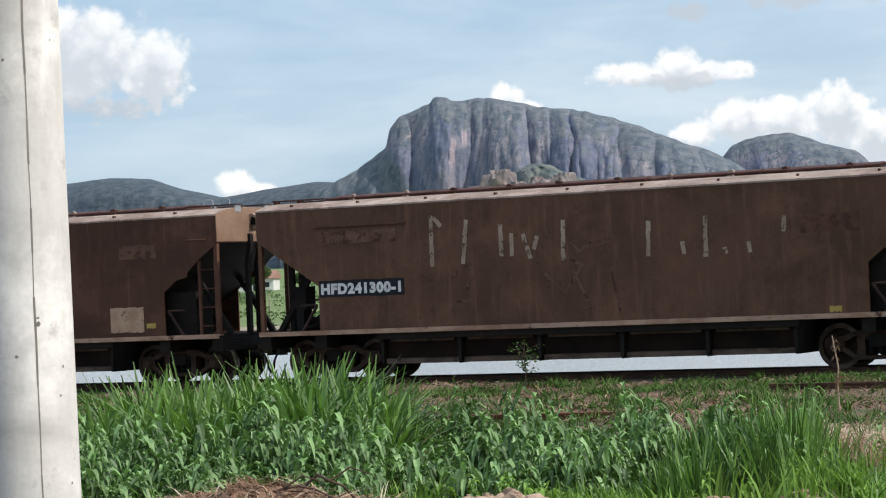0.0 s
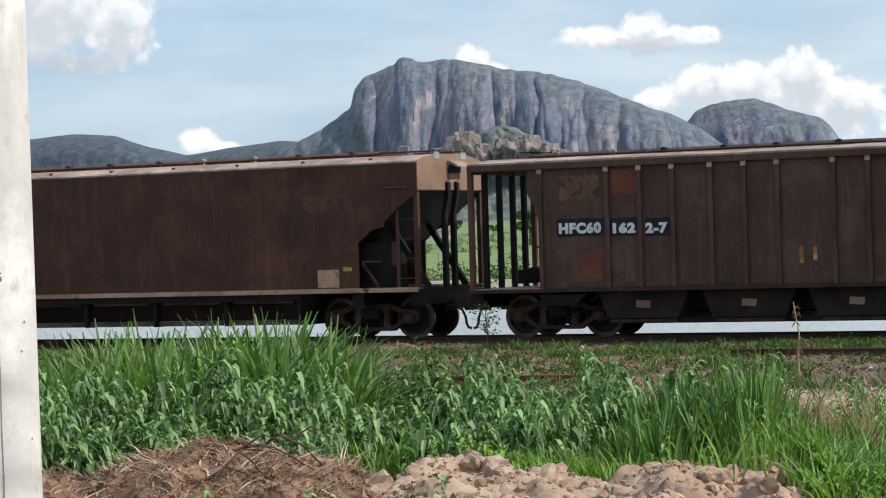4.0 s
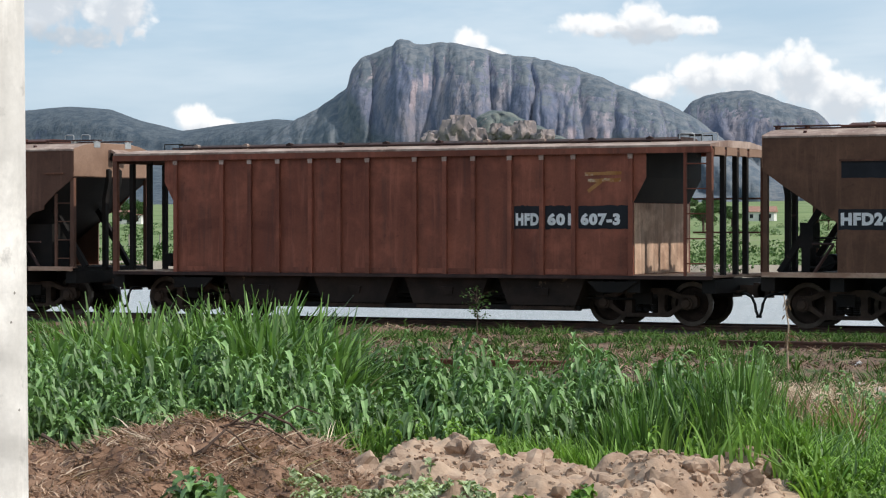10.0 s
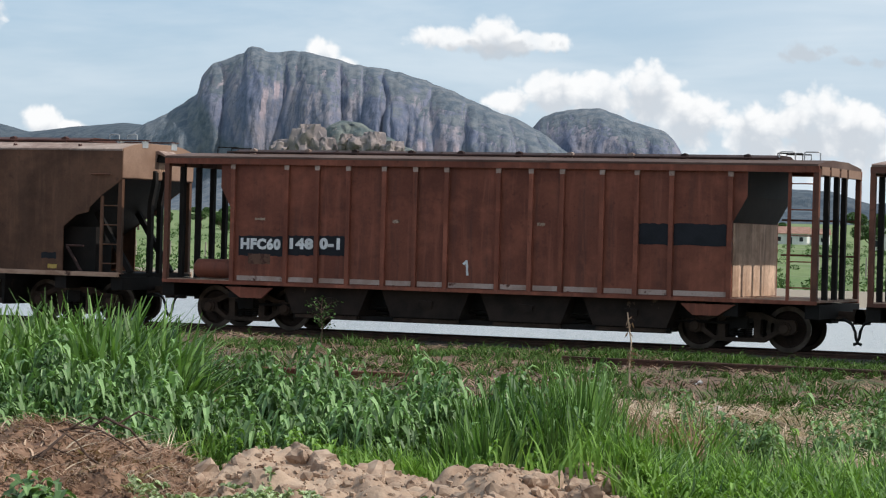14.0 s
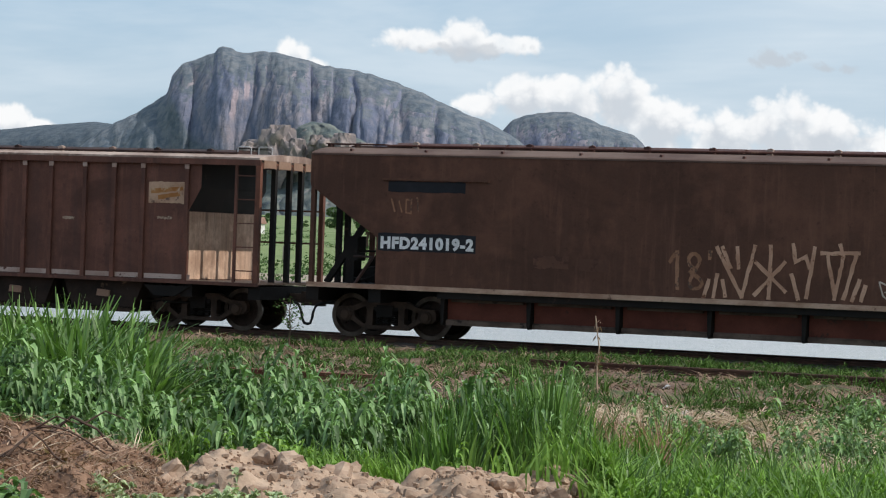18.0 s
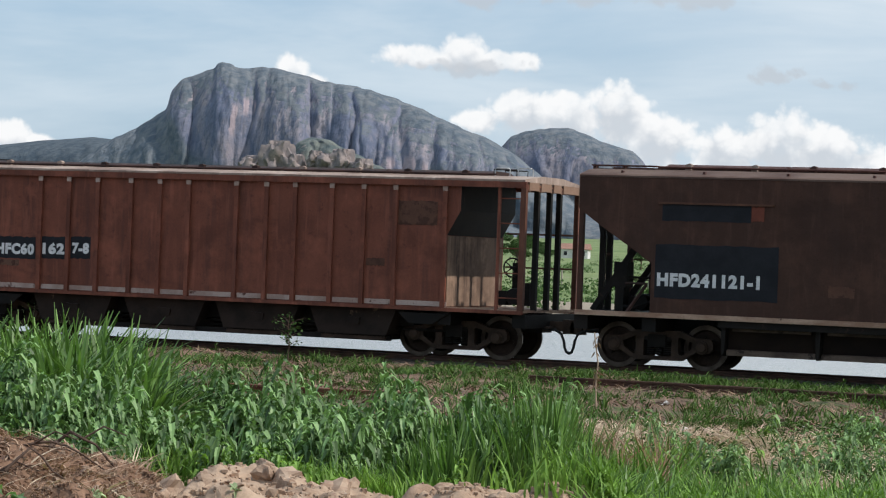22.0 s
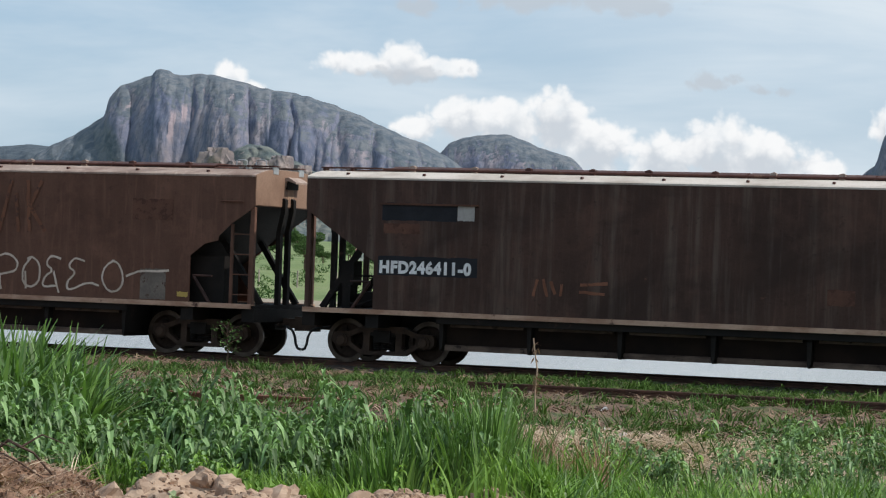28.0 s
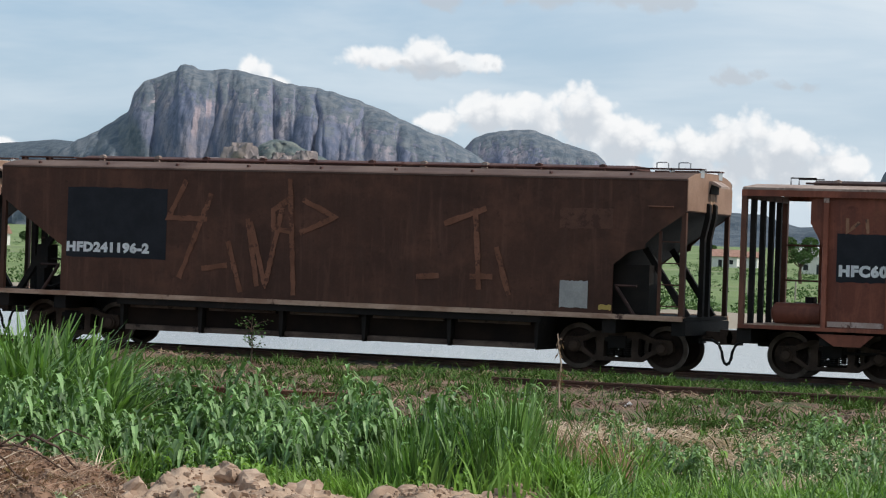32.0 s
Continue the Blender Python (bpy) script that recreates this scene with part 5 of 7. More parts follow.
        box(bm, 2.95 - h, 11.2 - h, y - 0.05, y + 0.05, 0.27, 0.375)
        part("gate_beam", bm, BLACK, w)
    bm = bmesh.new()
    tube(bm, [(-h + 1.5, -0.9, 0.52), (h - 1.5, -0.9, 0.52)], 0.03, 6)
    tube(bm, [(-h + 1.5, -0.5, 0.46), (h - 1.5, -0.5, 0.46)], 0.025, 6)
    part("brake_pipe", bm, BLACK, w)
    brake_gear(w, -h + 0.75, 0.1, False)
    hatches(w, -h + 1.1, h - 1.1, 5, 3.685, 0.58, DARKHATCH)
    for x in (h - 1.10, h - 0.60):
        grab(w, [(x, -0.5, 3.66), (x, -0.5, 3.83), (x + 0.04, -0.5, 3.85), (x + 0.28, -0.5, 3.85), (x + 0.32, -0.5, 3.83), (x + 0.32, -0.5, 3.66)], GALV, 0.014, "grab_iron")
    bogie(w, -h + 1.69), bogie(w, h - 1.69)
    return w, L


def words(text, height, bold=0.0):
    """The built-in font as flat mesh, its left foot at the origin, in x and z."""
    cu = bpy.data.curves.new("words", "FONT")
    cu.body, cu.size, cu.offset, cu.fill_mode, cu.resolution_u, cu.space_character = text, height / 0.69, bold, "FRONT", 3, 1.12
    ob = new("words", cu)
    me = bpy.data.meshes.new_from_object(ob)
    bpy.data.objects.remove(ob)
    co = np.array([v.co[:] for v in me.vertices])
    co[:, 0] -= co[:, 0].min()
    return me, co


def lettering(wagon, text, u, z, length, height, half, material=LETTER, lift=0.012, name="lettering"):
    me, co = words(text, height, 0.021)
    co[:, 0] *= length / co[:, 0].max()
    co[:, 1] = (co[:, 1] - co[:, 1].min()) * height / (co[:, 1].max() - co[:, 1].min())
    for v, (x, y, _) in zip(me.vertices, co):
        v.co = (x + u - half, NEAR - lift, y + z)
    me.materials.clear()
    me.materials.append(material)
    ob = new(name, me)
    ob.parent = wagon
    return tagged(ob, "white stencilled wagon number")


def patch(wagon, u0, u1, z0, z1, half, material, label, lift=0.004, name="paint_patch"):
    bm = bmesh.new()
    rng = random.Random(int(u0 * 100 + z0 * 10))
    n = 14
    top = [(u0 + (u1 - u0) * i / n - half, z1 + rng.uniform(-0.012, 0.012)) for i in range(n + 1)]
    bot = [(u0 + (u1 - u0) * i / n - half, z0 + rng.uniform(-0.012, 0.012)) for i in range(n + 1)]
    prism(bm, bot + top[::-1], NEAR - lift, NEAR - lift + 0.002)
    return part(name, bm, material, wagon, label)


def strokes(wagon, lines, half, width, material, label, lift=0.005, name="graffiti"):
    """Sprayed lines: each a list of (u, z) points, as flat ribbons with round joints."""
    rng = random.Random(len(lines) * 31 + int(width * 1000))
    for line in lines:
        if len(line) > 5:       # a drawn curve, rounded off
            for _ in range(2):
                cut = [(a[0] + (b[0] - a[0]) * k, a[1] + (b[1] - a[1]) * k) for a, b in zip(line, line[1:]) for k in (0.25, 0.75)]
                line = [line[0], *cut[1:-1], line[-1]]
        p = []
        for (a, c), (b, e) in zip(line, line[1:]):
            n = max(1, int(math.hypot(b - a, e - c) / 0.09))
            p += [Vector((a + (b - a) * k / n - half, c + (e - c) * k / n)) for k in range(n)]
        p.append(Vector((line[-1][0] - half, line[-1][1])))
        if len(p) < 2:
            continue
        bm = bmesh.new()
        rows = []
        for k, q in enumerate(p):
            d = p[min(k + 1, len(p) - 1)] - p[max(k - 1, 0)]
            d = d.normalized() if d.length > 1e-5 else Vector((1, 0))
            turn = 1.0
            if 0 < k < len(p) - 1:
                turn = max(0.62, (p[k + 1] - q).normalized().dot(d)) if (p[k + 1] - q).length > 1e-5 else 1.0
            end = d * width * (-0.3 if k == 0 else 0.3 if k == len(p) - 1 else 0.0)
            n = Vector((-d.y, d.x)) * width / 2 / turn * rng.uniform(0.82, 1.15)
            q = q + end + Vector((rng.gauss(0, 0.004), rng.gauss(0, 0.004)))
            rows.append([bm.verts.new((r.x, NEAR - lift - 0.00004 * k, r.y)) for r in (q - n, q + n)])
        for a, b in zip(rows, rows[1:]):
            bm.faces.new((a[0], b[0], b[1], a[1]))
        lift += 0.00004 * len(p) + 0.0001
        me = bpy.data.meshes.new(name)
        bm.to_mesh(me)
        bm.free()
        me.materials.append(material)
        ob = new(name, me)
        ob.parent = wagon
        tagged(ob, label)


LETTERS = {
    "S": [[(1, 0.9), (0.5, 1), (0.05, 0.8), (0.3, 0.55), (0.85, 0.4), (0.95, 0.15), (0.5, 0), (0, 0.1)]],
    "U": [[(0, 1), (0.05, 0.2), (0.5, 0), (0.9, 0.2), (1, 1)]],
    "R": [[(0, 0), (0.05, 1), (0.8, 0.95), (0.85, 0.6), (0.1, 0.5), (1, 0)]],
    "F": [[(0, 0), (0.05, 1), (1, 1)], [(0.05, 0.55), (0.7, 0.55)]],
    "I": [[(0.3, 0), (0.35, 1)]],
    "T": [[(0, 1), (1, 1)], [(0.5, 1), (0.45, 0)]],
    "A": [[(0, 0), (0.45, 1), (1, 0)], [(0.2, 0.4), (0.8, 0.4)]],
    "G": [[(0.95, 0.85), (0.5, 1), (0.05, 0.6), (0.1, 0.15), (0.6, 0), (0.95, 0.2), (0.95, 0.5), (0.55, 0.5)]],
    "M": [[(0, 0), (0.1, 1), (0.5, 0.35), (0.85, 1), (1, 0)]],
    ".": [[(0.2, 0), (0.3, 0.05)]],
    "B": [[(0.05, 0), (0.05, 1), (0.75, 0.9), (0.7, 0.6), (0.1, 0.52), (0.9, 0.35), (0.75, 0.05), (0.05, 0)]],
    "C": [[(0.95, 0.85), (0.5, 1), (0.05, 0.55), (0.3, 0.05), (0.95, 0.1)]],
    "D": [[(0.05, 0), (0.05, 1), (0.7, 0.85), (0.95, 0.45), (0.6, 0.05), (0.05, 0)]],
    "H": [[(0.05, 0), (0.05, 1)], [(0.9, 0), (0.9, 1)], [(0.05, 0.5), (0.9, 0.5)]],
    "L": [[(0.05, 1), (0.05, 0), (0.9, 0.05)]],
    "P": [[(0.05, 0), (0.05, 1), (0.85, 0.9), (0.8, 0.55), (0.05, 0.48)]],
    "0": [[(0.5, 1), (0.05, 0.6), (0.2, 0.05), (0.75, 0.05), (0.95, 0.6), (0.5, 1)]],
    "7": [[(0, 1), (0.95, 1), (0.4, 0)]],
    "1": [[(0.1, 0.8), (0.5, 1), (0.5, 0)]],
}


def hand(text, u, z, size, step, slope=0.0, seed=1):
    """Hand-drawn capitals as lines."""
    rng = random.Random(seed)
    out = []
    for ch in text:
        zz, k = z + rng.uniform(-0.05, 0.05) * size, rng.uniform(0.88, 1.1)
        wide = {".": 0.42, "I": 0.5, " ": 0.5}.get(ch, 1.0) * step
        for line in LETTERS.get(ch, []):
            out.append([(u + x * min(wide * 1.4, step) * 0.74, zz + y * size * k) for x, y in line])
        u += wide
    return out


def scribble(u0, u1, z, size, seed):
    """Lines of writing that cannot be read: short plain bars, a few to a word."""
    rng = random.Random(seed)
    out, u = [], u0
    while u < u1:
        for _ in range(rng.randint(3, 6)):
            if u > u1:
                break
            a, b = rng.uniform(-0.05, 0.05), rng.uniform(-0.04, 0.05)
            out.append([(u, z - size / 2), (u + a, z + size / 2)] if rng.random() < 0.6 else [(u - 0.03, z + b), (u + 0.08, z + b + 0.02)])
            u += 0.105
        u += 0.10
    return out


SMOOTH, S_LEN = smooth_hopper()
RIBBED, R_LEN = ribbed_hopper()
TRAIN = []      # thing, x of its middle at the start


def paint(wagon, material, names=("body", "side_sheet", "corner_post", "rib", "eave_rail", "side_sill", "ladder", "end_sheet")):
    for o in wagon.children:
        if o.name.split(".")[0] in names and not (o.name.startswith("side_sill") and o.data.materials[0] == SILL):
            o.material_slots[0].link = "OBJECT"
            o.material_slots[0].material = material


def couple(proto, length, left, material, label):
    first = not any(w is proto for w, _ in TRAIN)
    w = proto if first else copy_thing(proto, Matrix())
    paint(w, material)
    x = left + length / 2
    w.matrix_basis = pose(x, SIDE + HALF, 0)
    tagged(w, label, "hopper wagon", "wagons of the train")
    TRAIN.append((w, x))
    return w


S, R = (SMOOTH, S_LEN), (RIBBED, R_LEN)
PLAN = [
    (S, -46.42, BROWN, "", "dusty brown smooth-sided hopper wagon with a faded pale patch"),
    (S, -30.08, WARMBROWN, "HFD241300-1", "brown smooth-sided hopper wagon with peeling white letters"),
    (S, -13.68, DEEPBROWN, "HFD241308-6", "plain dark brown smooth-sided hopper wagon"),
    (R, 2.80, UMBER, "HFC60 162 2-7", "patched dark brown ribbed hopper wagon with cage ends"),
    (S, 18.26, PALEBROWN, "HFD241325-6", "brown smooth-sided hopper wagon with a row of sprayed tags"),
    (R, 34.64, RED, "HFD 601 607-3", "oxide-red ribbed hopper wagon with cage ends"),
    (S, 49.88, WARMBROWN, "HFD241144-0", "brown smooth-sided hopper wagon with white handwriting"),
    (R, 66.23, RED, "HFC60 148 0-1", "oxide-red ribbed hopper wagon with a red air tank"),
    (R, 81.41, RUSSET, "HFC60 165 8-8", "red-brown ribbed hopper wagon with a bleached logo patch"),
    (S, 96.76, BROWN, "HFD241019-2", "brown smooth-sided hopper wagon with bold sprayed tags"),
    (R, 113.10, MIDRED, "HFC60 162 7-8", "dull red ribbed hopper wagon with pale foot strips"),
    (S, 128.41, MURK, "HFD241121-1", "dark brown smooth-sided hopper wagon with a large black panel"),
    (S, 144.80, PALEBROWN, "HFD241380-9", "brown smooth-sided hopper wagon with round white letters"),
    (S, 161.25, GRIMY, "HFD246411-0", "grimy brown smooth-sided hopper wagon with rain streaks"),
    (S, 177.62, DEEPBROWN, "HFD241196-2", "brown smooth-sided hopper wagon with faded orange tags"),
    (R, 193.99, RED, "HFC60 1", "oxide-red ribbed hopper wagon with an air tank"),
]
# metres from each wagon's left end to where its painted marks are counted from
START = [0.02, 0.1, 0.08, 0.05, -0.11, -0.14, -0.08, -0.03, 0.09, 0.04, 0.1, 0.09, 0.1, 0.05, 0.1, 0.11]
CARS = []
for (proto, length), left, paint_mat, number_text, label in PLAN:
    car = couple(proto, length, left, paint_mat, label)
    CARS.append((car, length / 2, 0.05 if proto is RIBBED else 0.0))
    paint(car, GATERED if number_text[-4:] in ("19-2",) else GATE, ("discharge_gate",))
    paint(car, KICK, ("kick_strip",))
    if number_text[-4:] in ("07-3", " 2-7"):
        paint(car, paint_mat, ("kick_strip",)), paint(car, DARKHATCH, ("side_sill",))
    # end sheets lighter than the flanks: their sunlit look is put into the paint
    if proto is SMOOTH:
        paint(car, ENDTAN, ("end_sheet",))
    if number_text[-4:] == " 7-8":
        paint(car, SOOTTAN, ("end_plate",))
    paint(car, CREAMROOF if number_text[-4:] == "11-0" else DARKROOF if number_text[-4:] in ("19-2", "21-1", "96-2", " 0-1") else ROOF, ("roof",))
    if number_text[-4:] not in (" 2-7", " 8-8"):
        for pocket in car.children:
            paint(pocket, POCKET, ("inspection_plate",))


gates = [o for o in CARS[4][0].children if o.name.startswith("discharge_gate")]
gates[1].material_slots[0].link, gates[1].material_slots[0].material = "OBJECT", GATERED


# the ribs stand a little differently on each ribbed wagon
for i, du in ((3, 0.27), (5, -0.01), (7, 0.05), (8, 0.19), (10, 0.15)):
    w, half, inset = CARS[i]
    for o in w.children:
        if o.name.split(".")[0] in ("rib", "kick_strip") and len(o.data.vertices) and 2.0 < sum(v.co.x for v in o.data.vertices) / len(o.data.vertices) + half < 12.0:
            o.location.x += du


# what is painted on each wagon's near flank: metres from its left end and above the rail
def mark(i, u0, u1, z0, z1, material, label):
    w, half, inset = CARS[i]
    half -= START[i]
    patch(w, u0, u1, z0, z1, half, material, label, 0.006 - inset + (0.003 if material is not PLATE else 0.0))


def number(i, text, u0, u1, z0, z1):
    w, half, inset = CARS[i]
    half -= START[i]
    lettering(w, text, u0, z0, u1 - u0, z1 - z0, half, LETTER, 0.012 - inset)


def spray(i, lines, width, material, label):
    w, half, inset = CARS[i]
    half -= START[i]
    strokes(w, lines, half, width, material, label, 0.010 - inset)


def scrawl(i, text, u, z, size, step, width, label):
    spray(i, hand(text, u, z, size, step, 0.0, 3), width, WHITECHALK, label)


def small_print(i, u0, u1, z, seed):
    spray(i, scribble(u0, u1, z, 0.19, seed), 0.030, WHITECHALK, "line of small white handwriting")


def ledge(i, u0, u1, z):
    w, half, inset = CARS[i]
    half -= START[i]
    bm = bmesh.new()
    prism(bm, [(u0 - half, z - 0.02), (u1 - half, z - 0.02), (u1 - half, z + 0.02), (u0 - half, z + 0.02)], NEAR - 0.05, NEAR + 0.002)
    part("drip_ledge", bm, BROWN, w)


mark(0, 12.34, 13.25, 1.19, 1.75, PALEPATCH, "bare pale patch")
mark(0, 12.64, 13.64, 2.82, 3.13, FADEDPATCH, "faded emblem patch")
mark(0, 13.32, 13.57, 1.27, 1.38, YELLOW, "small yellow stencil mark")
mark(1, 1.46, 3.38, 2.93, 3.20, FADEDPATCH, "faded old number")
mark(1, 1.44, 3.54, 1.79, 2.15, PLATE, "black number panel")
number(1, "HFD241300-1", 1.49, 3.46, 1.85, 2.09)
spray(1, [[(4.24, 3.38), (4.23, 2.38)], [(4.32, 3.34), (4.45, 3.20)], [(5.07, 3.26), (4.97, 2.41)], [(5.87, 3.13), (5.88, 2.52)], [(6.12, 2.94), (6.11, 2.51)], [(6.39, 2.90), (6.53, 2.45)], [(6.70, 2.85), (6.63, 2.63)], [(7.31, 3.15), (7.28, 2.39)], [(9.20, 3.04), (9.17, 2.38)], [(9.92, 2.59), (9.94, 2.39)], [(10.43, 3.07), (10.41, 2.32)], [(10.82, 2.44), (10.83, 2.37)], [(11.32, 2.53), (11.35, 2.37)], [(12.08, 2.99), (12.06, 2.74)]], 0.095, CHALK, "peeling white painted letters")
spray(1, [[(4.69, 2.12), (5.11, 2.40), (5.36, 2.22), (4.95, 1.88), (5.27, 1.63), (4.80, 1.59)], [(6.86, 2.10), (7.29, 1.68), (7.70, 2.24), (7.45, 2.36)], [(7.50, 2.13), (7.90, 1.31)], [(8.32, 2.21), (8.52, 1.18)], [(7.84, 2.57), (8.35, 2.72)], [(7.46, 2.70), (7.65, 2.52), (7.91, 2.68)]], 0.055, FADEDPATCH, "faint rust-coloured sprayed tag")
mark(1, 12.40, 13.60, 2.67, 3.03, EMBLEM, "faded emblem patch")
mark(1, 12.93, 13.18, 1.12, 1.23, YELLOW, "small yellow stencil mark")
mark(2, 1.44, 3.61, 2.90, 3.19, BRIGHTRED, "red repainted panel")
mark(2, 1.45, 3.81, 1.94, 2.27, PLATE, "black number panel")
number(2, "HFD241308-6", 1.50, 3.55, 1.96, 2.22)
mark(2, 12.75, 13.28, 1.12, 1.50, PALEPATCH, "bare pale patch")
mark(2, 13.38, 13.59, 1.46, 1.54, YELLOW, "small yellow stencil mark")
mark(2, 12.44, 13.65, 2.73, 3.07, EMBLEM, "faded emblem patch")
mark(3, 2.00, 2.88, 2.78, 3.27, FADEDPATCH, "faded emblem patch")
mark(3, 1.92, 2.99, 2.05, 2.41, PLATE, "black number panel")
mark(3, 3.11, 3.72, 2.03, 2.39, PLATE, "black number panel")
mark(3, 3.87, 4.42, 2.01, 2.37, PLATE, "black number panel")
number(3, "HFC60", 1.97, 2.91, 2.10, 2.33)
number(3, "162", 3.16, 3.66, 2.08, 2.30)
number(3, "2-7", 3.87, 4.35, 2.06, 2.28)
mark(3, 10.68, 11.30, 3.03, 3.27, PLATE, "black repainted panel")
mark(3, 11.45, 12.51, 3.00, 3.28, PLATE, "black repainted panel")
mark(3, 9.27, 9.83, 1.16, 1.74, BRIGHTRED, "brighter red repainted panel")
mark(3, 10.00, 10.55, 1.17, 1.78, BRIGHTRED, "brighter red repainted panel")
mark(3, 10.69, 11.30, 1.15, 1.77, BRIGHTRED, "brighter red repainted panel")
mark(3, 11.43, 12.48, 1.14, 1.74, BRIGHTRED, "brighter red repainted panel")
mark(3, 2.42, 2.94, 1.18, 1.68, BRIGHTRED, "brighter red repainted panel")
mark(3, 11.54, 12.50, 2.49, 3.00, BRIGHTRED, "brighter red repainted panel")
mark(3, 3.15, 3.70, 2.87, 3.36, BRIGHTRED, "brighter red repainted panel")
mark(3, 7.08, 7.16, 1.41, 1.73, ORANGE, "orange stencil mark")
mark(3, 7.36, 7.44, 1.46, 1.72, ORANGE, "orange stencil mark")
mark(4, 1.76, 3.76, 2.92, 3.23, PLATE, "black repainted panel")
mark(4, 1.58, 4.28, 1.84, 2.26, PLATE, "black number panel")
number(4, "HFD241325-6", 1.64, 3.63, 1.95, 2.21)
spray(4, [[(3.99, 1.97), (3.91, 1.54), (3.69, 1.73), (4.08, 1.72)], [(3.91, 1.54), (3.61, 1.42), (3.90, 1.17), (4.12, 1.44)], [(4.22, 1.17), (4.23, 1.16)], [(4.49, 1.72), (4.55, 1.17)], [(4.42, 1.72), (4.78, 1.77)], [(5.12, 2.13), (5.11, 1.89)], [(5.11, 1.95), (4.85, 1.65), (5.20, 1.53), (4.84, 1.35), (5.19, 1.16)], [(5.11, 1.95), (5.23, 1.53)]], 0.078, CHALK, "angular pale sprayed tag")
spray(4, [[(6.15, 2.18), (6.15, 1.88)], [(6.41, 1.93), (6.15, 1.52), (6.40, 1.54)], [(6.62, 1.96), (6.32, 1.15)], [(6.65, 1.51), (6.67, 1.48)], [(6.60, 1.17), (6.63, 1.15)], [(6.86, 1.81), (7.23, 1.80), (6.88, 1.51), (7.36, 1.50), (6.90, 1.17), (6.86, 1.81)], [(7.55, 1.76), (7.87, 1.75), (7.70, 1.17), (7.40, 1.17), (7.55, 1.76)], [(6.84, 1.98), (7.65, 2.03)], [(5.65, 1.40), (5.73, 1.10)]], 0.078, CHALK, "angular pale sprayed tag")
spray(4, [[(9.12, 1.89), (8.85, 1.60), (9.18, 1.60)], [(9.22, 1.89), (9.01, 1.07)], [(9.24, 1.48), (9.37, 1.13)], [(9.53, 1.07), (9.58, 1.92), (9.90, 1.88), (9.60, 1.53), (9.96, 1.47)], [(10.23, 1.91), (10.21, 1.12)], [(10.10, 1.76), (10.23, 1.91), (10.36, 1.75)], [(10.87, 1.86), (10.55, 1.75), (10.89, 1.46), (10.66, 1.06)], [(10.55, 1.75), (10.47, 1.23)]], 0.078, CHALK, "angular pale sprayed tag")
spray(4, [[(10.99, 1.34), (11.62, 1.34)], [(11.05, 1.14), (11.59, 1.15)]], 0.050, RUSTTAG, "small rust-coloured lettering")
spray(4, [[(12.45, 2.12), (12.47, 1.44)], [(12.01, 1.84), (12.44, 1.44), (12.90, 1.86)], [(12.00, 1.33), (12.47, 1.42), (12.96, 1.30)], [(13.06, 2.05), (13.36, 1.77), (13.71, 2.06)], [(13.12, 1.71), (13.39, 1.86), (13.63, 1.71), (13.38, 1.43), (13.12, 1.71)], [(12.99, 1.55), (13.35, 1.23), (13.66, 1.52)]], 0.055, CHALK, "winged sprayed sign")
mark(4, 12.92, 13.94, 2.81, 3.05, FADEDPATCH, "faded emblem patch")
mark(4, 13.63, 13.92, 1.29, 1.39, YELLOW, "small yellow stencil mark")
mark(5, 10.00, 10.61, 1.93, 2.40, PLATE, "black number panel")
mark(5, 10.70, 11.33, 1.93, 2.40, PLATE, "black number panel")
mark(5, 11.44, 12.53, 1.93, 2.40, PLATE, "black number panel")
number(5, "HFD", 10.04, 10.56, 2.00, 2.25)
number(5, "601", 10.75, 11.29, 2.00, 2.25)
number(5, "607-3", 11.49, 12.36, 2.00, 2.25)
spray(5, [[(11.61, 3.03), (12.37, 3.05)], [(11.67, 2.90), (12.36, 2.91)], [(11.94, 2.89), (11.67, 2.69)]], 0.070, ORANGE, "faded orange emblem stripes")
mark(6, 1.68, 3.78, 2.90, 3.26, PLATE, "black repainted panel")
mark(6, 1.62, 3.77, 1.91, 2.31, PLATE, "black number panel")
number(6, "HFD241144-0", 1.67, 3.70, 1.99, 2.24)
mark(6, 7.42, 8.10, 2.03, 2.68, ORANGE, "square of bare orange primer")
scrawl(6, "SURFISTA G.M.A", 2.85, 1.30, 0.60, 0.389, 0.045, "white handwritten words in thin paint")
scrawl(6, "DA CAPITAL BAHIA", 3.33, 1.14, 0.17, 0.118, 0.026, "small white handwritten line")
scrawl(6, "PARA", 7.45, 1.42, 0.23, 0.16, 0.028, "small white handwritten word")
scrawl(6, "071", 10.05, 1.12, 0.20, 0.15, 0.028, "small white handwritten number")
small_print(6, 8.05, 8.45, 2.10, 0)
small_print(6, 8.85, 9.70, 2.12, 5)
small_print(6, 8.09, 8.50, 1.84, 1)
small_print(6, 8.90, 9.75, 1.80, 6)
small_print(6, 8.15, 10.74, 1.52, 2)
small_print(6, 8.17, 9.90, 1.22, 3)
mark(6, 13.55, 13.78, 1.14, 1.23, YELLOW, "small yellow stencil mark")
mark(6, 13.38, 13.76, 1.35, 1.48, PLATE, "small black panel")
mark(7, 1.80, 2.83, 1.54, 1.95, PLATE, "black number panel")
mark(7, 2.96, 3.62, 1.57, 1.98, PLATE, "black number panel")
mark(7, 3.68, 4.27, 1.59, 1.99, PLATE, "black number panel")
number(7, "HFC60", 1.85, 2.79, 1.67, 1.91)
number(7, "148", 3.00, 3.55, 1.70, 1.93)
number(7, "0-1", 3.69, 4.16, 1.71, 1.95)
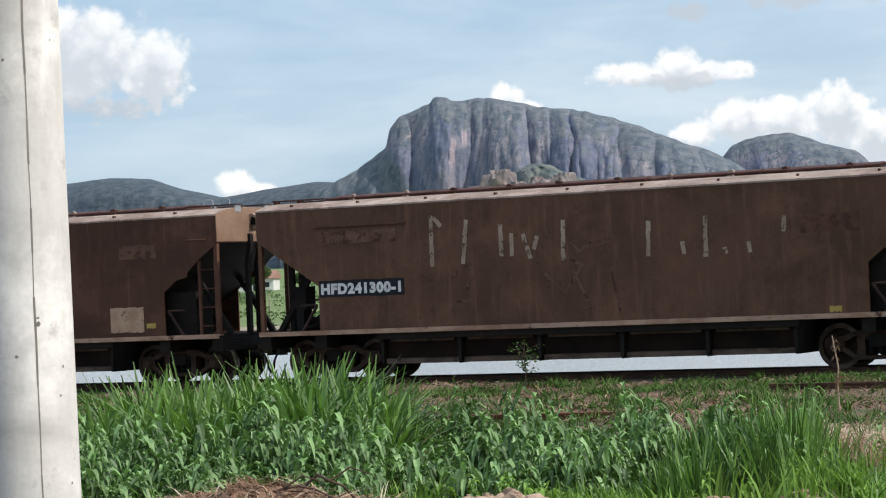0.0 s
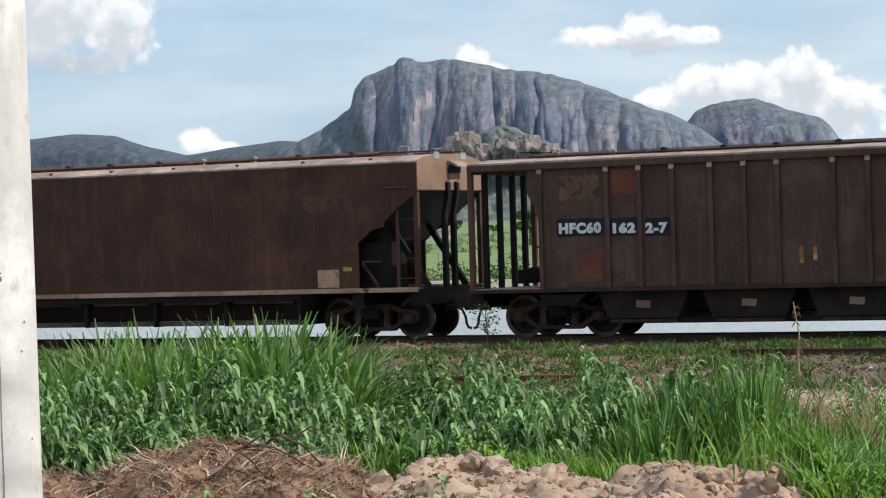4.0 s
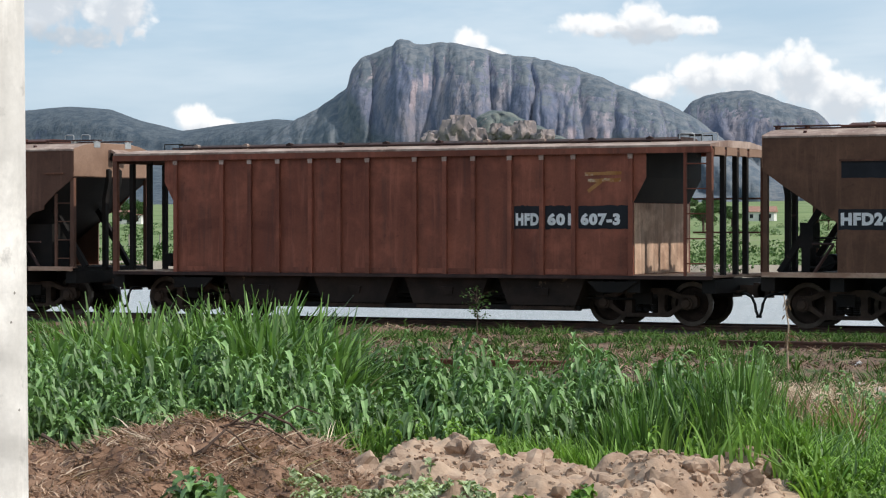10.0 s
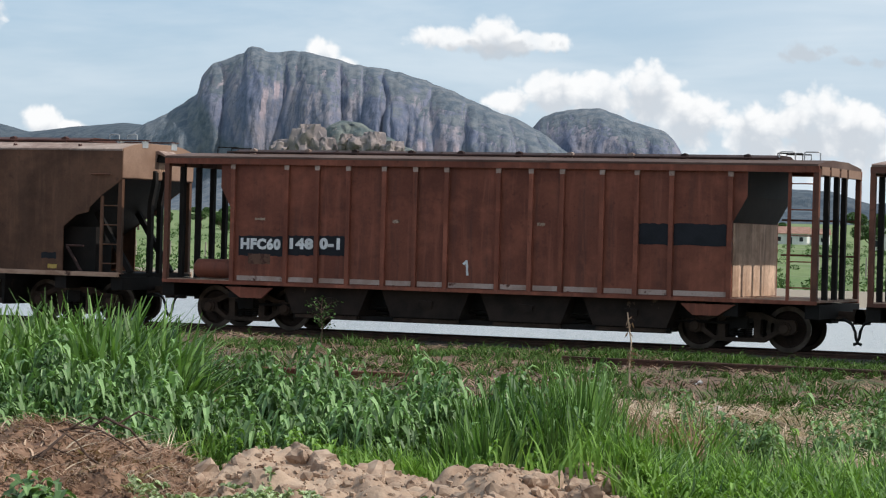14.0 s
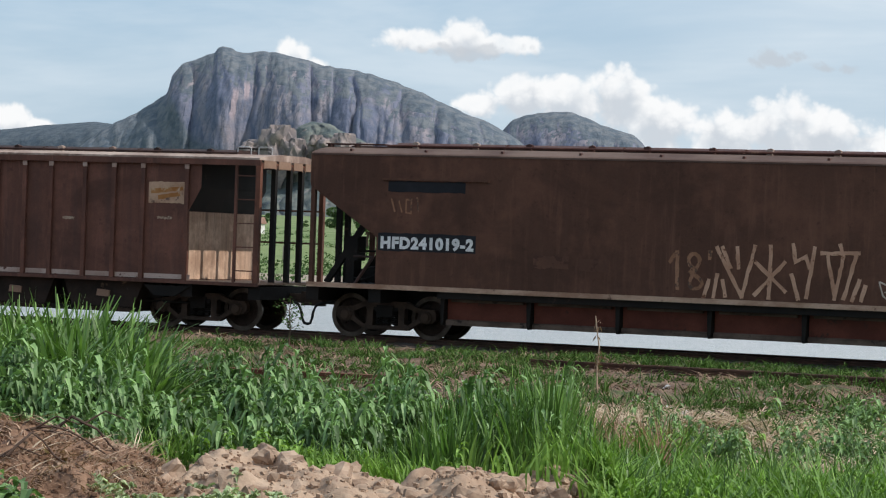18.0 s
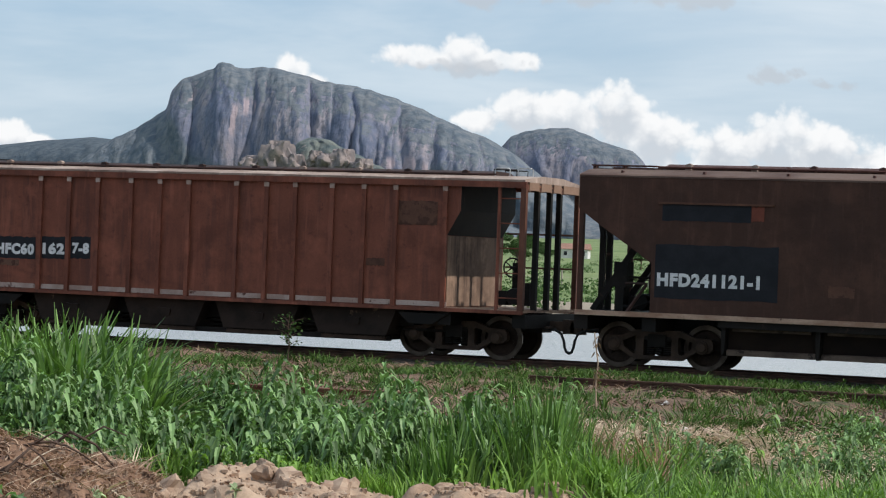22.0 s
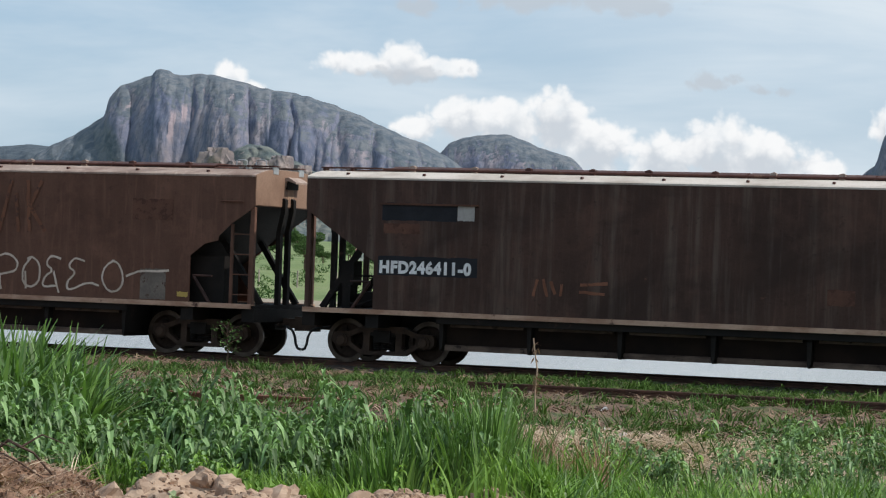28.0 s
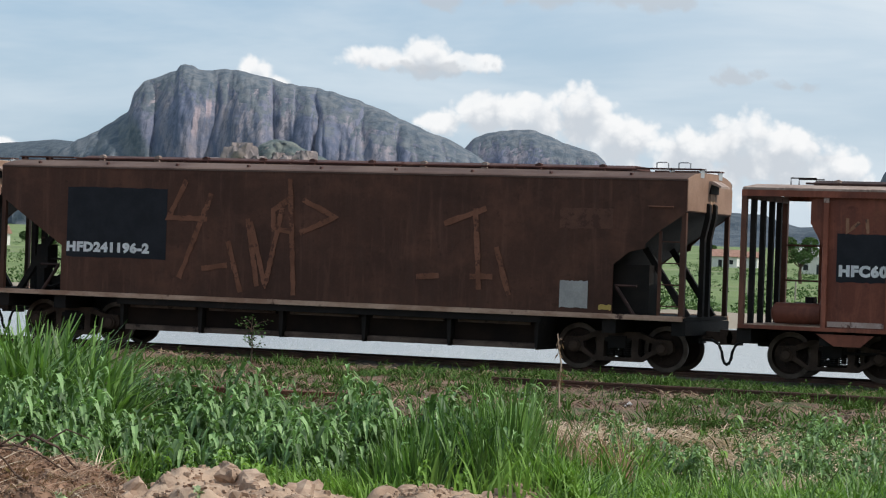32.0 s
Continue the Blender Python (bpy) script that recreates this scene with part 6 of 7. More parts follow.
mark(7, 10.56, 11.26, 1.99, 2.40, PLATE, "black repainted panel")
mark(7, 11.34, 12.41, 1.99, 2.41, PLATE, "black repainted panel")
spray(7, [[(7.00, 1.56), (7.02, 1.29)], [(6.94, 1.50), (7.00, 1.56)]], 0.050, LETTER, "single white painted numeral")
mark(7, 2.03, 2.55, 1.37, 1.58, FADEDPATCH, "pale scuffed patch")
mark(7, 2.17, 2.41, 2.28, 2.33, CHALK, "small white stencil")
mark(7, 5.34, 5.50, 2.29, 2.35, CHALK, "small white stencil")
mark(7, 8.50, 8.67, 2.30, 2.36, CHALK, "small white stencil")
mark(8, 1.81, 2.85, 1.55, 2.07, PLATE, "black number panel")
mark(8, 2.97, 3.63, 1.58, 2.10, PLATE, "black number panel")
mark(8, 3.73, 4.32, 1.60, 2.12, PLATE, "black number panel")
number(8, "HFC60", 1.87, 2.84, 1.69, 1.95)
number(8, "165", 3.04, 3.60, 1.72, 1.98)
number(8, "8-8", 3.77, 4.27, 1.74, 2.00)
mark(8, 11.44, 12.31, 2.60, 3.05, PALEPATCH, "bleached emblem patch")
spray(8, [[(11.52, 2.85), (12.23, 2.92)], [(11.70, 2.72), (12.17, 2.80)]], 0.090, ORANGE, "orange emblem stripes")
mark(8, 1.79, 2.85, 2.26, 2.58, BRIGHTRED, "brighter red repainted panel")
mark(8, 2.96, 3.62, 2.29, 2.61, BRIGHTRED, "brighter red repainted panel")
mark(8, 3.72, 4.33, 2.31, 2.62, BRIGHTRED, "brighter red repainted panel")
mark(8, 6.65, 7.60, 1.13, 1.82, BRIGHTRED, "brighter red repainted panel")
mark(8, 9.34, 9.63, 2.20, 2.26, CHALK, "small white stencil")
mark(8, 11.66, 12.01, 2.27, 2.32, CHALK, "small white stencil")
mark(8, 4.60, 4.80, 2.23, 2.29, CHALK, "small white stencil")
mark(9, 1.71, 3.40, 2.97, 3.19, PLATE, "black repainted panel")
mark(9, 1.52, 3.66, 1.78, 2.14, PLATE, "black number panel")
number(9, "HFD241019-2", 1.58, 3.62, 1.81, 2.07)
spray(9, [[(1.79, 2.84), (1.87, 2.57)], [(1.95, 2.81), (2.03, 2.57)], [(2.12, 2.81), (2.23, 2.82), (2.23, 2.54), (2.12, 2.56), (2.12, 2.81)], [(2.36, 2.86), (2.39, 2.58)]], 0.035, FADED, "scratched small lettering")
spray(9, [[(7.86, 1.97), (7.89, 1.25)], [(7.72, 1.78), (7.86, 1.97)], [(8.23, 1.64), (8.06, 1.79), (8.18, 1.98), (8.37, 1.84), (8.08, 1.37), (8.24, 1.23), (8.43, 1.39), (8.13, 1.60)], [(8.53, 1.99), (8.52, 1.84)]], 0.075, FADED, "large rust-orange sprayed numerals")
spray(9, [[(8.65, 2.08), (9.17, 1.15)], [(9.17, 1.15), (9.41, 2.13)], [(8.76, 2.08), (8.94, 1.69)], [(9.05, 2.09), (9.10, 1.69)], [(8.51, 1.45), (8.42, 1.12)], [(8.67, 1.56), (8.61, 1.13)], [(8.79, 1.46), (8.84, 1.14)], [(9.72, 2.14), (9.70, 1.15)], [(9.43, 1.82), (10.03, 1.28)], [(10.00, 1.84), (9.42, 1.20)], [(10.15, 2.18), (10.20, 1.85), (10.40, 1.96), (10.47, 1.74)], [(10.57, 2.14), (10.43, 1.18)], [(10.13, 1.62), (10.27, 1.15)], [(10.70, 2.03), (11.42, 2.06)], [(11.05, 2.21), (11.12, 1.99), (10.97, 1.18)], [(11.36, 2.00), (11.15, 1.19)], [(10.82, 1.98), (10.97, 1.26)], [(11.44, 1.56), (11.31, 1.16)], [(11.56, 1.45), (11.48, 1.17)]], 0.075, TAGPAINT, "tall bold pale sprayed tag")
spray(9, [[(11.82, 1.54), (11.90, 1.22), (12.10, 1.23), (12.20, 1.58), (12.01, 1.45), (11.82, 1.54)], [(12.32, 1.56), (12.40, 1.21), (12.63, 1.22), (12.74, 1.61), (12.53, 1.44), (12.32, 1.56)], [(11.92, 1.35), (12.10, 1.36)], [(12.43, 1.34), (12.63, 1.36)], [(12.11, 2.02), (12.17, 1.75), (12.09, 1.71)], [(12.29, 2.03), (12.58, 2.06), (12.44, 1.73)]], 0.030, WHITECHALK, "pair of sprayed mask shapes")
mark(9, 12.64, 13.68, 2.83, 3.20, FADED, "faded emblem patch")
mark(9, 12.75, 13.28, 1.16, 1.49, EMBLEM, "rust-coloured patch")
mark(9, 4.90, 5.64, 1.54, 1.79, EMBLEM, "rust-coloured patch")
mark(9, 5.86, 6.48, 1.52, 1.76, EMBLEM, "rust-coloured patch")
mark(9, 13.38, 13.58, 1.19, 1.26, YELLOW, "small yellow stencil mark")
mark(10, 1.74, 2.78, 1.64, 2.11, PLATE, "black number panel")
mark(10, 2.91, 3.54, 1.67, 2.14, PLATE, "black number panel")
mark(10, 3.66, 4.15, 1.69, 2.16, PLATE, "black number panel")
number(10, "HFC60", 1.78, 2.75, 1.73, 1.98)
number(10, "162", 2.96, 3.51, 1.76, 2.01)
number(10, "7-8", 3.70, 4.12, 1.79, 2.03)
mark(10, 11.32, 12.18, 2.64, 3.12, EMBLEM, "faded emblem patch")
mark(10, 10.64, 11.05, 1.79, 1.94, EMBLEM, "rust-coloured patch")
mark(10, 1.78, 2.38, 1.49, 1.61, FADEDPATCH, "pale scuffed patch")
mark(11, 1.62, 3.39, 2.87, 3.20, PLATE, "black repainted panel")
mark(11, 3.40, 3.65, 2.90, 3.17, BRIGHTRED, "bare red corner of the panel")
mark(11, 1.51, 3.96, 1.38, 2.42, PLATE, "large black number panel")
number(11, "HFD241121-1", 1.56, 3.61, 1.61, 1.87)
spray(11, [[(11.05, 1.76), (10.83, 1.40)], [(10.94, 1.62), (10.81, 1.13)], [(11.10, 1.78), (10.90, 1.18)]], 0.120, GREENSMEAR, "green paint smear")
mark(11, 12.45, 13.69, 2.93, 3.25, EMBLEM, "faded emblem patch")
mark(11, 4.94, 5.44, 1.52, 1.73, EMBLEM, "rust-coloured patch")
mark(11, 13.38, 13.61, 1.17, 1.26, YELLOW, "small yellow stencil mark")
mark(11, 10.69, 10.74, 2.01, 2.08, CHALK, "white paint spot")
mark(12, 1.44, 3.58, 2.87, 3.23, PLATE, "black repainted panel")
mark(12, 1.45, 3.93, 1.64, 2.16, PLATE, "black number panel")
number(12, "HFD241380-9", 1.51, 3.67, 1.78, 2.04)
spray(12, [[(0.03, 3.53), (0.21, 3.30), (0.34, 3.53), (0.54, 3.30), (0.80, 3.54), (1.01, 3.31)], [(0.48, 3.24), (0.81, 3.23)], [(0.82, 3.08), (0.87, 2.73)], [(0.43, 2.95), (0.83, 2.73), (1.18, 3.00)], [(0.50, 2.72), (0.90, 2.67), (1.29, 2.77)], [(0.83, 2.67), (0.91, 2.32)], [(1.10, 2.67), (1.24, 2.35)]], 0.034, CHALK, "pale scratched tag")
spray(12, [[(3.97, 3.32), (4.30, 2.41), (4.54, 3.33)], [(4.82, 2.43), (4.88, 1.98)], [(5.59, 3.41), (5.82, 2.34)], [(5.94, 2.35), (5.94, 3.36), (6.46, 3.03)], [(6.81, 3.38), (6.91, 2.38)], [(7.17, 3.44), (7.21, 2.38)], [(6.86, 2.88), (7.19, 2.89)], [(8.71, 3.47), (8.81, 2.32)], [(8.77, 3.48), (9.16, 2.44), (9.41, 3.49)], [(9.54, 3.22), (9.62, 2.45)], [(9.82, 3.50), (9.89, 2.46)], [(9.87, 2.95), (10.16, 3.50)], [(9.90, 2.95), (10.26, 2.47)], [(3.28, 1.58), (4.80, 1.41)], [(6.03, 1.45), (7.37, 1.44)], [(1.89, 2.52), (1.97, 2.81)]], 0.08, RUSTTAG, "row of faint rust-coloured sprayed letters")
spray(12, [[(8.57, 1.65), (8.73, 1.55), (8.56, 1.27), (8.85, 1.22)], [(8.72, 1.71), (9.02, 1.61)], [(9.09, 1.25), (9.01, 1.78), (9.14, 1.91), (9.41, 1.97), (9.65, 1.80), (9.60, 1.58), (9.19, 1.51)], [(9.20, 1.48), (9.24, 1.21)], [(9.96, 1.90), (9.77, 1.69), (9.76, 1.37), (9.96, 1.24), (10.18, 1.38), (10.19, 1.76), (9.99, 1.92), (9.88, 1.86)], [(10.68, 1.89), (10.45, 1.96), (10.31, 1.77), (10.52, 1.64), (10.29, 1.49), (10.24, 1.27), (10.58, 1.31)]], 0.045, WHITECHALK, "round white sprayed letters")
spray(12, [[(11.25, 1.85), (11.02, 1.93), (10.85, 1.73), (11.08, 1.61), (10.84, 1.43), (10.87, 1.19), (11.32, 1.42), (11.60, 1.35)], [(11.95, 1.88), (11.73, 1.76), (11.67, 1.49), (11.83, 1.23), (12.11, 1.26), (12.21, 1.51), (12.09, 1.83), (11.92, 1.88)], [(12.26, 1.57), (12.53, 1.68), (13.25, 1.71)], [(10.52, 1.61), (10.65, 1.18)], [(9.83, 1.59), (9.86, 1.24)]], 0.045, WHITECHALK, "round white sprayed letters")
mark(12, 12.59, 13.19, 1.12, 1.74, DULLGREY, "scuffed grey patch")
mark(12, 13.46, 13.71, 1.19, 1.29, YELLOW, "small yellow stencil mark")
mark(12, 12.36, 13.31, 2.76, 3.19, EMBLEM, "faded emblem patch")
mark(13, 1.62, 3.23, 2.88, 3.23, PLATE, "black repainted panel")
mark(13, 3.24, 3.60, 2.90, 3.20, GREYPATCH, "pale grey square")
mark(13, 1.56, 3.69, 1.79, 2.17, PLATE, "black number panel")
number(13, "HFD246411-0", 1.60, 3.57, 1.82, 2.09)
mark(13, 12.90, 13.80, 1.10, 1.65, PALEPATCH, "bare pale patch")
mark(13, 12.57, 12.83, 1.21, 1.30, YELLOW, "small yellow stencil mark")
mark(13, 12.79, 12.87, 1.24, 1.56, GREYPATCH, "narrow pale mark")
spray(13, [[(4.96, 1.79), (4.88, 1.49)], [(5.08, 1.79), (5.16, 1.50)], [(5.24, 1.76), (5.32, 1.54)], [(5.46, 1.71), (5.44, 1.51)], [(5.86, 1.73), (6.38, 1.77)], [(5.84, 1.59), (6.33, 1.56)]], 0.060, RUSTBRIGHT, "faint rust-coloured lettering")
mark(13, 10.70, 11.23, 1.51, 1.81, EMBLEM, "rust-coloured patch")
mark(13, 12.62, 13.68, 2.81, 3.12, EMBLEM, "faded emblem patch")
mark(13, 1.66, 2.44, 2.62, 2.82, EMBLEM, "rust-coloured patch")
mark(14, 1.54, 3.93, 1.82, 3.29, PLATE, "large black number panel")
number(14, "HFD241196-2", 1.55, 3.54, 1.92, 2.15)
spray(14, [[(4.35, 3.45), (3.98, 2.70), (4.84, 2.69)], [(4.95, 3.19), (4.27, 1.48)], [(5.82, 2.69), (6.07, 1.37)], [(6.59, 2.94), (6.26, 1.37), (5.89, 2.63)], [(5.39, 2.21), (5.69, 1.24)], [(4.82, 1.67), (5.34, 1.75)], [(6.76, 3.52), (6.91, 1.23)], [(6.77, 3.15), (6.40, 2.91), (6.41, 2.53), (6.84, 2.49)], [(7.09, 3.13), (7.80, 2.80), (7.05, 2.47)], [(11.05, 3.05), (10.22, 2.75)], [(10.85, 3.02), (10.96, 1.49)], [(9.65, 1.67), (10.07, 1.70)], [(11.32, 2.28), (11.59, 1.40)], [(10.80, 1.71), (11.22, 1.72)]], 0.110, RUSTBRIGHT, "large faded orange-brown sprayed tags")
mark(14, 12.62, 13.71, 2.72, 3.12, EMBLEM, "faded emblem patch")
mark(14, 12.66, 13.24, 1.18, 1.70, GREYPATCH, "grey primer patch")
mark(14, 13.47, 13.73, 1.16, 1.26, YELLOW, "small yellow stencil mark")
mark(15, 1.73, 2.89, 1.86, 2.76, PLATE, "black number panel")
number(15, "HFC60", 1.78, 2.71, 1.96, 2.19)
spray(15, [[(1.92, 3.04), (1.92, 2.79), (2.13, 2.97)], [(2.29, 3.03), (2.31, 2.80)]], 0.060, FADED, "faded old lettering")
ledge(1, 1.37, 3.64, 3.31)
ledge(2, 1.33, 3.68, 3.28)
ledge(6, 1.65, 4.02, 3.24)
ledge(9, 1.59, 3.91, 3.22)
ledge(11, 1.55, 3.84, 3.21)
ledge(12, 1.38, 3.66, 3.22)
ledge(13, 1.59, 3.68, 3.21)
ledge(4, 1.75, 3.80, 3.28)


def air_tank(i):
    w, half, inset = CARS[i]
    bm = bmesh.new()
    lathe(bm, [(0.02, -0.52), (0.14, -0.50), (0.2, -0.44), (0.2, 0.44), (0.14, 0.50), (0.02, 0.52)], 20)
    for v in bm.verts:
        v.co = Vector((v.co.y + 1.05 - half, v.co.x - 1.05, v.co.z + 1.24))
    part("air_tank", bm, RED, w, "red-brown air tank on the end platform", True)


air_tank(7), air_tank(15)
for i in (7, 15):
    paint(CARS[i][0], RED, ("bolster_plate",))
brake_gear(CARS[10][0], CARS[10][1] - 0.55, -0.45)


SAPLING, STALK = (-27.0, 50.6, 0.95), (-20.05, 38.0, 1.17)


# ---- yard: heaps, plants, litter ----
def polar(az, d):
    a = np.radians(az)
    return d * np.sin(a), d * np.cos(a)


def lie(x, y):
    """Height of the yard with its heaps."""
    z = ground_height(x, y)
    for h in HEAPS:
        z = np.maximum(z, heap_height(x, y, *h))
    return z


HEAPS = [  # azimuth, distance, half width, half depth, height, seed
    (-33.4, 20.6, 1.6, 2.2, 0.52, 71), (-30.8, 20.8, 0.7, 1.4, 0.46, 72), (-27.4, 20.9, 1.1, 2.0, 0.34, 73), (-25.4, 20.2, 0.7, 1.5, 0.22, 74), (-22.8, 20.6, 1.1, 1.9, 0.31, 75), (-20.8, 20.9, 0.6, 1.2, 0.30, 76), (-37.5, 20.4, 1.5, 1.8, 0.4, 77)]


def heap_height(x, y, az, d, wide, deep, high, seed):
    a = radians(az)
    t, r = x * math.cos(a) - y * math.sin(a), x * math.sin(a) + y * math.cos(a) - d
    r = np.where(r < 0, r / (deep * 1.5), r / (deep * 0.55))
    q = (t / wide) ** 2 + r ** 2
    crag = lambda size, k: smooth_noise(x, y, size, seed + k) + 0.5 * np.abs(smooth_noise(x + y, y - x, size, seed + k + 9))
    lump = 0.16 * smooth_noise(x, y, 0.7, seed) + 0.20 * crag(0.34, 1) + 0.13 * crag(0.17, 2) + 0.05 * crag(0.08, 3)
    swell = np.exp(-1.1 * q)
    return -0.30 + (high + 0.1) * swell + lump * np.clip(swell * 2.2, 0, 1)


for h in HEAPS:
    cx, cy = polar(h[0], h[1])
    ax = np.arange(-3.2, 3.2, 0.028)
    soil = h[0] < -29.5
    ob = grid_sheet("earth_mound", ax * (h[2] / 1.35) + cx, ax * (h[3] / 1.5) + cy, lambda x, y, h=h: heap_height(x, y, *h), DEBRIS if soil else SAND)
    tagged(ob, "heap of brown earth full of dry roots" if soil else "low heap of pale lumpy clay sand", "earth heap", "heaps along the yard")

rng = np.random.RandomState(5)


def clod_mesh(seed):
    bm = bmesh.new()
    bmesh.ops.create_icosphere(bm, subdivisions=2, radius=1.0)
    for v in bm.verts:
        for axis in range(3):      # broken faces
            v.co[axis] = max(-0.72, min(0.72, v.co[axis]))
        v.co *= 0.9 + 0.45 * noise.noise(v.co * 1.4 + Vector((seed * 7.1, 0, 0)))
        v.co.z *= 0.7
    return mesh_of("clod", bm, CLOD)


CLODS = [clod_mesh(i) for i in range(5)]
for i in range(290):
    h = HEAPS[rng.choice([1, 2, 2, 2, 2, 3, 4, 4, 4, 4, 5])]
    x, y = polar(h[0] + rng.normal(0, 1.9), h[1] + rng.uniform(-1.6, 0.5))
    s = new("clod", CLODS[i % 5])
    r = rng.uniform(0.025, 0.06) if i % 3 else rng.uniform(0.07, 0.17)
    s.location, s.scale, s.rotation_euler = (x, y, float(lie(np.array(x), np.array(y))) - r * 0.15), (r, r * rng.uniform(0.7, 1.2), r), (rng.uniform(0, 6), 0, rng.uniform(0, 6))
    tagged(s, "dry clod of pale clay on the heap", "clod", "clods on the heaps")


def crumbs(name, x, y, z, r, material, label, category):
    """Small broken lumps, joined."""
    cube = np.array([(a, b, c) for a in (-0.7, 0.7) for b in (-0.7, 0.7) for c in (-0.5, 0.5)])
    turn = rng.uniform(0, math.tau, len(x))
    rot = np.stack([np.stack([np.cos(turn), -np.sin(turn), 0 * turn], 1), np.stack([np.sin(turn), np.cos(turn), 0 * turn], 1), np.stack([0 * turn, 0 * turn, 1 + 0 * turn], 1)], 1)
    lump = cube[None] * rng.uniform(0.55, 1.25, (len(x), 8, 3)) * r[:, None, None]
    verts = (np.einsum("nij,nkj->nki", rot, lump) + np.stack([x, y, z], 1)[:, None, :]).reshape(-1, 3)
    quad = np.array([(0, 1, 3, 2), (4, 6, 7, 5), (0, 4, 5, 1), (2, 3, 7, 6), (0, 2, 6, 4), (1, 5, 7, 3)])
    tagged(sheet(name, verts.tolist(), (quad[None] + (np.arange(len(x)) * 8)[:, None, None]).reshape(-1, 4).tolist(), material), label, category, kind="stuff")


for pick, mat, label in (((1, 2, 2, 3, 4, 4, 5), SAND, "crumbled pale clay on the heaps"), ((0, 0, 0, 0, 0, 1, 6), DEBRIS, "darker broken soil on the heaps")):
    which = np.array(HEAPS)[rng.choice(pick, 2600)]
    x, y = polar(which[:, 0] + rng.normal(0, 2.0, 2600), which[:, 1] + rng.uniform(-2.6, 0.5, 2600))
    r = rng.uniform(0.006, 0.022, 2600) * rng.choice([0.7, 1.0, 1.0, 1.8], 2600)
    crumbs("clay_crumbs", x, y, lie(x, y) + r * 0.3, r, mat, label, "soil crumbs")


def ribbons(name, x, y, z, h, w, lean, bend, material, label, seg=4, category="grass", to=None):
    """Grass blades: narrow tapered ribbons that lean and bow over."""
    n = len(x)
    face = rng.uniform(0, math.tau, n)
    if to is None:
        to = smooth_noise(x, y, 0.55, 7) * 2.2 * math.tau + rng.normal(0, 0.8, n)
    else:       # blades bow over their flat side
        face = to + math.pi / 2 + rng.normal(0, 0.45, n)
    k = np.linspace(0, 1, seg + 1)[None, :]
    reach = lean[:, None] * k * h[:, None] + bend[:, None] * k ** 2.2 * h[:, None]
    up = h[:, None] * (k - 0.45 * bend[:, None] * k ** 2.6)
    px, py, pz = x[:, None] + np.cos(to)[:, None] * reach, y[:, None] + np.sin(to)[:, None] * reach, z[:, None] + up
    half = (w[:, None] / 2) * np.clip(1.15 - k ** 1.6, 0.06, 1.0)
    dx, dy = np.cos(face)[:, None] * half, np.sin(face)[:, None] * half
    a, b = np.stack([px - dx, py - dy, pz], 2), np.stack([px + dx, py + dy, pz], 2)
    verts = np.stack([a, b], 2).reshape(-1, 3)
    base = (np.arange(n) * (seg + 1) * 2)[:, None] + (np.arange(seg) * 2)[None, :]
    faces = np.stack([base, base + 1, base + 3, base + 2], 2).reshape(-1, 4)
    return tagged(sheet(name, verts.tolist(), faces.tolist(), material), label, category, kind="stuff")


def leaves(name, x, y, z, h, count, size, material, label, droop=0.6, category="weeds", broad=(0.20, 0.31)):
    """Leafy plants: leaves set along upright stems, each a folded pointed blade."""
    n = len(x)
    lean = rng.normal(0, 0.14, (n, 2)) * h[:, None]
    total = n * count
    k = (np.tile(np.arange(count), (n, 1)) + rng.uniform(0, 1, (n, count))) / count
    k = 0.30 + 0.70 * k
    bx = (x[:, None] + lean[:, :1] * k).ravel()
    by = (y[:, None] + lean[:, 1:] * k).ravel()
    bz = (z[:, None] + h[:, None] * k).ravel()
    a = (np.tile(np.arange(count) * 2.4, (n, 1)) + rng.uniform(0, 1.5, (n, count))).ravel()
    L = size * rng.uniform(0.6, 1.25, total)
    wd = L * rng.uniform(*broad, total)
    up = rng.uniform(0.0, 1.0, total)
    ca, sa, twist = np.cos(a), np.sin(a), rng.uniform(-0.35, 0.35, total)
    P = lambda f, side, dz: np.stack([bx + ca * L * f * (1 - 0.3 * f) - sa * side, by + sa * L * f * (1 - 0.3 * f) + ca * side, bz + L * (up * f - droop * f ** 2.0) + dz + side * twist], 1)
    verts = np.stack([P(0, 0, 0), P(0.32, wd / 2, 0.014), P(0.32, 0, 0), P(0.32, -wd / 2, 0.014), P(0.68, wd * 0.38, 0.012), P(0.68, 0, 0), P(0.68, -wd * 0.38, 0.012), P(1.0, 0, 0)], 1).reshape(-1, 3)
    i = np.arange(total) * 8
    tri = lambda *q: np.stack([i + k for k in q], 1)
    faces = np.concatenate([tri(0, 2, 1), tri(0, 3, 2), tri(1, 2, 5), tri(1, 5, 4), tri(2, 3, 6), tri(2, 6, 5), tri(4, 5, 7), tri(5, 6, 7)])
    # stems
    m = len(verts)
    sv = np.stack([np.stack([x - 0.006, y, z], 1), np.stack([x + 0.006, y, z], 1), np.stack([x + lean[:, 0], y + lean[:, 1], z + h], 1)], 1).reshape(-1, 3)
    j = m + np.arange(n) * 3
    faces = np.concatenate([faces, np.stack([j, j + 1, j + 2], 1)])
    return tagged(sheet(name, np.concatenate([verts, sv]).tolist(), faces.tolist(), material), label, category, kind="stuff")


